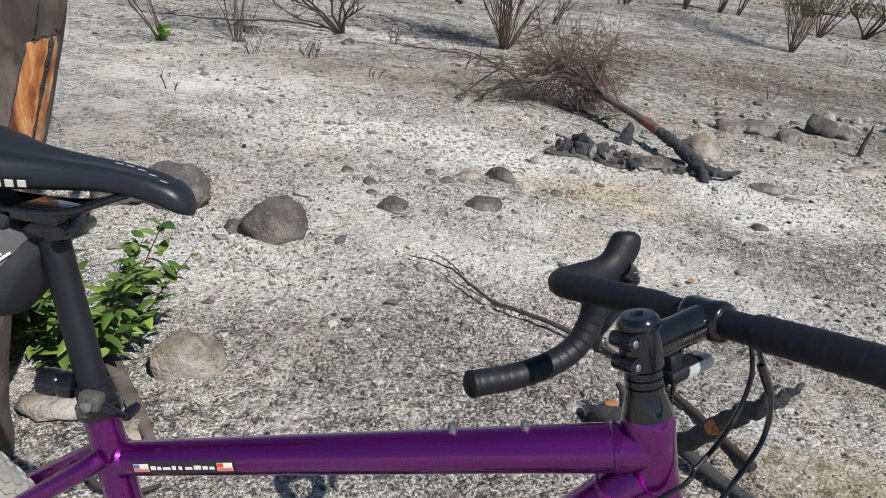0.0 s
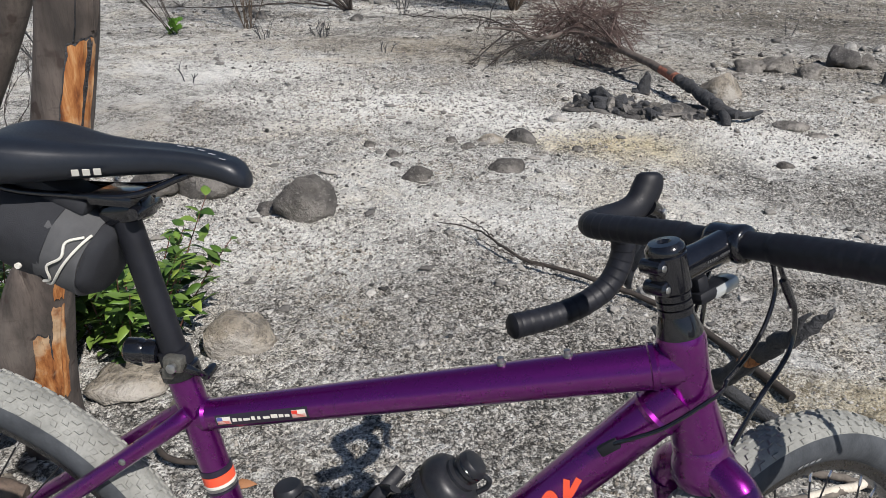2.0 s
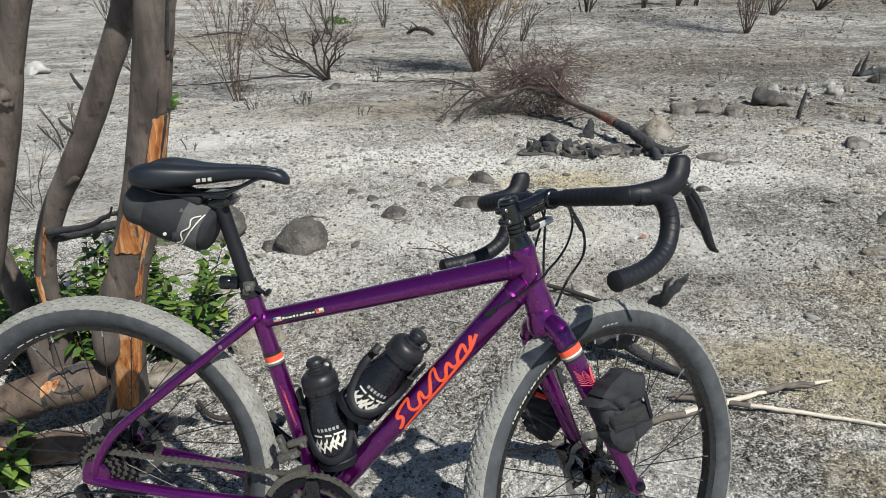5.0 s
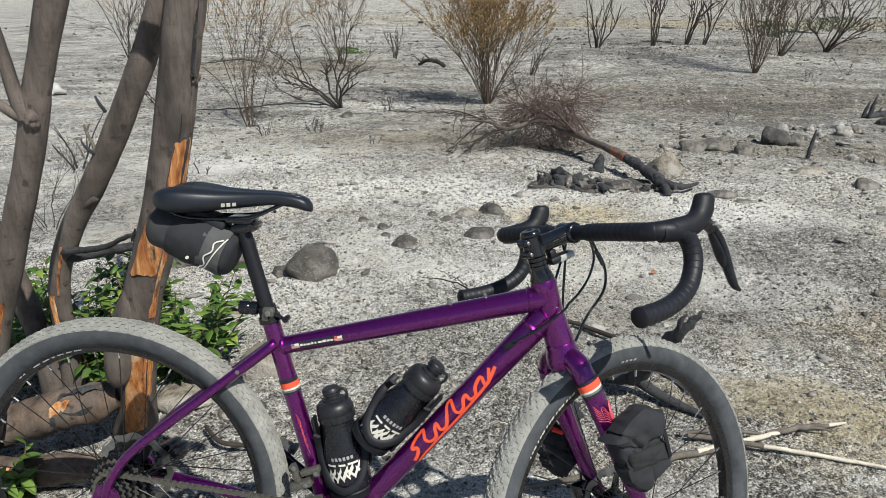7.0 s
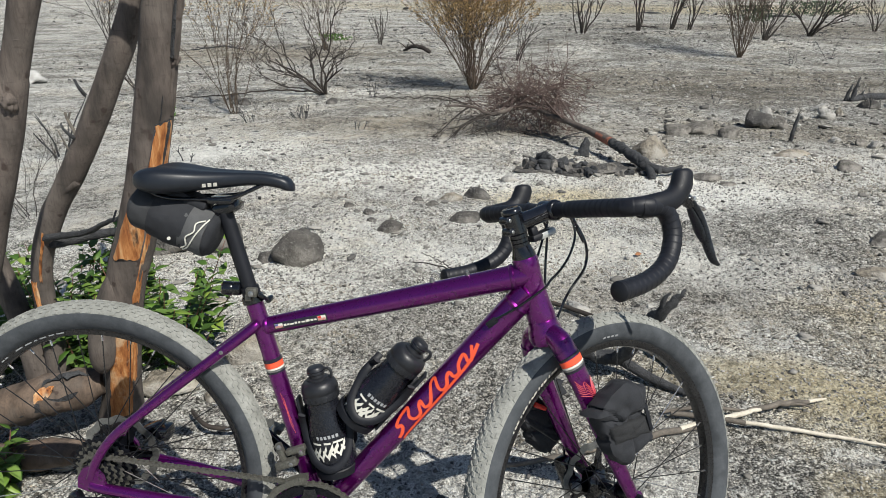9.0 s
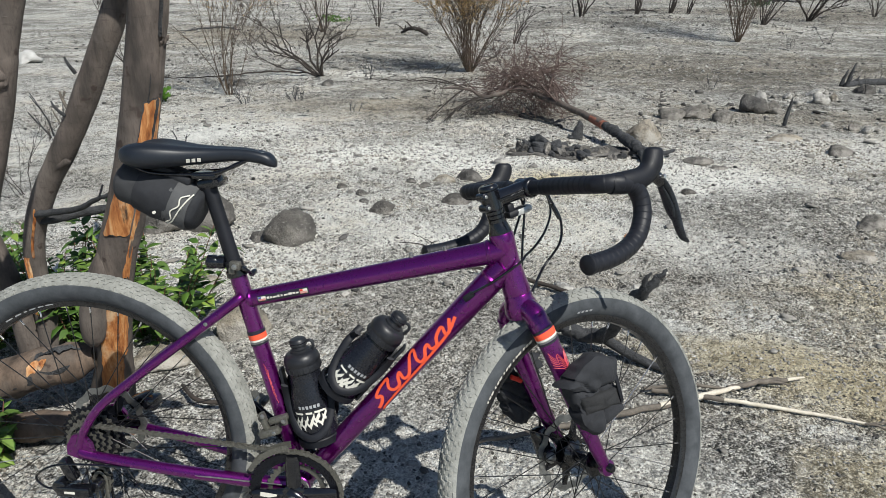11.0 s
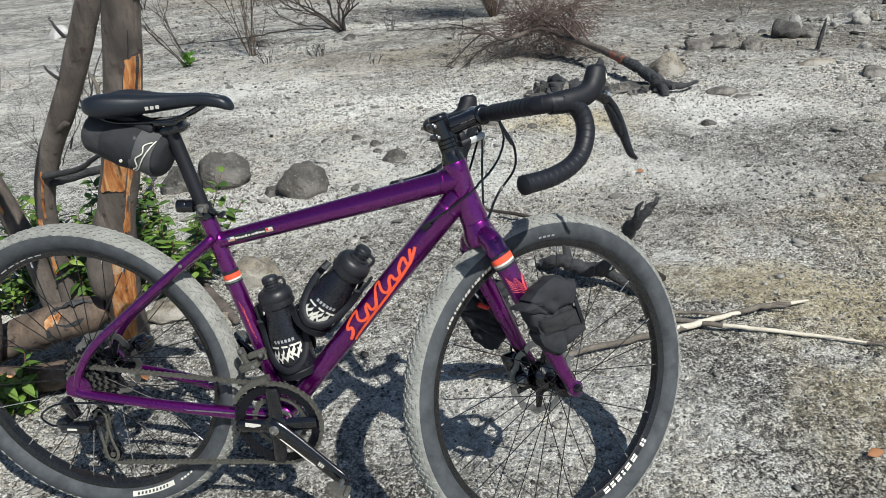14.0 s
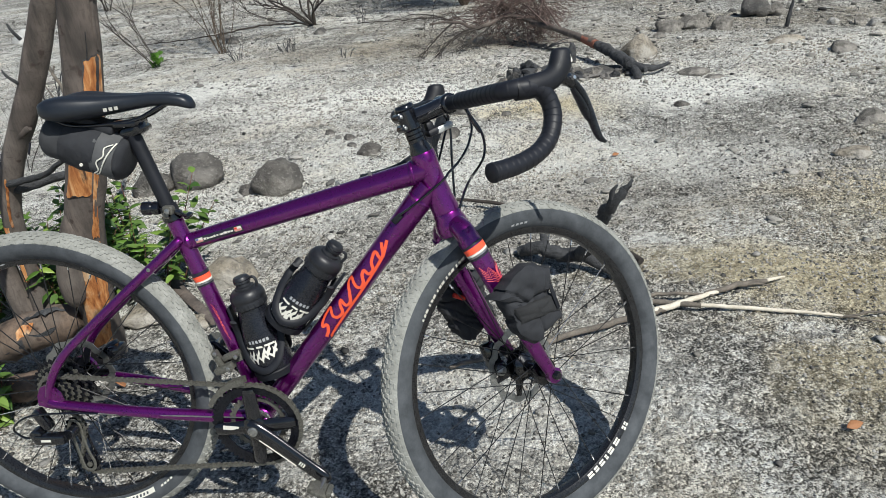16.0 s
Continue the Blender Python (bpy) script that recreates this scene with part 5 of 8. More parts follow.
# gears, chain, shifting
for k, teeth in enumerate((32, 28, 25, 22, 19, 17, 15, 13, 11)):
    part("sprocket", chainring(REAR_AXLE + (0, -0.016 - 0.0042 * k, 0), teeth, 0.0018, 0.012), M_CHAIN if k % 2 else M_RING, bike, smooth=False)
PULLEY_TOP, PULLEY_LOW = np.array([0.018, -0.042, 0.262]), np.array([0.030, -0.042, 0.172])
part("jockey_pulley", chainring(PULLEY_TOP, 11, 0.006, 0.004), M_BLACK, bike, smooth=False)
part("jockey_pulley", chainring(PULLEY_LOW, 11, 0.006, 0.004), M_BLACK, bike, smooth=False)
for y in (-0.034, -0.050):
    part("pulley_cage", join([tube(smooth_path([(0.006, y, 0.270), (0.018, y, 0.283), (0.031, y, 0.272), (0.032, y, 0.240), (0.036, y, 0.205), (0.043, y, 0.174), (0.033, y, 0.158), (0.018, y, 0.164), (0.014, y, 0.195), (0.010, y, 0.240), (0.006, y, 0.270)], 44), np.array([[0.0036, 0.0011]] * 44), 8, up=(0.3, 0, 1)), lathe([(0.006, -0.001), (0.006, 0.001)], 12, (0.018, y, 0.262), (0, 1, 0)), lathe([(0.006, -0.001), (0.006, 0.001)], 12, (0.030, y, 0.172), (0, 1, 0))]), M_CHAIN if y < -0.04 else M_BLACK, bike)
part("rear_derailleur", join([box((-0.030, -0.070, 0.300), (0.022, 0.022, 0.052), ((0.9, 0, 0.4), (0, 1, 0), (-0.4, 0, 0.9)), 0.3), box((-0.018, -0.078, 0.258), (0.072, 0.024, 0.024), ((1, 0, 0.0), (0, 1, 0), (0, 0, 1)), 0.3), lathe([(0.011, -0.012), (0.014, -0.010), (0.014, 0.010), (0.011, 0.012)], 18, (-0.048, -0.074, 0.266), (0, 1, 0)), lathe([(0.010, -0.012), (0.012, -0.010), (0.012, 0.010), (0.010, 0.012)], 18, (0.020, -0.062, 0.262), (0, 1, 0))]), M_BLACK, bike, "black rear gear changer")
part("derailleur_mark", box((-0.022, -0.0908, 0.259), (0.022, 0.001, 0.005), None, 0.1), M_CREAM, bike)
TILT = ((0.9, 0, 0.35), (0, 1, 0), (-0.35, 0, 0.9))
changer = part("front_derailleur", join([box(CRANK + (-0.050, -0.046, 0.126), (0.044, 0.020, 0.015), TILT, 0.25), box(CRANK + (-0.062, -0.042, 0.146), (0.012, 0.016, 0.038), TILT, 0.25), box(CRANK + (-0.034, -0.040, 0.152), (0.040, 0.014, 0.012), TILT, 0.25), lathe([(0.0205, -0.008), (0.0215, -0.007), (0.0215, 0.007), (0.0205, 0.008)], 24, CRANK + ST * 0.138, ST)]), M_CHAIN, bike, "dusty metal front gear changer clamped on the seat tube")
for y in (-0.052, -0.068):
    around = [radians(a) for a in range(94, 151, 7)]
    outline = [((0.112 - 0.006 * i / 8) * math.cos(a), (0.112 - 0.006 * i / 8) * math.sin(a)) for i, a in enumerate(around)] + [((0.098 - 0.002 * i / 8) * math.cos(a), (0.098 - 0.002 * i / 8) * math.sin(a)) for i, a in reversed(list(enumerate(around)))]
    part("changer_cage", prism(outline, 0.0016, CRANK + (0, y, 0), (1, 0, 0), (0, 0, 1)), M_CHAIN, changer, "dusty curved cage plate")
for x, z in ((-0.062, 0.162), (-0.040, 0.128), (-0.020, 0.154)):
    part("changer_bolt", lathe([(0.0045, 0), (0.0045, 0.004), (0.003, 0.005)], 12, CRANK + (x, -0.052, z), (0, -1, 0)), M_STEEL, changer)


def chain_run(points, name="chain"):
    """Links along a line: plates in pairs, broad and narrow by turns."""
    p = np.asarray(points, float)
    d = np.concatenate([[0], np.cumsum(np.linalg.norm(np.diff(p, axis=0), axis=1))])
    n = int(d[-1] / 0.0127)
    at = [np.array([np.interp(s, d, p[:, k]) for k in range(3)]) for s in np.linspace(0, d[-1], n + 1)]
    out = []
    for i in range(n):
        a, b = at[i], at[i + 1]
        e = unit(b - a)
        u = unit(np.cross(e, (0, 1, 0)))
        y = 0.0042 if i % 2 else 0.0027
        o = [(-0.0035, -0.0032), (0, -0.0042), (0.0040, -0.0030), (0.0087, -0.0030), (0.0127, -0.0042), (0.0162, -0.0032), (0.0162, 0.0032), (0.0127, 0.0042), (0.0087, 0.0030), (0.0040, 0.0030), (0, 0.0042), (-0.0035, 0.0032)]
        for s in (-1, 1):
            out.append(prism(o, 0.0012, a + (0, s * y, 0), e, u))
        out.append(lathe([(0.0036, -0.0052), (0.0036, 0.0052)], 7, a, (0, 1, 0)))
    return part(name, join(out), M_CHAIN, bike, "dusty bicycle chain", smooth=False)


ro = 46 * 0.0127 / (2 * math.pi)
rs = 19 * 0.0127 / (2 * math.pi)
cc, sc = np.array([CRANK[0], -0.058, CRANK[2]]), np.array([REAR_AXLE[0], -0.040, REAR_AXLE[2]])
arc = [cc + ro * np.array([math.cos(radians(a)), 0, math.sin(radians(a))]) for a in range(100, -91, -8)]
back = [sc + rs * np.array([math.cos(radians(a)), 0, math.sin(radians(a))]) for a in range(280, 95, -12)]
chain_run(back[::1] + arc + [PULLEY_LOW + (0.004, 0, -0.024), PULLEY_LOW + (-0.018, 0, -0.014), PULLEY_LOW + (-0.022, 0, 0.006), PULLEY_TOP + (0.020, 0, -0.004), PULLEY_TOP + (0.016, 0, 0.018), back[0]])

# bottle cages
for o, d, side, nm in ((np.array([0.456, 0, 0.422]), unit(np.array([-0.19, 0, 0.98])), unit(np.cross((0, 1, 0), ST)), "seat"), (np.array([0.541, 0, 0.522]), unit(np.array([0.130, 0, 0.156])), None, "down")):
    n = unit(np.cross(d, (0, 1, 0))) if nm == "seat" else -unit(np.cross(d, (0, 1, 0)))
    n = n if (nm == "seat") == (n[0] > 0) else -n
    for s in (-1, 1):
        row = []
        for u, turn in ((0.072, 56), (0.064, 64), (0.044, 72), (0.016, 66), (-0.022, 40), (-0.038, 0), (-0.026, -38), (0.005, -66), (0.040, -84), (0.066, -112)):
            t = radians(turn)
            row.append(o + d * u + 0.0450 * (np.array([0, s, 0]) * math.cos(t) - n * math.sin(t)))
        part("bottle_cage_arm", tube(smooth_path(row, 44), np.array([[0.0032, 0.0075]] * 44), 10, up=(0, 1, 0)), M_MATT, bike, "black plastic bottle cage arm")
    part("bottle_cage_cup", lathe([(0.032, 0.0), (0.0425, 0.004), (0.0435, 0.018), (0.0420, 0.020)], 24, o - d * 0.066, d), M_MATT, bike)
    part("bottle_cage_spine", box(o + d * 0.025 - n * 0.0455, (0.150, 0.022, 0.006), (d, (0, 1, 0), n), 0.3), M_MATT, bike)


def bottle(name_base, foot, d, length, label):
    """A squeeze bottle with a waist, ridged cap and pull nozzle."""
    d = unit(d)
    b = base("water_bottle", BIKE @ Matrix.Translation(Vector(foot)), label, "bottle", "bottles in the bicycle frame")
    k = length / 0.235
    prof = [(0.032, 0), (0.0385, 0.004), (0.0408, 0.012), (0.0412, 0.050), (0.0408, 0.080), (0.0390, 0.100), (0.0358, 0.122), (0.0326, 0.142), (0.0306, 0.158), (0.0302, 0.176)]
    part("bottle_body", lathe([(r, h * k) for r, h in prof], 32, (0, 0, 0), d), M_BOTTLE, b)
    cap = part("cap", lathe([(0.0325, 0.168 * k), (0.0346, 0.170 * k), (0.0350, 0.182 * k), (0.0346, 0.184 * k), (0.0346, 0.187 * k), (0.0358, 0.189 * k), (0.0352, 0.198 * k), (0.0325, 0.207 * k), (0.0270, 0.213 * k), (0.0190, 0.215 * k)], 36, (0, 0, 0), d), M_CAP, b, "ridged dark grey cap")
    e = unit(np.cross(d, (0, 1, 0)))
    for g in range(20):
        t = 2 * math.pi * g / 20
        r = np.array([0, -1, 0]) * math.cos(t) + e * math.sin(t)
        part("grip_rib", box(d * 0.1765 * k + r * 0.0350, (0.010 * k, 0.0030, 0.0016), (d, np.cross(r, d), r), 0.3), M_CAP, cap)
    nozzle = part("nozzle", lathe([(0.0200, 0.212 * k), (0.0196, 0.219 * k), (0.0150, 0.221 * k), (0.0146, 0.227 * k), (0.0172, 0.229 * k), (0.0168, 0.240 * k), (0.0140, 0.244 * k), (0.0070, 0.245 * k)], 24, (0, 0, 0), d), M_CAP, b)
    part("nozzle_slot", lathe([(0.0170, 0.2335 * k), (0.0174, 0.2340 * k), (0.0174, 0.2355 * k), (0.0170, 0.2360 * k)], 24, (0, 0, 0), d), M_BLACK, nozzle)
    part("nozzle_strap", tube(smooth_path([d * 0.211 * k - e * 0.026, d * 0.226 * k - e * 0.029, d * 0.236 * k - e * 0.025, d * 0.236 * k - e * 0.015], 14), 0.0030, 8), M_CAP, b)

    def wrap(u0, u1, a0, a1, rad=0.0416, n=5, skew=0.0):
        v = []
        for i in range(n):
            t = radians(a0 + (a1 - a0) * i / (n - 1))
            r = np.array([0, -1, 0]) * math.cos(t) + e * math.sin(t)
            z = skew * (i / (n - 1) - 0.5)
            v += [d * (u0 + z) * k + r * rad, d * (u1 + z * 0.3) * k + r * rad]
        return np.array(v), [(2 * i, 2 * i + 2, 2 * i + 3, 2 * i + 1) for i in range(n - 1)]

    def stroke(u0, a0, u1, a1, wide):
        """A slanted stroke printed round the body."""
        v = []
        for i in range(5):
            f = i / 4
            t = radians(a0 + (a1 - a0) * f)
            r = np.array([0, -1, 0]) * math.cos(t) + e * math.sin(t)
            for h in (-0.5, 0.5):
                v.append(d * (u0 + (u1 - u0) * f + h * wide) * k + r * 0.0417)
        return np.array(v), [(2 * i, 2 * i + 2, 2 * i + 3, 2 * i + 1) for i in range(4)]

    rng = random.Random(name_base)
    for i in range(6):
        part("word_bar", wrap(0.088, 0.096, -38 + 10.5 * i, -31 + 10.5 * i, n=3), M_WORDGREY, b)
    for i in range(6):
        a = -52 + 17 * i + rng.uniform(-3, 3)
        u = 0.074 - 0.002 * i
        part("pattern_stroke", stroke(u, a, u - rng.uniform(0.018, 0.030), a + rng.uniform(16, 24), rng.uniform(0.010, 0.014)), M_CREAM, b, "white jagged stroke")
        part("pattern_stroke", stroke(u - 0.027, a - 2, u - rng.uniform(0.006, 0.012), a + rng.uniform(12, 19), rng.uniform(0.008, 0.011)), M_CREAM, b, "white jagged stroke")
    for a, w in ((-50, 30), (-14, 18), (12, 26)):
        part("pattern_stroke", stroke(0.077, a, 0.078, a + w, 0.005), M_CREAM, b, "white jagged stroke")


bottle(1, np.array([0.4665, 0, 0.371]), (-0.19, 0, 0.98), 0.200, "black squeeze bottle in the seat tube cage")
bottle(2, np.array([0.498, 0, 0.470]), (0.130, 0, 0.156), 0.204, "black squeeze bottle in the down tube cage")


# saddle bag, fork bags, lights
def blob(path, radii, seg=24, up=(0, 0, 1), wrinkle=0.0, seed=0, square=1.0):
    """A soft bag: a tube with rounded-square section and creases."""
    v, f = tube(path, radii, seg, up=up)
    v = np.array(v)
    for i in range(len(v)):
        c = np.asarray(path)[min(i // seg, len(path) - 1)]
        q = Vector(v[i]) * 38 + Vector((seed * 7.3, 0, 0))
        d = v[i] - c
        v[i] = c + d * (1 + wrinkle * (noise.noise(q) + 0.6 * noise.noise(q * 2.3)))
    return v, f


bag = base("saddle_bag", BIKE @ Matrix.Translation((0.163, 0, 0.862)), "grey and black roll-top bag strapped under the saddle", "bag")
g0, g1 = np.array([-0.066, 0, 0.024]), np.array([0.086, 0, -0.036])


def bag_slice(a, b, r, name, mat, seed, n=12):
    t = np.linspace(a, b, n)[:, None]
    path = g0 * (1 - t) + g1 * t
    rr = [r * (0.90 + 0.10 * min(1.0, x * 2.2)) * (1 - 0.45 * (max(0, 0.10 - x) / 0.10) ** 2 - 0.25 * (max(0, x - 0.96) / 0.07) ** 2) for x in t[:, 0]]
    return part(name, blob(path, rr, 40, wrinkle=0.055, seed=seed), mat, bag)


bag_slice(0.0, 0.36, 0.044, "bag_end", M_BAGDARK, 1)
bag_slice(0.30, 0.72, 0.0470, "bag_strap", M_BAG, 2)
bag_slice(0.68, 0.95, 0.0460, "bag_body", M_BAGGREY, 3)
bag_slice(0.90, 1.03, 0.0440, "bag_mouth", M_BAG, 4)
gd = unit(g1 - g0)
ge = unit(np.cross(gd, (0, 1, 0)))
for row in ([(0.735, 48), (0.80, 30), (0.78, 10), (0.85, -8), (0.84, -26), (0.92, -40)], [(0.755, 52), (0.82, 34), (0.88, -4), (0.95, -46)]):
    pts = []
    for t, a in smooth_path(row, 22):
        pts.append(g0 * (1 - t) + g1 * t + 0.0482 * (np.array([0, -1, 0]) * math.cos(radians(a)) - ge * math.sin(radians(a))))
    part("logo_stroke", tube(pts, 0.0014, 6), M_CREAM, bag, "white flourish on the bag")
part("rail_strap", box((0.024, 0, 0.042), (0.120, 0.046, 0.018), (gd, (0, 1, 0), unit(np.cross(gd, (0, 1, 0)))), 0.3), M_BAG, bag, "black strap up to the saddle rails")
part("zip_pull", tube([(-0.090, -0.020, 0.010), (-0.098, -0.022, -0.012)], 0.002, 6), M_MATT, bag)
part("bag_buckle", lathe([(0.003, 0), (0.003, 0.003)], 10, (0.018, -0.044, -0.034), (0, -1, 0)), M_CREAM, bag)

def pouch_geo(outline, mid, thick, seed, crease=1.0, side=1):
    """A limp fabric pouch: a flat outline of (ahead, up) places, puffed out sideways and creased."""
    pts = []
    for a, b in zip(outline, outline[1:] + outline[:1]):
        pts += [np.array(a) * (1 - t) + np.array(b) * t for t in np.linspace(0, 1, 13)[:-1]]
    pts, k = np.array(pts), len(pts)
    c = pts.mean(0)
    rings = [(s, -(1 - 0.45 * s ** 5)) for s in (0.03, 0.12, 0.22, 0.32, 0.42, 0.52, 0.62, 0.72, 0.81, 0.89, 0.95)] + [(1.0, -0.35), (1.01, 0.0), (1.0, 0.35)]
    rings += [(s, -q) for s, q in rings[10::-1]]
    v = []
    for s, q in rings:
        for p in pts:
            w = c + (p - c) * s
            n3 = Vector((w[0] * 26 + seed, w[1] * 26, q * 0.6))
            rumple = 0.0042 * noise.noise(n3) + 0.0026 * noise.noise(n3 * 2.3)
            for m in range(5):
                t = w[0] * math.cos(m * 1.1 + seed) + w[1] * math.sin(m * 1.1 + seed) + 0.012 * noise.noise(n3 * 0.6 + Vector((m, 0, 0)))
                rumple -= 0.0040 * math.exp(-((t - 0.016 * (m - 2)) / 0.0032) ** 2)
            edge = c + (w - c) * (1 + 0.9 * rumple * crease / 0.03 * (s > 0.9))
            v.append(FW * edge[0] + AX * edge[1] + LF * side * (mid + q * thick + math.copysign(1, q) * rumple * crease * (abs(q) > 0.5)))
    f = [(a * k + b, a * k + (b + 1) % k, (a + 1) * k + (b + 1) % k, (a + 1) * k + b) for a in range(len(rings) - 1) for b in range(k)]
    return np.array(v), f + [tuple(range(k - 1, -1, -1)), tuple(range((len(rings) - 1) * k, len(rings) * k))]


for side, o in ((-1, steer(0.037, -0.094, -0.330)), (1, steer(0.006, 0.094, -0.340))):
    fb = base("fork_bag", BIKE @ Matrix.Translation(Vector(o)), "crumpled black fabric pouch strapped to the fork leg", "bag", "bags on the fork legs")
    part("pouch", pouch_geo([(-0.058, 0.042), (0.044, 0.030), (0.046, 0.0), (0.055, -0.052), (0.004, -0.060), (-0.022, -0.070), (-0.036, -0.058), (-0.050, -0.032)], 0.0, 0.024, side + 5, 1.0, side), M_BAG, fb)
    part("pouch_cover", pouch_geo([(-0.075, 0.052), (-0.027, 0.072), (0.020, 0.081), (0.064, 0.050), (0.047, 0.012), (0.004, 0.018), (-0.014, 0.012), (-0.040, 0.030)], 0.003, 0.029, side + 9, 1.3, side), M_BAG, fb, "folded-over pouch cover")
    part("mesh_pocket", pouch_geo([(-0.047, 0.020), (0.044, 0.003), (0.050, -0.036), (-0.046, -0.014)], 0.012, 0.0165, side + 2, 0.3, side), M_MESH, fb, "black mesh pocket")
    part("strap", join([box(FW * 0.020 * k + LF * side * 0.028, (0.008, 0.003, 0.052), (FW, LF, AX), 0.3) for k in (2,)]), M_MATT, fb)
part("zip_pull", tube([o + 0 * FW - np.array(o) + FW * -0.030 - LF * 0.030 + AX * 0.045, -FW * 0.012 - LF * 0.034 + AX * 0.028], 0.005, 8), M_RED, fb, "red zip pull")

lamp = base("rear_light", BIKE @ Matrix.Translation(Vector(SEAT_TOP + ST * 0.020)), "small black rear light clamped to the seat post", "light")
part("lamp_body", lathe([(0.010, 0), (0.0125, 0.002), (0.0135, 0.012), (0.0120, 0.016), (0.0135, 0.020), (0.0130, 0.034), (0.009, 0.037)], 22, (-0.016, -0.002, 0.004), (-1, -0.12, 0.05)), M_BLACK, lamp)
part("clamp_ring", lathe([(0.0142, -0.009), (0.0172, -0.008), (0.0172, 0.008), (0.0142, 0.009)], 22, (0, 0, 0), ST), M_MATT, lamp)
part("clamp_ear", join([box((0.010, -0.022, 0.004), (0.022, 0.014, 0.018), None, 0.3), box((0.004, -0.026, -0.006), (0.012, 0.006, 0.012), None, 0.3)]), M_CHAIN, lamp, "dusty grey clamp")
part("clamp_bolt", lathe([(0.0045, 0), (0.0052, 0.001), (0.0052, 0.006), (0.003, 0.007)], 14, (0.012, -0.029, 0.004), (0, -1, 0)), M_STEEL, lamp, "worn steel clamp bolt")
part("clamp_lever", tube(smooth_path([(0.022, -0.024, 0.002), (0.030, -0.018, -0.006), (0.036, -0.008, -0.014)], 8), [0.004, 0.0045, 0.0045, 0.004, 0.004, 0.0035, 0.003, 0.002], 10), M_BLACK, lamp)
light = base("front_light", BIKE @ Matrix.Translation(Vector(steer(0.046, 0.0, 0.026))), "small silver and clear light slung under the stem", "light")
part("lamp_body", box((0, 0, 0), (0.046, 0.022, 0.014), (FW, LF, AX), 0.4), M_MATT, light)
part("lens", box(FW * 0.014 - AX * 0.001, (0.040, 0.024, 0.0145), (FW, LF, AX), 0.45), M_LAMP, light, "clear lamp lens")
part("lamp_bracket", box(-FW * 0.012 + AX * 0.012, (0.016, 0.016, 0.018), (FW, LF, AX), 0.3), M_MATT, light)


# ---- burnt trees beside the bicycle ----
def trunk_geo(rows, seg=28, n=60, seed=0, knots=0.05, girth=0.82):
    """A leaning trunk from rows of (x, y, z, radius), with a lumpy skin."""
    line = smooth_path(rows, n)
    line[:, 3] *= girth
    v, f = tube(line[:, :3], line[:, 3], seg, up=(1, 0.3, 0))
    v = np.array(v)
    for i in range(len(v)):
        c = line[min(i // seg, n - 1), :3]
        q = Vector(v[i]) * 9 + Vector((seed * 11.7, 0, 0))
        q2 = Vector((v[i][0] * 30, v[i][1] * 30, v[i][2] * 9))
        v[i] = c + (v[i] - c) * (1 + knots * 1.6 * noise.noise(q) + knots * 0.7 * noise.noise(q2))
    return (v, f), line


def on_trunk(line, z, ang, lift):
    """A place on a trunk's skin at a height; ang in degrees from facing -y towards +x."""
    c = np.array([np.interp(z, line[:, 2], line[:, k]) for k in range(4)])
    return c[:3] + (c[3] + lift) * np.array([math.sin(radians(ang)), -math.cos(radians(ang)), 0])


def bark_hole(line, rows, lift=0.004, seed=0):
    """A patch of bared wood: rows of (z, ang_from, ang_to), ragged at its rim, standing a little off the trunk."""
    rows = smooth_path(rows, 24)
    v, f, k = [], [], 10
    for z, a0, a1 in rows:
        for j in range(k):
            t = j / (k - 1)
            w = 4.5 * noise.noise(Vector((z * 38, seed, 0.0 if j < k / 2 else 5.0))) * (1 if j in (0, k - 1) else 0.3)
            p = on_trunk(line, z + 0.012 * noise.noise(Vector((j * 1.3, seed, z * 20))), a0 + (a1 - a0) * t + w, lift * (0.1 if j in (0, k - 1) else 1) + 0.003 * noise.noise(Vector((j * 0.9, z * 20, seed))))
            v.append(p)
    f = [(i * k + j, i * k + j + 1, (i + 1) * k + j + 1, (i + 1) * k + j) for i in range(len(rows) - 1) for j in range(k - 1)]
    return np.array(v), f


def shell(geo, thick):
    """Gives a sheet a thickness along its normals (a rough one, for bark)."""
    v, f = np.asarray(geo[0]), geo[1]
    nrm = np.zeros_like(v)
    for q in f:
        n = np.cross(v[q[1]] - v[q[0]], v[q[2]] - v[q[0]])
        for i in q:
            nrm[i] += n
    nrm /= np.linalg.norm(nrm, axis=1)[:, None] + 1e-12
    k = len(v)
    edges = {}
    for q in f:
        for a, b in zip(q, q[1:] + q[:1]):
            edges[(a, b)] = 1
    rim = [(a, b) for a, b in edges if (b, a) not in edges]
    return np.vstack([v, v - nrm * thick]), f + [tuple(i + k for i in q[::-1]) for q in f] + [(b, a, a + k, b + k) for a, b in rim]


def limb(points, n=24, seed=0, wob=0.0):
    line = smooth_path(points, n)
    if wob:
        for i in range(n):
            line[i, :3] += wob * np.array(noise.noise_vector(Vector((i * 0.6, seed, 3.1))))
    return tube(line[:, :3], line[:, 3], 10)


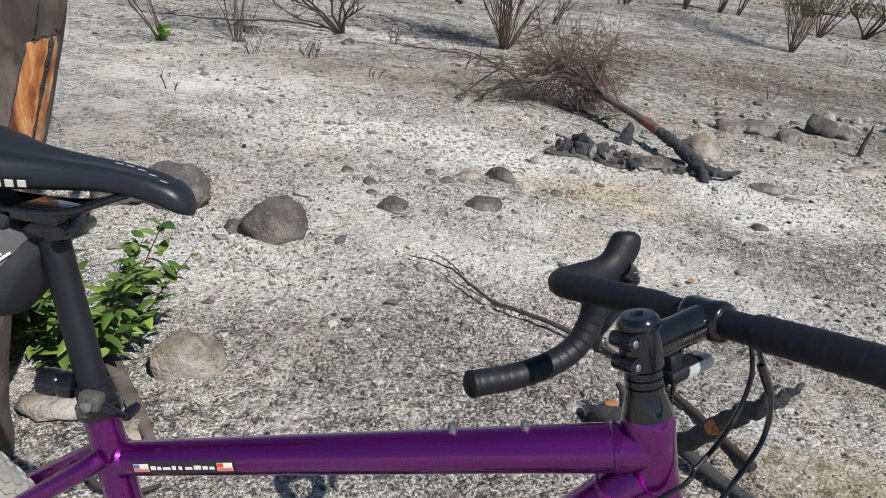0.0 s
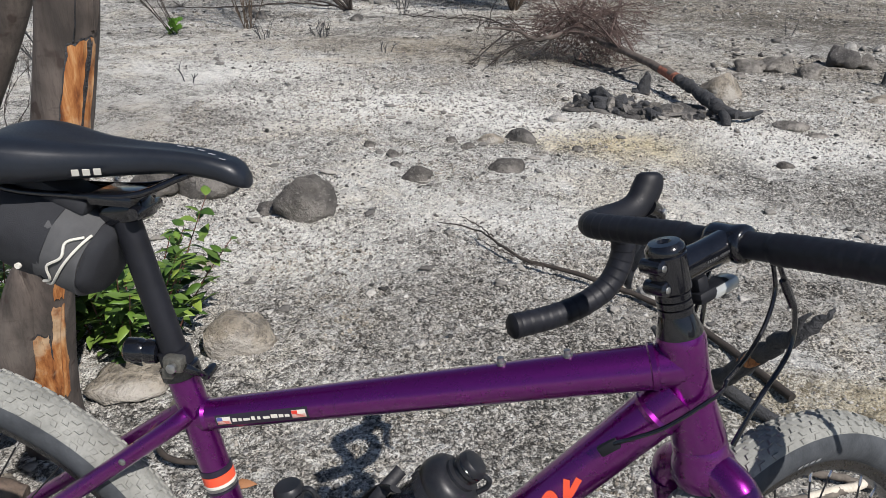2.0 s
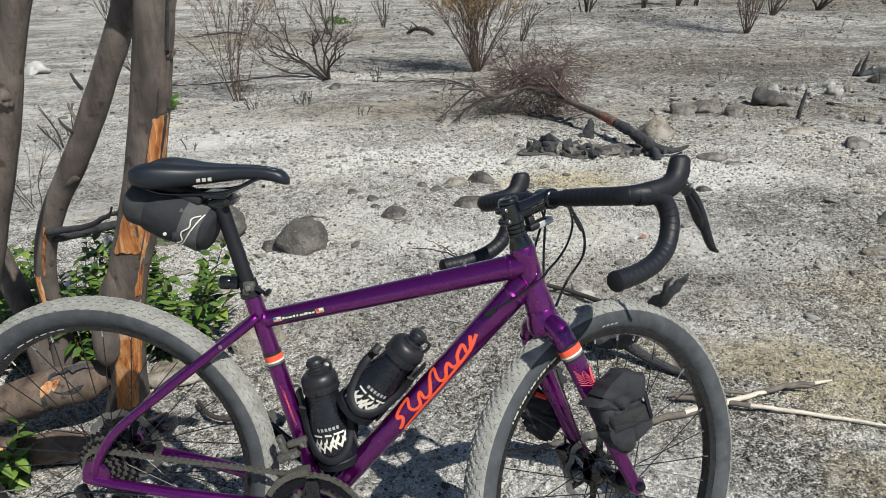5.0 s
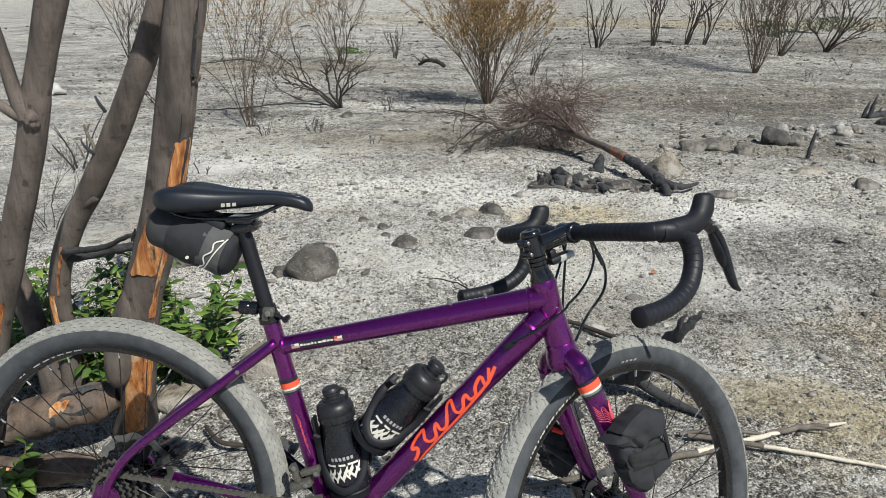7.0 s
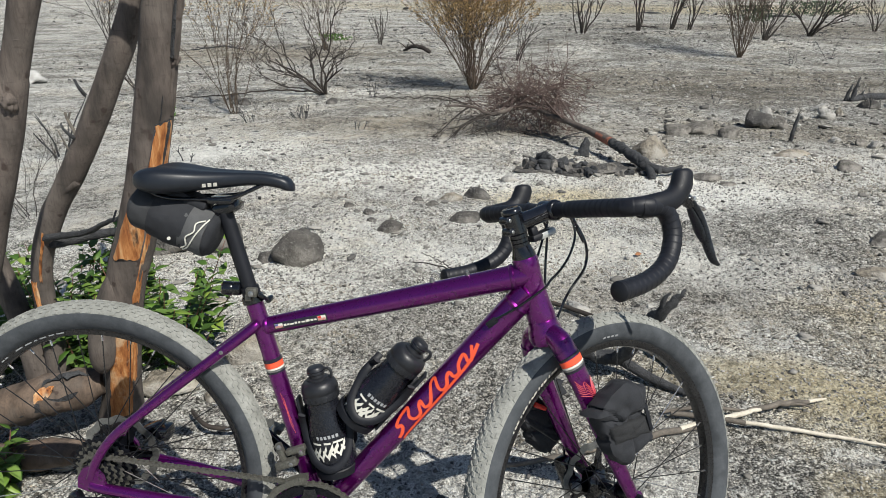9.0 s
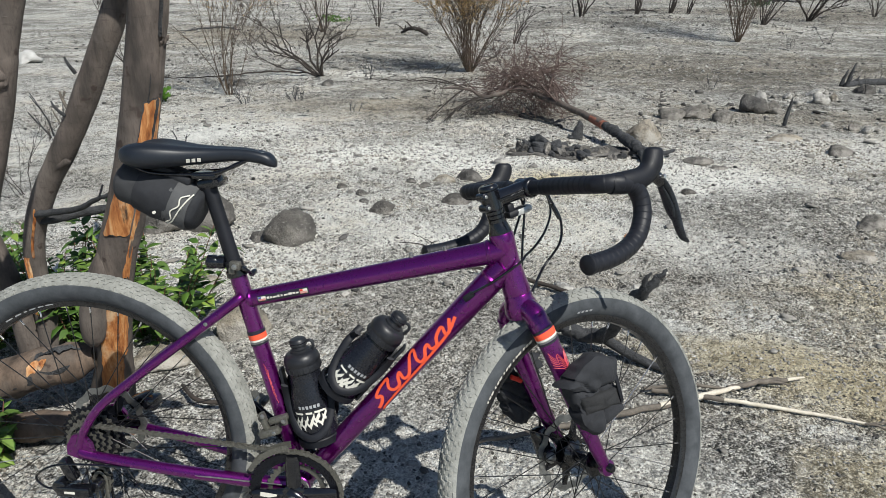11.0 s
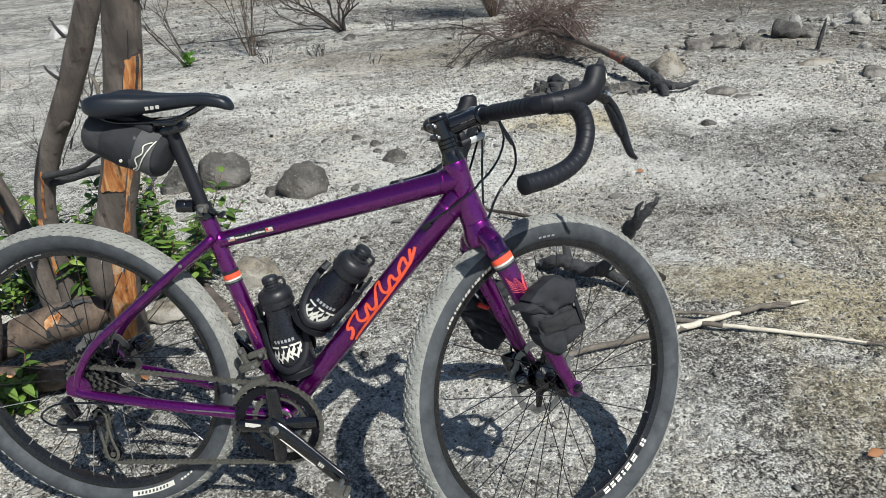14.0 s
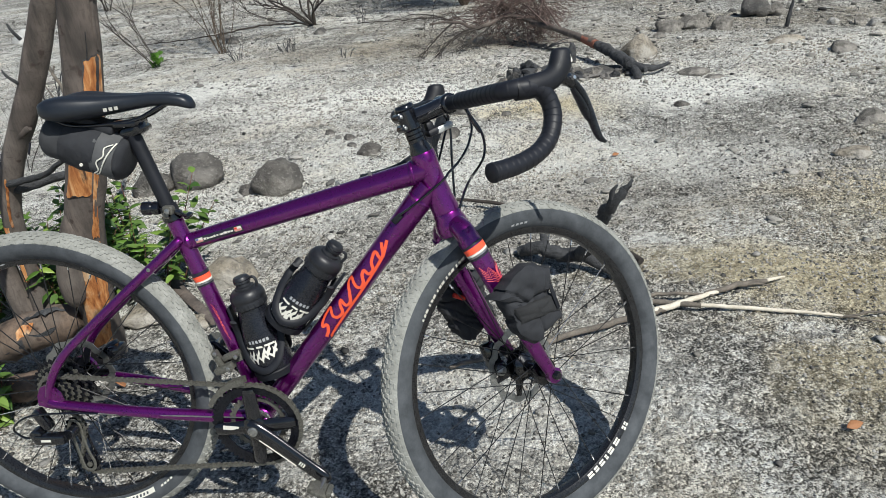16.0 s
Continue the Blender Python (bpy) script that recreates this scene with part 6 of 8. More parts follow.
def tree_main():
    geo, line = trunk_geo([(-0.375, 0.70, -0.04, 0.082), (-0.325, 0.675, 0.16, 0.066), (-0.295, 0.655, 0.33, 0.072), (-0.248, 0.645, 0.48, 0.066), (-0.165, 0.64, 0.70, 0.061), (-0.105, 0.64, 0.91, 0.059), (-0.055, 0.64, 1.12, 0.058), (-0.02, 0.64, 1.26, 0.055), (0.06, 0.66, 1.60, 0.048), (0.16, 0.70, 2.10, 0.036), (0.22, 0.74, 2.55, 0.018)], seed=1)
    t = thing("burnt_tree", geo, M_BARK, "burnt grey-brown tree trunk with bark split off", "tree", "burnt trees beside the bicycle")
    for rows, s in (([(0.575, -34, 50), (0.61, -34, 52), (0.69, -26, 46), (0.75, -10, 34)], 2), ([(0.74, 24, 92), (0.82, 27, 94), (0.88, 30, 95), (0.918, 33, 95), (0.930, 34, 95), (0.931, 35, 94)], 3), ([(0.06, -6, 62), (0.16, -8, 60), (0.28, -4, 52), (0.36, 12, 44)], 4)):
        part("bared_wood", bark_hole(line, rows, seed=s), M_WOOD, t, "orange-brown bared wood")
        rim = [(z + (0.004 if i == len(rows) - 1 else -0.003 if i == 0 else 0.0), a - 1.6, b + 1.2) for i, (z, a, b) in enumerate(rows)]
        part("charred_rim", bark_hole(line, rim, 0.0026, seed=s), M_CHAR, t, "charred edge of the split bark")
    part("dark_split", bark_hole(line, [(0.76, 64, 67), (0.84, 65, 70), (0.91, 68, 77), (0.932, 70, 80)], 0.0065, seed=12), M_CHAR, t)
    part("dark_split", bark_hole(line, [(0.93, 44, 46), (0.96, 45, 47), (0.995, 46, 47)], 0.003, seed=13), M_CHAR, t)
    part("dark_split", bark_hole(line, [(1.09, 60, 65), (1.16, 56, 62), (1.24, 54, 57), (1.32, 54, 55)], 0.0095, seed=14), M_CHAR, t)
    for rows, s in (([(0.44, 52, 74), (0.56, 50, 72), (0.68, 50, 70)], 5), ([(0.18, 40, 76), (0.30, 50, 80), (0.42, 52, 78)], 7)):
        part("wood_crack", bark_hole(line, rows, 0.003, seed=s), M_WOOD, t)
    sheet = bark_hole(line, [(1.085, 66, 86), (1.16, 58, 92), (1.26, 48, 96), (1.36, 40, 94)], 0.007, seed=6)
    part("bark_strip", shell(sheet, 0.006), M_BARK, t, "loose hanging strip of bark")
    part("bark_strip", shell(bark_hole(line, [(0.945, 78, 97), (0.99, 73, 97), (1.072, 68, 95), (1.076, 68, 95)], 0.005, seed=9), 0.006), M_BARK, t)
    tongue, _ = trunk_geo([(-0.330, 0.600, 0.235, 0.018), (-0.322, 0.597, 0.27, 0.040), (-0.305, 0.600, 0.36, 0.047), (-0.275, 0.612, 0.46, 0.040), (-0.25, 0.625, 0.54, 0.018)], 20, 24, 8)
    part("bark_strip", tongue, M_BARK, t, "thick broken tongue of bark")
    for pts in ([(0.04, 0.66, 1.47, 0.026), (-0.04, 0.61, 1.53, 0.024), (-0.12, 0.58, 1.68, 0.018), (-0.22, 0.56, 2.1, 0.007)], [(0.06, 0.64, 1.56, 0.022), (0.16, 0.46, 1.66, 0.019), (0.26, 0.36, 1.72, 0.016), (0.34, 0.40, 1.85, 0.010), (0.40, 0.45, 2.1, 0.005)], [(0.13, 0.69, 1.95, 0.02), (0.32, 0.66, 2.2, 0.013), (0.5, 0.6, 2.5, 0.005)]):
        part("limb", limb(pts, 18, 2, 0.01), M_BARK, t)


def tree_leaning():
    geo, line = trunk_geo([(-0.655, 0.86, -0.04, 0.046), (-0.645, 0.855, 0.20, 0.040), (-0.632, 0.85, 0.42, 0.038), (-0.560, 0.85, 0.60, 0.041), (-0.458, 0.85, 0.755, 0.042), (-0.388, 0.85, 0.87, 0.043), (-0.272, 0.85, 1.08, 0.043), (-0.200, 0.86, 1.24, 0.041), (-0.08, 0.88, 1.50, 0.036), (0.10, 0.95, 1.95, 0.026), (0.2, 1.0, 2.3, 0.012)], seed=3)
    t = thing("burnt_tree", geo, M_BARK, "slender burnt trunk leaning behind its neighbour", "tree", "burnt trees beside the bicycle")
    for rows, s in (([(0.20, -20, 12), (0.30, -10, 16), (0.40, -30, 6)], 3), ([(0.40, 20, 36), (0.52, 10, 26), (0.56, -2, 8)], 5)):
        part("bared_wood", bark_hole(line, rows, 0.003, seed=s), M_WOOD, t)
    part("side_limb", limb([(-0.520, 0.84, 0.645, 0.015), (-0.495, 0.83, 0.685, 0.0135), (-0.458, 0.83, 0.708, 0.0125), (-0.449, 0.83, 0.713, 0.009)], 14), M_BARK, t)
    part("side_limb", limb([(-0.600, 0.83, 0.540, 0.013), (-0.500, 0.80, 0.560, 0.010), (-0.410, 0.77, 0.585, 0.0085), (-0.330, 0.73, 0.625, 0.007), (-0.250, 0.70, 0.660, 0.005)], 24, 4, 0.004), M_CHAR, t)
    part("side_limb", limb([(-0.600, 0.84, 0.515, 0.016), (-0.530, 0.85, 0.525, 0.015), (-0.430, 0.86, 0.545, 0.014), (-0.34, 0.86, 0.560, 0.012)], 20, 3, 0.004), M_CHAR, t)
    part("twig_stub", limb([(-0.428, 0.82, 0.845, 0.0055), (-0.440, 0.80, 0.872, 0.004), (-0.447, 0.80, 0.890, 0.0022)], 8), M_CHAR, t)
    part("twig_stub", limb([(-0.370, 0.815, 0.965, 0.0055), (-0.376, 0.80, 0.990, 0.0045), (-0.384, 0.80, 1.010, 0.0028)], 8), M_CHAR, t)


def tree_left():
    geo, line = trunk_geo([(-0.735, 0.44, -0.04, 0.056), (-0.623, 0.441, 0.184, 0.0489), (-0.569, 0.441, 0.350, 0.0394), (-0.498, 0.441, 0.532, 0.0363), (-0.411, 0.441, 0.756, 0.0394), (-0.345, 0.441, 0.922, 0.0371), (-0.307, 0.441, 1.039, 0.0386), (-0.291, 0.441, 1.088, 0.0355), (-0.224, 0.441, 1.263, 0.0386), (-0.125, 0.458, 1.545, 0.0331), (0.025, 0.483, 1.960, 0.0221), (0.124, 0.499, 2.209, 0.0110)], seed=5)
    t = thing("burnt_tree", geo, M_BARK, "burnt tree trunk with a scarred knot", "tree", "burnt trees beside the bicycle")
    part("bared_wood", bark_hole(line, [(0.36, 0, 40), (0.46, 4, 44), (0.56, 20, 40)], seed=2), M_WOOD, t)
    for z, a, w in ((0.985, 20, 0.007), (0.972, 30, 0.005), (0.77, 10, 0.004), (1.14, 30, 0.005)):
        ring = smooth_path([(z + w * 0.8 * math.sin(k * 1.1 + a), a - 60 + 22 * k) for k in range(6)], 20)
        part("bark_ridge", tube([on_trunk(line, q, v, -0.004) for q, v in ring], 0.75 * w * np.sin(np.linspace(0.2, 2.9, 20)) + 0.0006, 6), M_BARK, t)
    part("knot", turned(lump(random.Random(3), 0.22, 1.1, 4), 0.017, 20, (-0.303, 0.414, 1.010)), M_BARK, t, "scarred knot")
    part("side_limb", limb([(-0.320, 0.425, 1.014, 0.0237), (-0.332, 0.416, 1.072, 0.0166), (-0.342, 0.416, 1.147, 0.0142), (-0.365, 0.416, 1.279, 0.0118), (-0.423, 0.400, 1.545, 0.0071)], 20), M_BARK, t)
    part("side_limb", limb([(-0.316, 0.425, 1.010, 0.0205), (-0.353, 0.408, 1.034, 0.0118), (-0.390, 0.400, 1.072, 0.0103), (-0.473, 0.383, 1.171, 0.0063)], 18), M_BARK, t)
    geo, line = trunk_geo([(-0.70, 0.84, -0.04, 0.05), (-0.735, 0.85, 0.25, 0.044), (-0.800, 0.86, 0.50, 0.042), (-0.90, 0.87, 0.80, 0.040), (-1.02, 0.88, 1.20, 0.03), (-1.12, 0.9, 1.6, 0.014)], seed=7)
    t = thing("burnt_tree", geo, M_BARK, "burnt trunk leaning outwards with a pale crack", "tree", "burnt trees beside the bicycle")
    part("wood_crack", bark_hole(line, [(0.42, 10, 26), (0.56, 12, 22), (0.68, 16, 24)], 0.003, seed=4), M_WOOD, t)


tree_main()
tree_leaning()
tree_left()


def fallen_log(rows, label, seed, patches=()):
    geo, line = trunk_geo(rows, 32, 80, seed, 0.20, 1.0)
    t = thing("fallen_log", geo, M_LOG, label, "log", "logs at the foot of the trees")
    order = np.argsort(line[:, 0])
    for x0, x1, a0, a1, mat in patches:
        v, f, k = [], [], 7
        for i in range(16):
            x = x0 + (x1 - x0) * i / 15
            c = np.array([np.interp(x, line[order, 0], line[order, m]) for m in range(4)])
            mid, half = (a0 + a1) / 2, (a1 - a0) / 2 * math.sin(math.pi * (i + 0.6) / 16.2) ** 0.5
            for j in range(k):
                a = radians(mid + half * (2 * j / (k - 1) - 1) + 12 * noise.noise(Vector((i * 0.7, j * 0.3, seed + x0 * 9))))
                v.append(c[:3] + (c[3] * 1.09 + 0.002) * np.array([0, -math.sin(a), math.cos(a)]))
        part("bared_wood" if mat is M_WOOD else "dark_split", (np.array(v), [(i * k + j, i * k + j + 1, (i + 1) * k + j + 1, (i + 1) * k + j) for i in range(15) for j in range(k - 1)]), mat, t)


fallen_log([(-0.36, 0.64, 0.175, 0.030), (-0.43, 0.62, 0.165, 0.055), (-0.56, 0.585, 0.125, 0.058), (-0.72, 0.54, 0.085, 0.056), (-0.92, 0.50, 0.05, 0.05)], "scorched log with cracked bark lying at a tree's foot", 2, ((-0.56, -0.46, 40, 74, M_WOOD), (-0.62, -0.40, 76, 100, M_CHAR), (-0.80, -0.60, 58, 80, M_WOOD), (-0.86, -0.66, 88, 118, M_CHAR), (-0.50, -0.38, 20, 34, M_CHAR)))
fallen_log([(-0.30, 0.50, 0.03, 0.02), (-0.38, 0.48, 0.045, 0.034), (-0.55, 0.44, 0.05, 0.042), (-0.80, 0.40, 0.05, 0.045)], "short brown log half buried in ash", 4, ((-0.74, -0.55, 35, 62, M_WOOD), (-0.60, -0.36, 66, 92, M_CHAR), (-0.48, -0.38, 30, 50, M_WOOD)))
bark = smooth_path([(-0.335, 1.13, 0.030, 0.022), (-0.23, 1.02, 0.016, 0.020), (-0.14, 0.93, 0.012, 0.019), (-0.045, 0.825, 0.012, 0.012)], 20)
thing("bark_strip", tube(bark[:, :3], np.stack([bark[:, 3] * 0.35, bark[:, 3]], 1), 12), M_BARK, "flat curl of grey bark lying on the ash", "bark")
thing("dry_stick", limb([(-0.16, 0.74, 0.02, 0.005), (-0.08, 0.66, 0.025, 0.007), (0.0, 0.66, 0.02, 0.006), (0.045, 0.70, 0.015, 0.004)], 18), M_TWIG, "curved dark stick lying in the ash", "stick")


# ---- green shoots ----
def leaf_mesh():
    rows = [(0, 0.06), (0.15, 0.62), (0.35, 1.0), (0.6, 0.82), (0.82, 0.42), (1.0, 0.02)]
    v, f = [], []
    for t, w in rows:
        droop = -0.22 * t * t
        v += [(t, -0.23 * w, droop + 0.06 * w), (t, 0, droop), (t, 0.23 * w, droop + 0.06 * w)]
    for i in range(len(rows) - 1):
        f += [(3 * i + j, 3 * i + j + 1, 3 * i + j + 4, 3 * i + j + 3) for j in (0, 1)]
    return mesh_of("leaf", shell((np.array(v), f), 0.006), M_LEAF, sharp=0)


ME_LEAF = leaf_mesh()
LEAF_V = np.array([v.co[:] for v in ME_LEAF.vertices])
LEAF_F = [tuple(p.vertices) for p in ME_LEAF.polygons]


def shoots(x, y, spread, height, stems, leaves, seed, size=0.055, more=0):
    """A clump of leafy shoots sprouting from a burnt root."""
    rng = random.Random(seed)
    z0 = ground_at(x, y)
    b = base("leafy_shoots", pose(x, y, z0), "clump of fresh green leafy shoots with reddish stems", "plant", "green shoots by the burnt trees")
    extra = []
    for s in range(stems):
        a, r = rng.uniform(0, 6.28), spread * math.sqrt(rng.random())
        foot = np.array([0.45 * r * math.cos(a), 0.45 * r * math.sin(a), 0])
        h = height * rng.uniform(0.55, 1.0)
        tip = np.array([r * math.cos(a) * 1.1, r * math.sin(a) * 0.9, h])
        line = smooth_path([foot, foot * 0.5 + tip * 0.5 + (0, 0, 0.06 * h), tip], 14)
        part("stem", tube(line, np.linspace(0.0028, 0.0012, 14), 6), M_STEM, b)
        n = leaves // stems
        for k in range(more // stems):
            t = rng.random()
            p = np.array([np.interp(t, np.linspace(0, 1, 14), line[:, m]) for m in range(3)]) + [rng.uniform(-0.03, 0.03), rng.uniform(-0.03, 0.03), rng.uniform(-0.02, 0.02)]
            m4 = np.array(pose(*p, rng.uniform(-30, 30), rng.uniform(-40, 25), rng.uniform(0, 360)) @ Matrix.Scale(size * rng.uniform(0.5, 1.1) * (1.05 - 0.35 * t), 4))
            extra.append((LEAF_V @ m4[:3, :3].T + m4[:3, 3], LEAF_F))
        for k in range(n):
            t = 0.18 + 0.82 * (k + rng.random()) / n
            p = np.array([np.interp(t, np.linspace(0, 1, 14), line[:, m]) for m in range(3)])
            o = new("leaf", ME_LEAF)
            o.parent = b
            sc = size * rng.uniform(0.6, 1.25) * (1.0 - 0.35 * t)
            o.matrix_local = pose(*p, rng.uniform(-25, 25), rng.uniform(-35, 25) - 15 * t, math.degrees(2.4 * k + a) + rng.uniform(-25, 25)) @ Matrix.Scale(sc, 4)
    if extra:
        part("foliage", join(extra), M_BUSH, b, "dense small green leaves", kind="stuff")


shoots(-0.43, 1.12, 0.30, 0.43, 24, 290, 1, 0.078, 400)
shoots(-0.82, 1.12, 0.38, 0.44, 24, 290, 2, 0.075, 460)
shoots(-0.53, 0.36, 0.13, 0.19, 9, 70, 3, 0.070, 60)
shoots(-0.62, 0.99, 0.24, 0.34, 12, 150, 4, 0.070, 260)
shoots(-0.95, 0.90, 0.22, 0.26, 10, 110, 5, 0.055, 160)


# ---- stones ----
def stone(x, y, wide, high, mat, label, seed, turn=0.0, squash=0.8, sink=0.55, rough=0.24, deep=3):
    rng = random.Random(seed)
    if y > 4.9:
        wide, high = wide * 0.6, high * 0.66
    v, f = lump(rng, rough, high / wide, deep, squash)
    v = np.asarray(v) * wide / 2
    m = np.array(pose(0, 0, 0, 0, 0, turn).to_3x3())
    v = v @ m.T
    v[:, 2] -= v[:, 2].min() * (1 - 2 * sink * 0.5)
    v[:, 2] -= sink * (0.12 if wide > 0.18 and y < 2.5 else 0.35 if y < 4.9 else 0.45) * high
    if rough > 0.2 or y > 4.9:
        for _ in range(7):
            q = unit([rng.uniform(-1, 1), rng.uniform(-1, 1), rng.uniform(0, 1)])
            cut = (v @ q).max() * (rng.uniform(0.66, 0.86) if y > 2.5 else rng.uniform(0.92, 0.99))
            over = np.maximum(v @ q - cut, 0)
            v = v - np.outer(over * 0.85, q)
    thing("rock", (v, f), mat, label, "rock", "rocks on the ash", at=pose(x, y, ground_at(x, y)), sharp=0)


GREY, PALE, SOOT, BROWN = "smooth grey rock half sunk in ash", "pale weathered rock lying on ash", "soot-blackened rock lying on ash", "tan rock with a chalky broken side"
stone(-0.185, 2.04, 0.215, 0.215, M_STONE, GREY, 11, 20, 0.9, rough=0.15, deep=4)
stone(-0.325, 2.03, 0.085, 0.07, M_STONE, GREY, 12, 0, 0.9)
stone(-0.665, 2.20, 0.27, 0.22, M_STONE, GREY, 13, -20, 0.85, rough=0.15, deep=4)
stone(-0.86, 2.12, 0.19, 0.15, M_STONE, GREY, 31, 10, 0.8)
stone(-0.115, 1.15, 0.175, 0.165, M_TAN, BROWN, 14, 30, 0.85)
stone(0.185, 2.47, 0.13, 0.10, M_STONE, GREY, 15, 0, 0.7)
stone(0.57, 2.70, 0.16, 0.10, M_STONE, GREY, 16, 10, 0.75)
stone(0.63, 3.13, 0.17, 0.10, M_DARKSTONE, SOOT, 17, -15, 0.6)
stone(1.87, 4.35, 0.33, 0.29, M_TAN, "rounded tan rock beside a charred log", 18, 15, 0.8)
stone(2.9, 4.45, 0.36, 0.06, M_TAN, BROWN, 65, 15, 0.5)
stone(2.10, 4.95, 0.2, 0.12, M_SLAB, GREY, 66, 15, 0.6)
stone(2.12, 3.68, 0.22, 0.06, M_SLAB, GREY, 67, 0, 0.6)
stone(3.15, 4.03, 0.2, 0.10, M_SLAB, GREY, 68, 0, 0.7)
stone(2.47, 2.10, 0.16, 0.06, M_TAN, BROWN, 27, 20, 0.8)
stone(2.72, 2.55, 0.20, 0.09, M_SLAB, GREY, 28, 20, 0.6)
stone(-1.10, 6.55, 0.22, 0.16, M_DARKSTONE, SOOT, 29, 0, 0.8)
stone(-2.05, 6.55, 0.26, 0.18, M_STONE, GREY, 32, 0, 0.8)
stone(-2.3, 6.9, 0.30, 0.22, M_DARKSTONE, SOOT, 34, 0, 0.8)
stone(-1.62, 4.6, 0.08, 0.05, M_WHITE, PALE, 35, 0, 0.8)
stone(0.02, 2.75, 0.065, 0.05, M_STONE, GREY, 36, 0, 0.8)
stone(-0.12, 2.85, 0.06, 0.05, M_STONE, GREY, 37, 0, 0.8)
stone(0.35, 2.98, 0.09, 0.06, M_STONE, GREY, 38, 0, 0.7)
stone(0.45, 3.08, 0.14, 0.07, M_TAN, BROWN, 39, 10, 0.7)
stone(0.26, 3.05, 0.07, 0.04, M_STONE, GREY, 40, 0, 0.7)
stone(0.06, 2.62, 0.05, 0.035, M_DARKSTONE, SOOT, 41, 0, 0.8)
stone(0.80, 3.55, 0.12, 0.07, M_WHITE, PALE, 42, 0, 0.8)
stone(0.90, 3.05, 0.07, 0.04, M_STONE, GREY, 43, 0, 0.8)
stone(0.40, 1.22, 0.045, 0.02, M_WHITE, PALE, 44, 0, 0.8)
stone(0.93, 1.25, 0.05, 0.03, M_WHITE, PALE, 45, 0, 0.8)
stone(0.60, 0.47, 0.032, 0.016, M_WHITE, PALE, 46, 0, 0.8)
stone(1.02, 0.37, 0.05, 0.035, M_WHITE, PALE, 47, 0, 0.7)
stone(-0.12, 0.86, 0.10, 0.04, M_TAN, BROWN, 48, 10, 0.8)
stone(-0.30, 0.93, 0.22, 0.06, M_TAN, BROWN, 49, 30, 0.8)
stone(-0.40, 0.52, 0.13, 0.07, M_TAN, "brown rock wedged against a log", 50, 0, 0.8)
stone(2.2, 3.55, 0.14, 0.05, M_SLAB, GREY, 51, 0, 0.7)
stone(1.90, 3.05, 0.09, 0.05, M_STONE, GREY, 52, 0, 0.8)
stone(2.30, 2.15, 0.06, 0.03, M_WHITE, PALE, 53, 0, 0.8)
stone(1.08, 1.60, 0.10, 0.05, M_WHITE, PALE, 54, 0, 0.8)
stone(-0.42, 1.55, 0.13, 0.035, M_TAN, BROWN, 55, 0, 0.8)


def field_rock(x, y, wide, high, mat, label, seed, turn=0.0, deep=0.75):
    """A rock of the plain: worn faces, broader than high, its foot sunk in ash."""
    rng = random.Random(seed)
    v, f = lump(rng, 0.36, 1.0, 3, deep)
    v = np.asarray(v)
    for _ in range(9):
        q = unit([rng.uniform(-1, 1), rng.uniform(-1, 1), rng.uniform(-0.1, 0.9)])
        v = v - np.outer(np.maximum(v @ q - (v @ q).max() * rng.uniform(0.60, 0.85), 0) * 0.95, q)
    v = v / np.abs(v).max(axis=0)
    v = v * (wide * 0.55, wide * deep * 0.55, high * 0.78)
    v = v @ np.array(pose(0, 0, 0, 0, 0, turn).to_3x3()).T
    v[:, 2] += high * 0.32
    thing("rock", (v, f), mat, label, "rock", "rocks on the ash", at=pose(x, y, ground_at(x, y)), sharp=0)


field_rock(2.26, 5.20, 0.25, 0.10, M_SLAB, GREY, 19, 10)
field_rock(2.46, 5.26, 0.30, 0.13, M_SLAB, GREY, 20, -15)
field_rock(2.63, 5.12, 0.18, 0.11, M_SLAB, GREY, 61, 25, 0.9)
field_rock(3.03, 5.58, 0.27, 0.17, M_DARKSTONE, SOOT, 21, -10)
field_rock(3.19, 5.56, 0.17, 0.12, M_SLAB, GREY, 62, 30, 0.9)
field_rock(3.22, 5.97, 0.12, 0.14, M_WHITE, PALE, 64)
field_rock(3.80, 6.08, 0.18, 0.095, M_WHITE, PALE, 22, -12)
field_rock(3.90, 6.45, 0.20, 0.07, M_WHITE, PALE, 23, 10)
field_rock(3.97, 6.16, 0.10, 0.09, M_TAN, BROWN, 24, 0, 0.9)
field_rock(3.58, 6.30, 0.10, 0.06, M_WHITE, PALE, 25, 20)
field_rock(3.57, 6.00, 0.07, 0.05, M_WHITE, PALE, 63, 0, 0.9)
field_rock(4.42, 6.56, 0.21, 0.11, M_DARKSTONE, SOOT, 71, 8)
field_rock(4.70, 6.60, 0.22, 0.08, M_WHITE, PALE, 72, -6)
field_rock(4.58, 6.32, 0.16, 0.06, M_WHITE, PALE, 73, 14)
field_rock(4.82, 6.28, 0.24, 0.08, M_SLAB, GREY, 74, 0)
field_rock(3.45, 4.97, 0.11, 0.05, M_WHITE, PALE, 69, 0)
field_rock(3.60, 4.88, 0.11, 0.06, M_SLAB, GREY, 75, 30)
field_rock(3.67, 4.78, 0.10, 0.06, M_WHITE, PALE, 76, 0, 0.9)
field_rock(-5.38, 7.92, 0.36, 0.19, M_CHALK, "smooth white boulder lying on grey ash", 33, 6, 0.8)


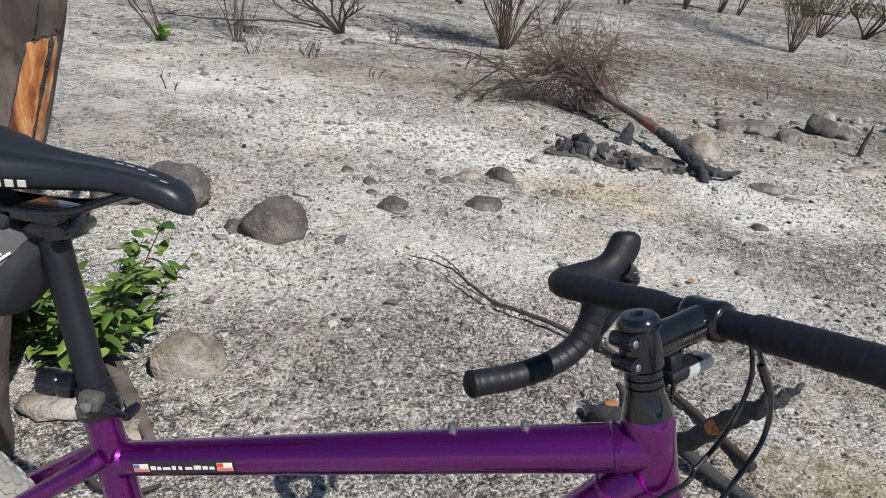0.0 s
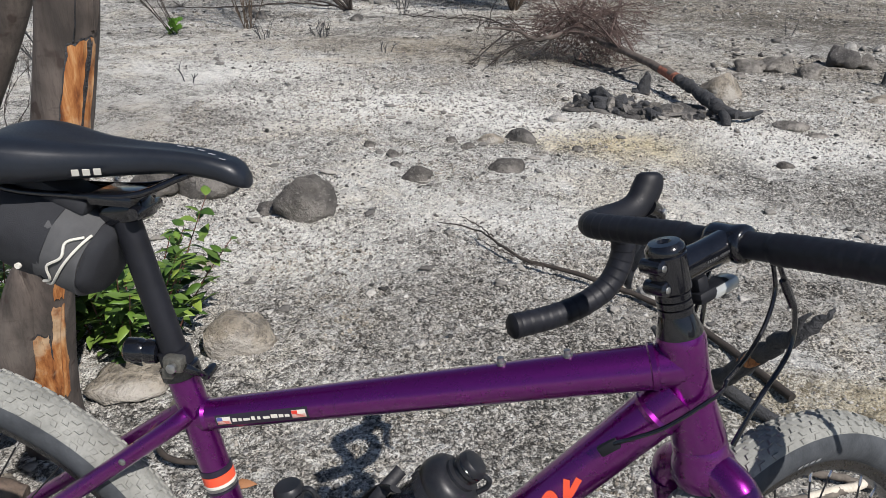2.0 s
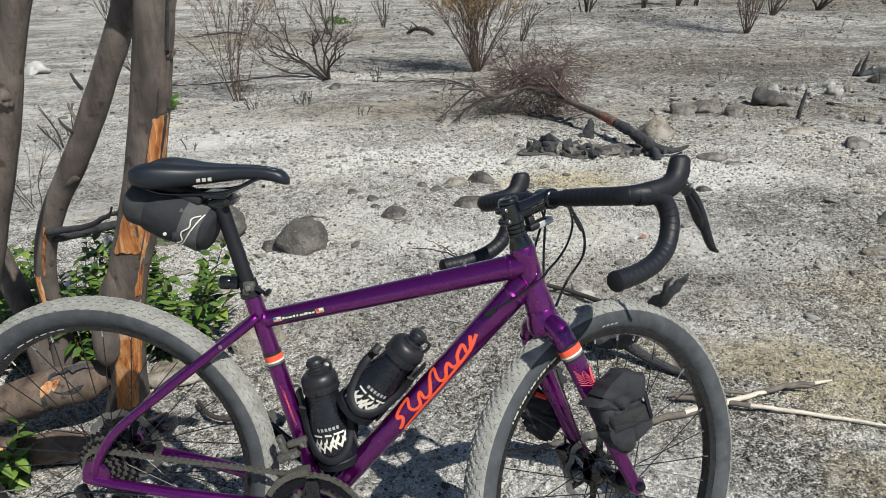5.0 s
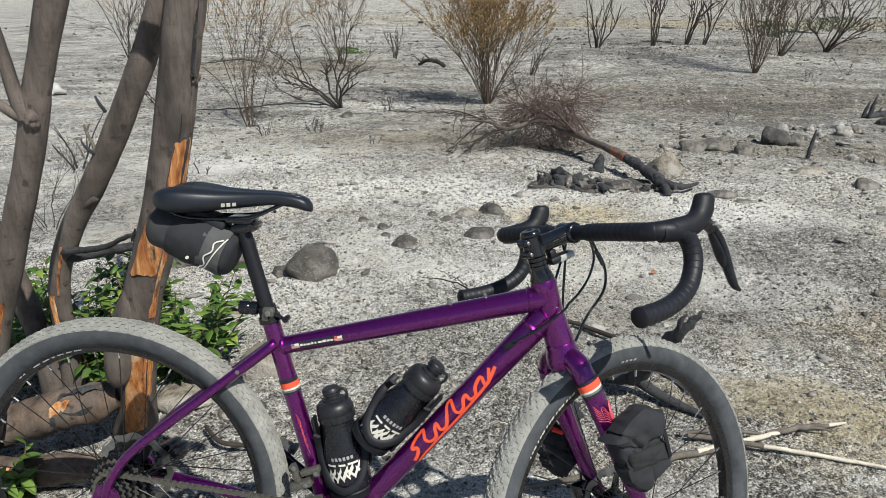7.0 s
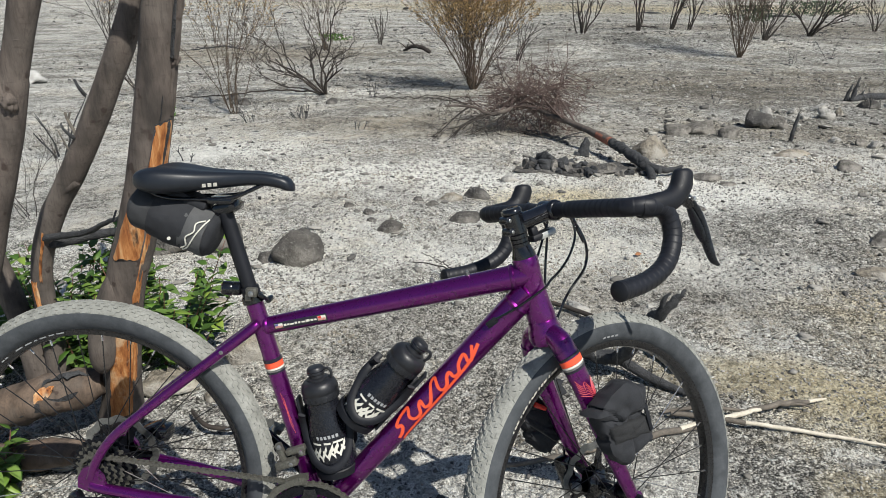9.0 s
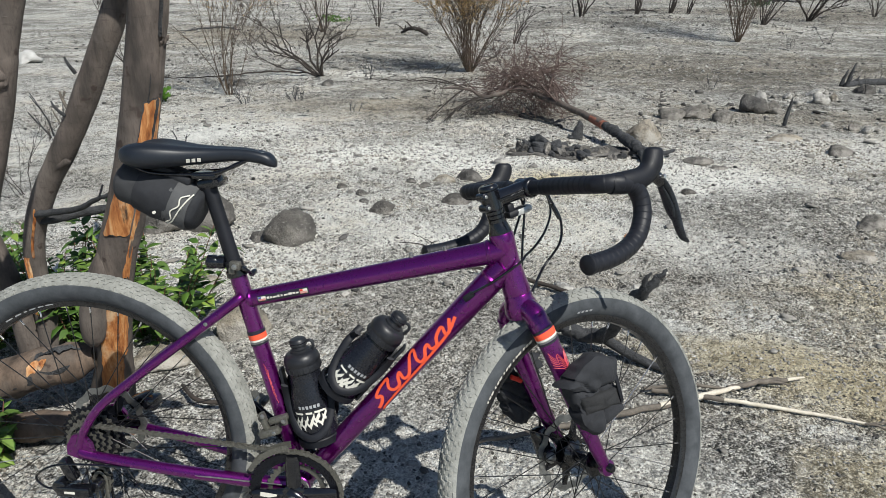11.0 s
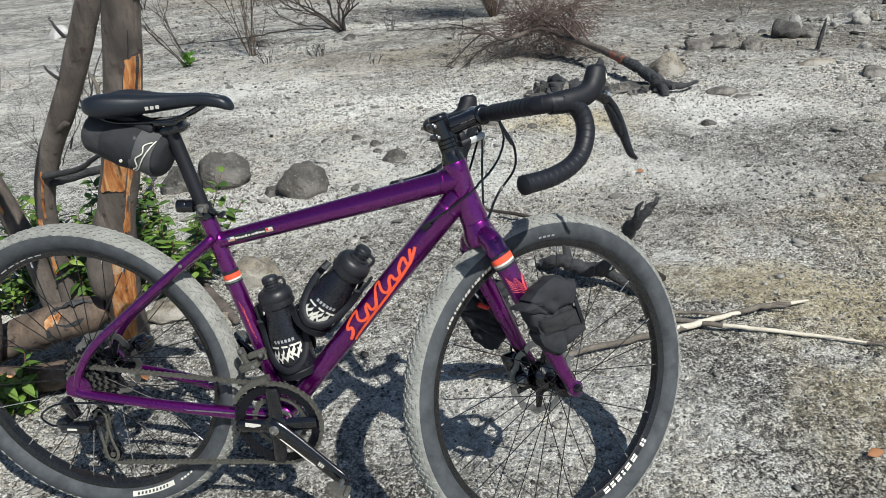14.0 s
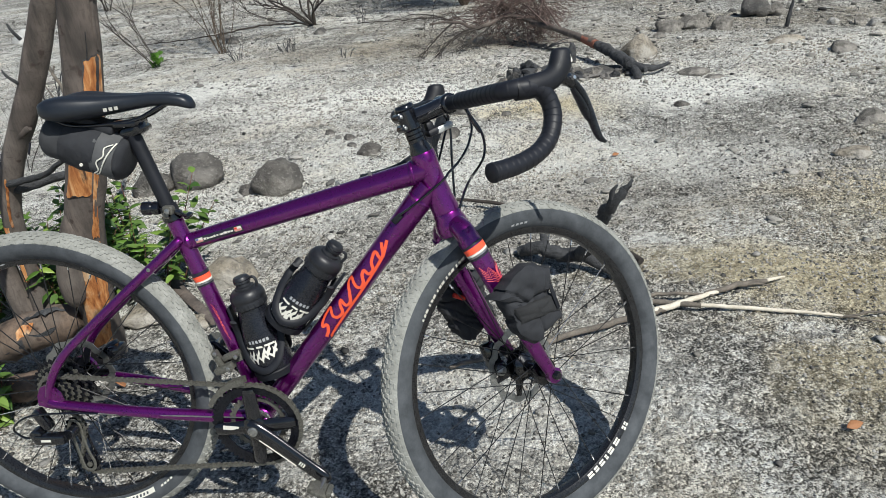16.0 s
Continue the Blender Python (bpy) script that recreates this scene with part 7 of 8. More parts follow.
# ---- charred wood on the ground ----
def log_tree():
    t = base("fallen_tree", pose(1.9, 3.9, 0), "fallen young tree with a charred trunk and scorched brown crown", "tree")
    o = np.array([1.9, 3.9, 0])

    def rel(rows):
        return [(x - o[0], y - o[1], z, r) for x, y, z, r in rows]

    part("charred_trunk", limb(rel([(1.80, 3.70, 0.05, 0.022), (1.74, 3.80, 0.06, 0.033), (1.70, 3.88, 0.08, 0.038), (1.67, 3.96, 0.09, 0.041), (1.63, 4.04, 0.10, 0.029), (1.60, 4.12, 0.115, 0.036), (1.55, 4.22, 0.13, 0.029)]), 40, 1, 0.022), M_CHAR, t, "charred black lower trunk")
    part("trunk", limb(rel([(1.56, 4.20, 0.127, 0.031), (1.49, 4.35, 0.145, 0.029), (1.33, 4.65, 0.17, 0.025), (1.15, 4.87, 0.20, 0.022), (0.93, 5.08, 0.25, 0.019), (0.72, 4.97, 0.205, 0.018), (0.62, 4.97, 0.20, 0.015), (0.47, 5.0, 0.25, 0.011), (0.26, 5.0, 0.25, 0.006)]), 46, 2, 0.010), M_BARK, t)
    part("bared_wood", limb(rel([(1.545, 4.23, 0.130, 0.034), (1.47, 4.39, 0.148, 0.031)]), 6), speckled("red_wood", (0.16, 0.05, 0.03), (0.36, 0.15, 0.10), 30.0), t)
    part("root_stub", limb(rel([(1.70, 3.86, 0.06, 0.034), (1.80, 3.74, 0.06, 0.026), (1.88, 3.74, 0.05, 0.018), (1.97, 3.80, 0.06, 0.010)]), 16, 3, 0.008), M_CHAR, t)
    part("root_stub", limb(rel([(1.75, 3.78, 0.05, 0.03), (1.755, 3.70, 0.03, 0.028), (1.755, 3.65, 0.0, 0.022)]), 10), M_CHAR, t)
    rng = random.Random(8)
    leaves, tangle = [], []
    heart, reach = np.array([1.02, 5.22, 0.22]) - o, np.array([0.40, 0.38, 0.30])

    def arc(p, d, length, r, curl):
        """A fine twig that curls as it goes, held above the ash."""
        pts, bend = [p], np.array([rng.uniform(-1, 1), rng.uniform(-1, 1), rng.uniform(-1, 0.6)]) * curl
        for _ in range(5):
            d = unit(d + bend * 0.3 + np.array([rng.uniform(-0.15, 0.15) for _ in range(3)]))
            q = pts[-1] + d * length / 5
            q[2] = max(q[2], 0.008)
            pts.append(q)
        return pts, tube(pts, np.maximum(np.linspace(r, r * 0.5, 6), 0.0011), 4, cap=False)

    def leaf(q, small):
        a = unit([rng.uniform(-1, 1), rng.uniform(-1, 1), rng.uniform(-1.2, 0.5)])
        s = unit(np.cross(a, (rng.random(), rng.random(), rng.random())))
        ln, w = rng.uniform(0.014, 0.030) * small, rng.uniform(0.003, 0.007) * small
        c = np.cross(a, s) * w
        leaves.append((np.array([q, q + a * ln * 0.5 + s * w + c, q + a * ln, q + a * ln * 0.5 - s * w + c]), [(0, 1, 2), (0, 2, 3)]))

    spine = [np.array(p) - o for p in ((1.33, 4.65, 0.17), (1.24, 4.76, 0.185), (1.15, 4.87, 0.20), (1.05, 4.97, 0.225), (0.93, 5.08, 0.25), (0.82, 5.03, 0.23), (0.72, 4.97, 0.205))]
    for k in range(18):
        twigs = []
        start = spine[k % 7]
        goal = heart + reach * np.array([rng.uniform(-1, 1), rng.uniform(-0.4, 1), rng.uniform(-0.4, 1.0)])
        line = smooth_path([start, (start + goal) / 2 + np.array([0, 0, 0.05]), goal], 7)
        twigs.append(tube(line, np.linspace(0.009, 0.003, 7), 5, cap=False))
        for _ in range(12):
            p = line[rng.randint(1, 6)]
            pts, g = arc(p, unit(goal - start + np.array([rng.uniform(-0.6, 0.6) for _ in range(3)])), rng.uniform(0.2, 0.5), 0.0030, 0.9)
            twigs.append(g)
            for _ in range(4):
                twigs.append(arc(pts[rng.randint(1, 4)], unit([rng.uniform(-1, 1), rng.uniform(-1, 1), rng.uniform(-0.6, 0.8)]), rng.uniform(0.06, 0.16), 0.002, 1.2)[1])
        for _ in range(25):
            u = np.array([rng.gauss(0, 0.46), rng.gauss(0, 0.46), rng.gauss(0, 0.46)])
            p = heart + reach * u
            p[2] = max(p[2], 0.015)
            pts, g = arc(p, unit([rng.uniform(-1, 1), rng.uniform(-1, 1), rng.uniform(-0.7, 0.7)]), rng.uniform(0.06, 0.17), 0.0022, 1.6)
            twigs.append(g)
            for _ in range(3):
                leaf(pts[rng.randint(0, 5)], 1.0)
        part("bough", twigs[0], M_REDTWIG, t)
        tangle += twigs[1:]
    part("twig_tangle", join(tangle), M_REDTWIG, t, "tangle of fine curled scorched twigs", kind="stuff")
    tangle = []
    for x, y, z, d, ln in ((0.93, 5.08, 0.25, (-0.5, 0.5, 0.35), 0.55), (0.62, 4.97, 0.20, (-0.8, -0.2, -0.15), 0.45), (0.72, 4.97, 0.20, (-0.6, -0.5, -0.2), 0.42), (0.5, 5.0, 0.24, (-0.7, 0.5, 0.1), 0.42), (0.47, 5.0, 0.25, (-0.6, -0.3, -0.25), 0.40), (0.62, 4.97, 0.2, (-0.4, 0.6, 0.1), 0.40), (0.8, 5.02, 0.22, (-0.5, -0.4, -0.3), 0.35)):
        twigs = []
        pts, g = arc(np.array([x, y, z]) - o, unit(d), ln, 0.008, 0.25)
        twigs.append(g)
        for _ in range(13):
            q, g = arc(pts[rng.randint(1, 5)], unit(np.array(d) + np.array([rng.uniform(-0.9, 0.9), rng.uniform(-0.9, 0.9), rng.uniform(-0.9, 0.4)])), rng.uniform(0.12, 0.30), 0.003, 0.7)
            twigs.append(g)
            for _ in range(3):
                twigs.append(arc(q[rng.randint(1, 4)], unit([rng.uniform(-1, 0.6), rng.uniform(-1, 1), rng.uniform(-0.8, 0.5)]), rng.uniform(0.06, 0.16), 0.0016, 0.9)[1])
        part("bough", twigs[0], M_TWIG, t, "bare burnt bough")
        tangle += twigs[1:]
    part("twig_spray", join(tangle), M_TWIG, t, "fine bare burnt twigs", kind="stuff")
    part("dry_leaves", join(leaves), M_DRYLEAF, t, "curled scorched reddish-brown leaves", smooth=False, kind="stuff")


log_tree()


def char_heap(x, y, count, reach, seed, label, burnt=0.8):
    rng = random.Random(seed)
    b = base("charcoal_heap", pose(x, y, ground_at(x, y)), label, "charcoal", "heaps of charcoal")
    for _ in range(count):
        a, r = rng.uniform(0, 6.28), reach * rng.random() ** 0.7
        px, py = x + r * math.cos(a) * 1.3, y + r * math.sin(a) * 0.6
        s = (0.010 + 0.052 * rng.random() ** 2.2) * (1.3 - 0.7 * r / reach)
        part("charcoal_lump", turned(lump(rng, 0.55, rng.uniform(0.5, 1.1), 2, rng.uniform(0.4, 1)), s, rng.uniform(0, 360), (px - x, py - y, ground_at(px, py) - ground_at(x, y) + s * 0.15), rng.uniform(-40, 40)), M_CHAR if rng.random() < burnt else rng.choice((M_DARKSTONE, M_SLAB)), b, sharp=22)


char_heap(1.07, 3.84, 44, 0.20, 4, "burnt-out stump crumbled to charcoal lumps", 0.55)
char_heap(1.45, 3.82, 46, 0.28, 5, "ash-covered charcoal crumbs beside a burnt stump", 0.2)
for hx, hy, hs in ((1.08, 3.86, 0.19), (1.42, 3.85, 0.24)):
    thing("ash_mound", turned(lump(random.Random(int(hx * 70)), 0.45, 0.12, 3, 0.6), hs, 12, (0, 0, 0.0)), M_DARKSTONE, "low mound of dark crumbled ash under charcoal", "ash", "heaps of charcoal", at=pose(hx, hy, ground_at(hx, hy)), sharp=0)
for hx, hy, hs in ((0.985, 3.86, 0.064), (1.125, 3.84, 0.072), (1.24, 3.86, 0.046), (1.06, 3.93, 0.062), (1.36, 3.90, 0.036)):
    thing("charcoal", turned(lump(random.Random(int(hx * 1000)), 0.62, 0.72, 4, 0.8), hs * 1.1, hx * 300, (0, 0, hs * 0.22)), M_CHAR, "large cracked lump of charcoal in ash", "charcoal", "heaps of charcoal", at=pose(hx, hy, ground_at(hx, hy)), sharp=22)
thing("stump", join([limb([(1.36, 4.33, -0.02, 0.05), (1.365, 4.33, 0.05, 0.040), (1.38, 4.34, 0.10, 0.028), (1.372, 4.34, 0.13, 0.012)], 14, 3, 0.01), turned(lump(random.Random(6), 0.4, 0.6, 2), 0.035, 0, (1.32, 4.31, 0.01))]), M_CHAR, "small charred stump standing in ash", "stump")
shoot = base("dead_shoot", pose(-2.32, 3.84, ground_at(-2.32, 3.84)), "grey dead forked shoot standing in ash", "shoot")
for rows in ([(0, 0, -0.02, 0.019), (-0.015, 0, 0.10, 0.016), (-0.01, 0, 0.20, 0.014), (-0.05, 0, 0.30, 0.011), (-0.06, 0, 0.36, 0.009)], [(-0.012, 0, 0.16, 0.008), (0.03, 0.01, 0.21, 0.006)], [(-0.052, 0, 0.30, 0.008), (-0.02, 0, 0.36, 0.006)], [(-0.03, 0.01, -0.02, 0.010), (-0.09, 0, 0.10, 0.007), (-0.14, 0, 0.22, 0.004)], [(-0.02, -0.02, -0.02, 0.008), (-0.07, -0.02, 0.08, 0.006), (-0.10, -0.02, 0.16, 0.003)]):
    part("shoot_stem", limb(rows, 16, 3, 0.004), M_STICK, shoot)
root = base("burnt_root", pose(-0.02, 0, 0), "twisted charred root curling up from the ground", "root")
part("root_stem", limb([(0.98, 1.22, 0.02, 0.020), (1.06, 1.18, 0.055, 0.024), (1.14, 1.14, 0.045, 0.026), (1.20, 1.10, 0.07, 0.024), (1.235, 1.02, 0.18, 0.023), (1.255, 0.96, 0.27, 0.021), (1.275, 0.91, 0.33, 0.018), (1.31, 0.90, 0.375, 0.012), (1.335, 0.90, 0.405, 0.004)], 44, 2, 0.012), M_CHAR, root)
part("root_tip", limb([(1.28, 0.91, 0.335, 0.015), (1.275, 0.905, 0.37, 0.008), (1.29, 0.90, 0.395, 0.003)], 10), M_CHAR, root)
part("root_branch", limb([(1.20, 1.12, 0.05, 0.018), (1.30, 1.05, 0.02, 0.016), (1.40, 0.98, 0.01, 0.010)], 12), M_CHAR, root)
part("root_branch", limb([(1.08, 1.18, 0.05, 0.018), (1.07, 1.22, 0.10, 0.012), (1.05, 1.24, 0.12, 0.006)], 10), M_CHAR, root)
part("bared_wood", limb([(1.225, 1.038, 0.16, 0.014), (1.236, 1.002, 0.20, 0.0185), (1.246, 0.974, 0.235, 0.013)], 8, 2, 0.004), M_WOOD, root, "orange bared wood")
twig = base("fallen_twig", pose(0.66, 1.75, 0), "long thin dry branch lying on the ash", "branch")
for rows in ([(0.34, 2.01, 0.02, 0.002), (0.48, 1.96, 0.035, 0.003), (0.55, 1.86, 0.05, 0.004), (0.66, 1.76, 0.03, 0.0055), (0.85, 1.67, 0.03, 0.0075), (1.06, 1.57, 0.02, 0.009), (1.22, 1.40, 0.02, 0.011), (1.38, 1.12, 0.015, 0.012)], [(0.56, 1.86, 0.05, 0.003), (0.50, 1.88, 0.09, 0.002), (0.42, 1.92, 0.10, 0.0012)], [(0.66, 1.76, 0.03, 0.003), (0.58, 1.74, 0.07, 0.002), (0.50, 1.78, 0.09, 0.0012)], [(0.75, 1.72, 0.03, 0.003), (0.68, 1.64, 0.06, 0.0015)]):
    part("twig", limb([(a - 0.66, b - 1.75, ground_at(a, b) + c, r) for a, b, c, r in rows], 40, 5, 0.006), M_TWIG, twig)
stick = base("split_stick", pose(1.3, 0.76, 0), "dry stick split to pale wood lying on the ground", "stick", "sticks beside the front wheel")
part("stick", limb([(-0.54, -0.21, 0.008, 0.006), (-0.20, -0.08, 0.016, 0.009), (0.05, 0.02, 0.018, 0.010), (0.14, 0.066, 0.018, 0.009)], 30, 3, 0.008), M_STICK, stick)
part("split_end", limb([(0.01, 0.004, 0.022, 0.0085), (0.12, 0.052, 0.022, 0.0100), (0.20, 0.092, 0.022, 0.0085), (0.28, 0.130, 0.020, 0.0060)], 18, 5, 0.003), M_PALEWOOD, stick)
part("stick_tip", join([limb([(0.24, 0.125, 0.022, 0.007), (0.33, 0.15, 0.026, 0.009), (0.42, 0.178, 0.024, 0.008), (0.47, 0.192, 0.022, 0.004)], 14, 4, 0.008), limb([(0.36, 0.165, 0.02, 0.006), (0.41, 0.15, 0.03, 0.004), (0.445, 0.16, 0.02, 0.002)], 8, 5, 0.004)]), M_STICK, stick)
part("splinter", limb([(0.44, 0.183, 0.024, 0.006), (0.47, 0.193, 0.024, 0.0055), (0.50, 0.203, 0.024, 0.003)], 8), M_PALEWOOD, stick)
stick = base("split_stick", pose(1.3, 0.845, 0), "bleached peeled stick with grey bark at one end", "stick", "sticks beside the front wheel")
part("bark", limb([(0.0, 0.0, 0.02, 0.007), (0.10, -0.010, 0.022, 0.009), (0.21, -0.031, 0.021, 0.0078)], 14, 6, 0.005), M_STICK, stick)
part("peeled_wood", limb([(0.18, -0.026, 0.021, 0.0060), (0.28, -0.043, 0.020, 0.0066), (0.44, -0.073, 0.018, 0.0058), (0.60, -0.110, 0.015, 0.0035)], 24, 6, 0.0022), M_PALEWOOD, stick)
part("twig_end", join([limb([(0.59, -0.108, 0.016, 0.004), (0.64, -0.135, 0.02, 0.003), (0.70, -0.150, 0.012, 0.0015)], 8, 7, 0.006), limb([(0.60, -0.110, 0.016, 0.003), (0.66, -0.110, 0.022, 0.003), (0.72, -0.095, 0.02, 0.0015)], 8, 8, 0.006)]), M_STICK, stick)
thing("dry_stick", limb([(1.28, 0.86, 0.015, 0.006), (1.42, 0.875, 0.03, 0.006), (1.56, 0.87, 0.02, 0.004)], 16, 2, 0.004), M_STICK, "thin brown stick lying on the ground", "stick", "sticks beside the front wheel")
for x, y, a, s in ((1.715, 0.262, 20, 0.050), (0.98, 1.62, 60, 0.05), (1.02, 1.30, -20, 0.06), (1.42, 2.25, 40, 0.05), (0.09, 0.62, 10, 0.05), (-0.20, 0.50, 140, 0.06)):
    o = new("fallen_leaf", ME_LEAF.copy())
    o.data.materials.clear()
    o.data.materials.append(M_BROWNLEAF)
    o.matrix_world = pose(x, y, ground_at(x, y) + 0.012, 25, -8, a) @ Matrix.Scale(s, 4)
    tagged(o, "curled orange-brown dead leaf on the ground", "leaf", "dead leaves on the ground")


# ---- burnt shrubs ----
def shrub(x, y, height, stems, spread, seed, label, leaves=0, leaf_mat=None, thick=0.010, lean=(0, 0), fork=3, mat=None, low=0.55, name="burnt_shrub", crook=0.24):
    """Stems fanning up from one root, forking into finer twigs; leaves cling to the upper twigs."""
    rng = random.Random(seed)
    b = base(name, pose(x, y, ground_at(x, y) - 0.01), label, "shrub", "burnt shrubs on the plain")
    foliage = []

    def grow(p, d, length, r, level, geo):
        n = 5
        pts = [p]
        for i in range(n):
            d = unit(d + np.array([rng.uniform(-crook, crook), rng.uniform(-crook, crook), rng.uniform(-0.33, 0.5) * crook]))
            pts.append(pts[-1] + d * length / n)
        geo.append(tube(pts, np.maximum(np.linspace(r, r * 0.5, n + 1), y * 0.00022), 5, cap=False))
        if level < fork:
            for _ in range(rng.choice((2, 2, 3))):
                k = rng.randint(2, n)
                grow(pts[k], unit(d + np.array([rng.uniform(-0.6, 0.6), rng.uniform(-0.6, 0.6), rng.uniform(-0.1, 0.4)])), length * rng.uniform(0.45, 0.75), r * 0.6, level + 1, geo)
        if leaves and level >= 1:
            for _ in range(leaves):
                q = pts[rng.randint(1, n)] + np.array([rng.uniform(-0.02, 0.02) for _ in range(3)])
                if q[2] < height * low * rng.uniform(0.75, 1.25):
                    continue
                a = unit([rng.uniform(-1, 1), rng.uniform(-1, 1), rng.uniform(-0.4, 1)])
                s = unit(np.cross(a, (rng.random(), rng.random(), rng.random()))) * rng.uniform(0.003, 0.006)
                L = rng.uniform(0.018, 0.036)
                foliage.append((np.array([q, q + a * L * 0.5 + s, q + a * L, q + a * L * 0.5 - s]), [(0, 1, 2), (0, 2, 3)]))

    for s in range(stems):
        geo = []
        a = 2 * math.pi * s / stems + rng.uniform(-0.4, 0.4)
        t = spread * rng.uniform(0.3, 1.0)
        grow(np.array([0.03 * math.cos(a), 0.03 * math.sin(a), 0]), unit([math.cos(a) * t + lean[0], math.sin(a) * t + lean[1], 1]), height * rng.uniform(0.55, 0.85), thick * 0.6 * rng.uniform(0.6, 1.1), 0, geo)
        part("stem", join(geo), mat or M_TWIG, b)
    if foliage:
        part("dry_leaves", join(foliage), leaf_mat, b, smooth=False, kind="stuff")
    return b


BARE, GOLDEN = "bare burnt shrub with thin black branches", "tall scorched shrub with golden-brown dead leaves"
shrub(0.37, 7.66, 1.40, 58, 0.44, 1, GOLDEN, 24, M_GOLD, 0.009, fork=3, low=0.50, mat=M_TANTWIG)
shrub(-1.95, 5.95, 1.62, 18, 0.34, 2, "thin burnt shrub with yellowing twigs", 13, M_GOLD, 0.007, fork=3, low=0.60, mat=M_TANTWIG)
shrub(-1.33, 7.20, 0.90, 9, 1.0, 3, BARE, 0, None, 0.024, (-0.85, -0.1), 4, crook=0.55)
shrub(-2.40, 5.45, 0.85, 5, 0.25, 4, "burnt shrub resprouting green at its foot", 0, None, 0.011, (-0.45, 0), 2)
shrub(4.54, 11.40, 1.85, 46, 0.30, 5, "pale twiggy burnt shrub", 2, M_DRYLEAF, 0.008, fork=3, low=0.9, mat=M_TANTWIG)
shrub(5.50, 13.20, 1.35, 10, 0.5, 6, BARE, 0, None, 0.022, (0.25, 0), 3)
shrub(7.05, 15.2, 1.45, 9, 1.1, 7, BARE, 0, None, 0.035, (0.35, 0), 3, crook=0.45)
shrub(4.23, 15.3, 1.35, 6, 0.4, 8, BARE, 0, None, 0.028, (0.2, 0), 2)
shrub(4.62, 15.4, 1.45, 5, 0.45, 9, BARE, 0, None, 0.026, (0.25, 0), 2)
shrub(3.38, 14.4, 1.45, 6, 0.22, 10, BARE, 0, None, 0.030, (0, 0), 2)
shrub(2.24, 14.0, 1.10, 7, 0.22, 11, BARE, 0, None, 0.030, (0.1, 0), 1)
shrub(2.10, 14.1, 1.75, 1, 0.05, 12, BARE, 0, None, 0.030, (-0.08, 0), 2)
shrub(0.93, 10.8, 0.60, 7, 0.3, 13, BARE, 0, None, 0.016, (0.25, 0), 1)
shrub(-1.77, 13.6, 0.75, 6, 0.3, 14, BARE, 0, None, 0.018, (0, 0), 1)
shrub(-5.6, 10.5, 1.5, 10, 0.5, 15, BARE, 2, M_GOLD, 0.014, fork=3, low=0.7)
shrub(-2.6, 12.5, 1.4, 12, 0.5, 17, "tall scorched shrub with golden-brown dead leaves", 5, M_GOLD, 0.012, fork=3, low=0.6, mat=M_TANTWIG)
shrub(9.4, 17.5, 0.8, 8, 0.5, 18, BARE, 0, None, 0.02, (0, 0), 2)
shrub(-3.2, 3.4, 0.55, 7, 0.9, 19, "low tangle of bare burnt twigs", 0, None, 0.006, (0.1, -0.2), 3)
shrub(-1.9, 2.6, 0.45, 6, 0.9, 20, "low tangle of bare burnt twigs", 0, None, 0.005, (-0.2, 0.1), 3)
for i, (x, y, h, n) in enumerate(((-0.71, 6.90, 0.20, 5), (-1.16, 5.66, 0.17, 6), (-1.24, 5.72, 0.14, 4), (-1.63, 5.48, 0.17, 7), (-0.50, 5.10, 0.10, 4), (-2.55, 3.95, 0.40, 3), (4.42, 6.55, 0.2, 3), (3.00, 6.9, 0.15, 3), (5.9, 11.3, 0.3, 2), (5.1, 10.6, 0.2, 3), (4.6, 5.35, 0.22, 2), (-1.55, 3.9, 0.12, 2))):
    shrub(x, y, h, n, 0.5, 30 + i, "burnt tuft of short black stubs", 0, None, 0.008 if h < 0.3 else 0.014, (0, 0), 1, M_CHAR, name="burnt_tuft")
tagged(thing("burnt_stake", limb([(3.10, 4.97, -0.02, 0.017), (3.11, 4.97, 0.09, 0.015), (3.125, 4.97, 0.18, 0.012), (3.13, 4.97, 0.235, 0.004)], 14, 2, 0.006), M_CHAR, "short charred stake standing in the ground", "stake"))
for k, (x, y, s) in enumerate(((-2.37, 5.40, 0.045), (-2.9, 14.6, 0.28), (10.7, 25.6, 0.9), (12.5, 27.6, 1.0), (7.9, 21.5, 0.5))):
    rng = random.Random(60 + k)
    blades = []
    for _ in range(70 if s < 0.2 else 160 if s < 0.4 else 420):
        p = np.array([rng.gauss(0, s * 0.5), rng.gauss(0, s * 0.5), rng.random() * (0.12 if s < 0.4 else 0.45)])
        a, q = unit([rng.uniform(-1, 1), rng.uniform(-1, 1), 0.7]), rng.uniform(0.012, 0.022)
        c = unit(np.cross(a, (rng.random(), 1, rng.random()))) * q
        L = rng.uniform(0.03, 0.07) * (1 if s < 0.4 else 1.6)
        blades.append((np.array([p, p + a * L * 0.5 + c, p + a * L, p + a * L * 0.5 - c]), [(0, 1, 2), (0, 2, 3)]))
    thing("green_sprout", join(blades), M_FARLEAF if s < 0.4 else M_FARBUSH, "small bright green sprout in the ash" if s < 0.4 else "low green bush growing back on burnt ground", "plant", kind="stuff", smooth=False, at=pose(x, y, ground_at(x, y)))


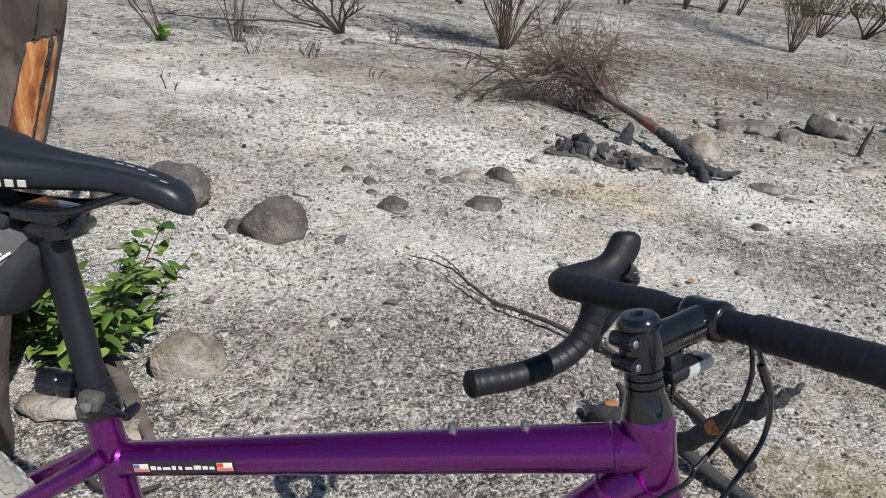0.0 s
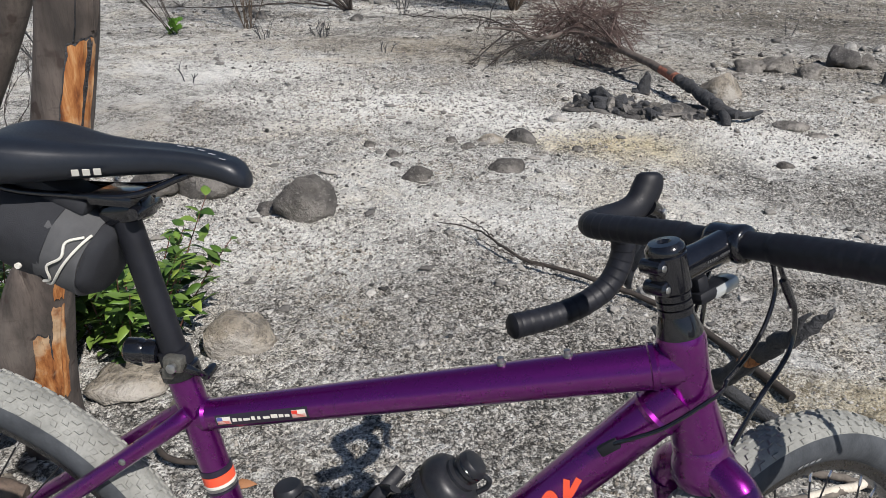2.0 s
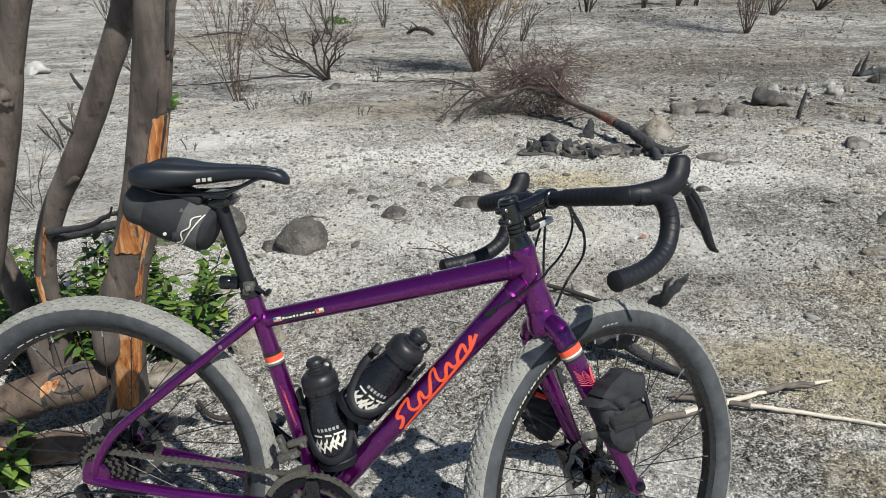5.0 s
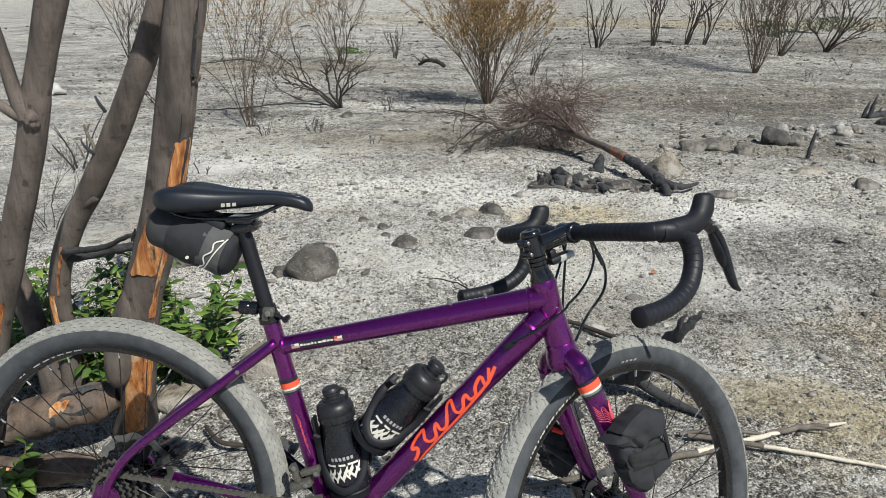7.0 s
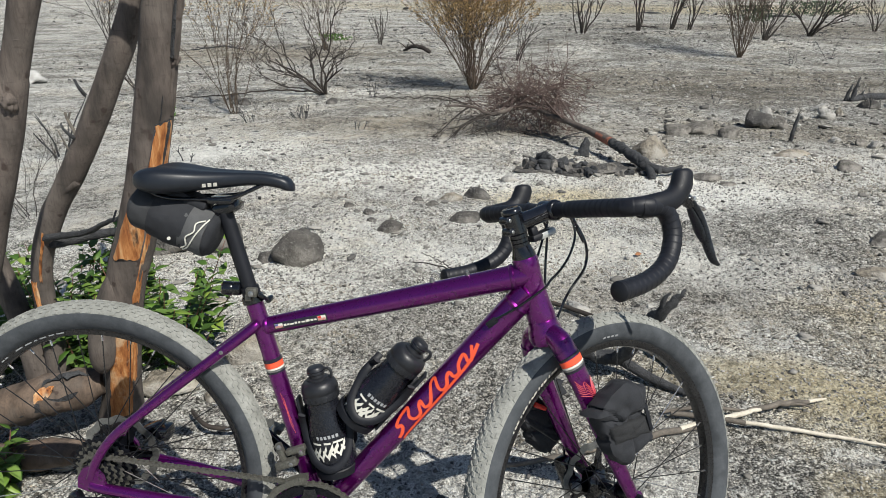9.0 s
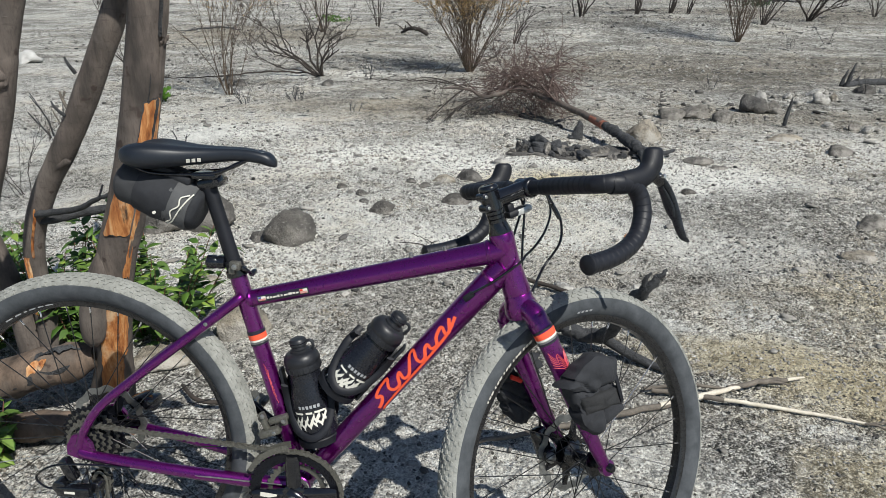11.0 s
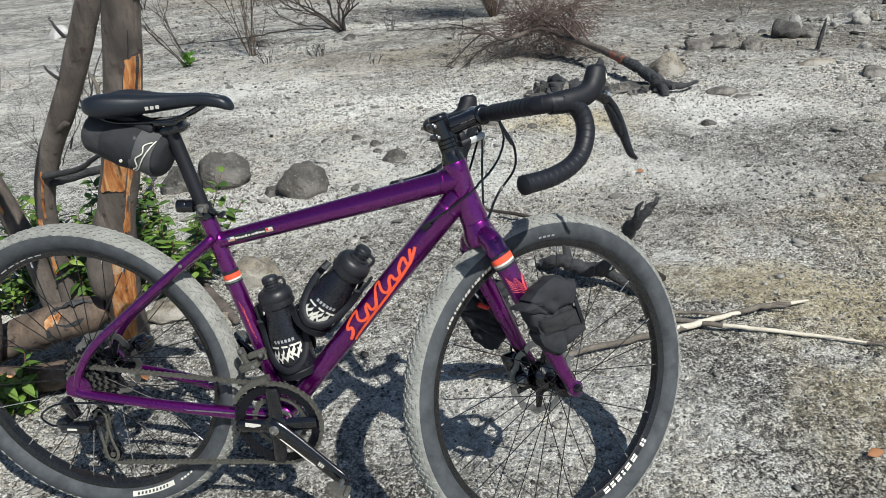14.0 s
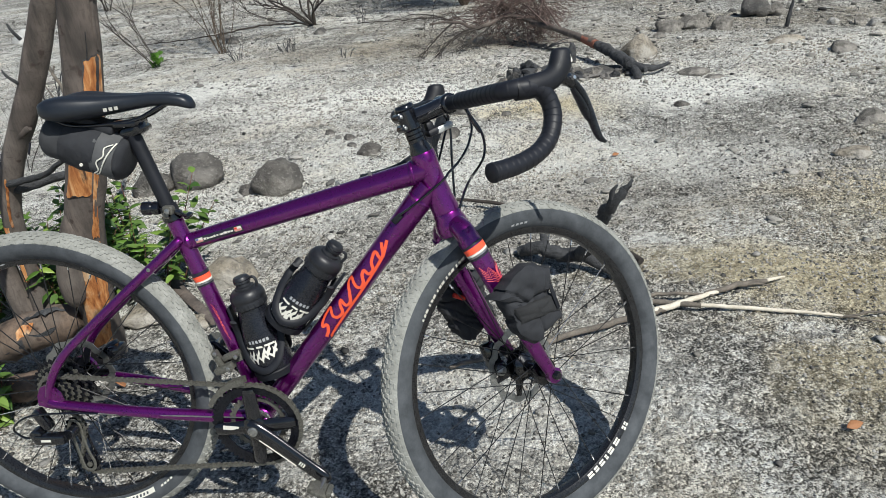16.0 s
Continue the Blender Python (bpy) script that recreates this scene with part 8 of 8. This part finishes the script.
def ground_branch(rows, label, seed, mat=None, twigs=5):
    """A burnt branch lying on the ground, with a few side twigs."""
    rng = random.Random(seed)
    pts = [(x, y, ground_at(x, y) + z, r) for x, y, z, r in rows]
    b = base("burnt_branch", pose(pts[0][0], pts[0][1], 0), label, "branch", "burnt branches on the ground")
    o = np.array([pts[0][0], pts[0][1], 0, 0])
    part("branch", limb(np.array(pts) - o, 30, seed, 0.02), mat or M_TWIG, b)
    for _ in range(twigs):
        i = rng.randrange(len(pts) - 1)
        p = (np.array(pts[i]) + np.array(pts[i + 1])) / 2 - o
        q = p + np.array([rng.uniform(-0.3, 0.3), rng.uniform(-0.25, 0.25), rng.uniform(0.0, 0.15), 0])
        part("twig", limb([(*p[:3], p[3] * 0.5), (*((p + q) / 2)[:3] + np.array([0, 0, 0.02]), p[3] * 0.35), (*q[:3], p[3] * 0.12)], 8), mat or M_TWIG, b)


ground_branch([(-1.10, 12.2, 0.02, 0.02), (-0.95, 12.0, 0.10, 0.03), (-0.75, 11.9, 0.10, 0.035), (-0.58, 11.8, 0.02, 0.035)], "arched burnt branch lying on the ash", 3)
ground_branch([(-3.3, 6.75, 0.03, 0.004), (-2.6, 6.7, 0.06, 0.006), (-1.9, 7.1, 0.07, 0.009), (-1.5, 7.25, 0.03, 0.010)], "thin burnt branch lying on the ash", 4)
ground_branch([(-0.75, 6.85, 0.01, 0.004), (-0.3, 6.75, 0.02, 0.006), (0.1, 6.8, 0.01, 0.004)], "thin burnt twig lying on the ash", 5)
ground_branch([(0.95, 5.1, 0.02, 0.006), (1.15, 4.85, 0.03, 0.012), (1.28, 4.65, 0.02, 0.010)], "burnt stick lying by the fallen tree", 6, M_CHAR)
ground_branch([(3.4, 17.0, 0.0, 0.012), (3.9, 17.3, 0.03, 0.02), (4.3, 17.2, 0.0, 0.012)], "burnt branch lying on far ground", 7, None, 2)
ground_branch([(5.9, 29.5, 0.0, 0.03), (6.3, 29.0, 0.03, 0.05), (6.7, 29.3, 0.0, 0.03)], "charred log lying far off", 8, M_CHAR, 3)
ground_branch([(8.7, 24.0, 0.0, 0.02), (9.4, 24.6, 0.05, 0.035), (10.0, 24.1, 0.0, 0.02)], "charred log lying far off", 9, M_CHAR, 6)
ground_branch([(10.8, 33.0, 0.0, 0.03), (11.5, 33.6, 0.04, 0.05), (12.1, 33.1, 0.0, 0.03)], "charred log lying far off", 10, M_CHAR, 6)
ground_branch([(-5.2, 12.2, 0.0, 0.010), (-4.6, 12.6, 0.04, 0.016), (-4.1, 12.4, 0.0, 0.008)], "charred branch heap lying on far ground", 11, M_CHAR, 9)


log = base("charred_log", pose(4.6, 7.15, 0), "charred log with a splintered end lying in dark ash", "log")
part("trunk", limb([(-0.22, -0.15, 0.03, 0.03), (0.1, 0.02, 0.035, 0.045), (0.5, 0.10, 0.03, 0.045), (0.9, 0.2, 0.03, 0.04)], 24, 4, 0.02), M_CHAR, log)
for a, b, h in ((-0.22, -0.14, 0.20), (-0.14, -0.10, 0.26), (-0.18, -0.18, 0.14), (-0.05, -0.05, 0.12)):
    part("splinter", limb([(a, b, 0.03, 0.022), (a + 0.02, b, h * 0.6, 0.016), (a + 0.05, b + 0.01, h, 0.004)], 10, 5, 0.008), M_CHAR, log)


def litter():
    """Small charred sticks and flakes strewn over the plain."""
    rng = random.Random(77)
    out = []
    for count, x0, x1, y0, y1, l0, l1, r in ((260, -1.0, 2.6, 0.3, 4.5, 0.010, 0.05, 0.0014), (420, -4.0, 6.0, 4.5, 10.0, 0.03, 0.16, 0.003), (420, -8.0, 13.0, 10.0, 24.0, 0.05, 0.28, 0.006), (160, -14.0, 26.0, 24.0, 55.0, 0.1, 0.6, 0.012)):
        for _ in range(count):
            x, y, a = rng.uniform(x0, x1), rng.uniform(y0, y1), rng.uniform(0, 3.14)
            ln = l0 * (l1 / l0) ** rng.random()
            z = ground_at(x, y) + r * 0.8
            d = np.array([math.cos(a), math.sin(a), rng.uniform(-0.02, 0.12)]) * ln / 2
            c = np.array([x, y, z + max(0, d[2])])
            bend = np.array([-d[1], d[0], 0.1 * ln]) * rng.uniform(-0.3, 0.3)
            out.append(tube([c - d, c + bend, c + d], [r * 0.7, r * rng.uniform(0.8, 1.6), r * 0.4], 4))
    thing("charred_litter", join(out), M_CHAR, "small charred sticks strewn over the ash", "litter", kind="stuff")


litter()
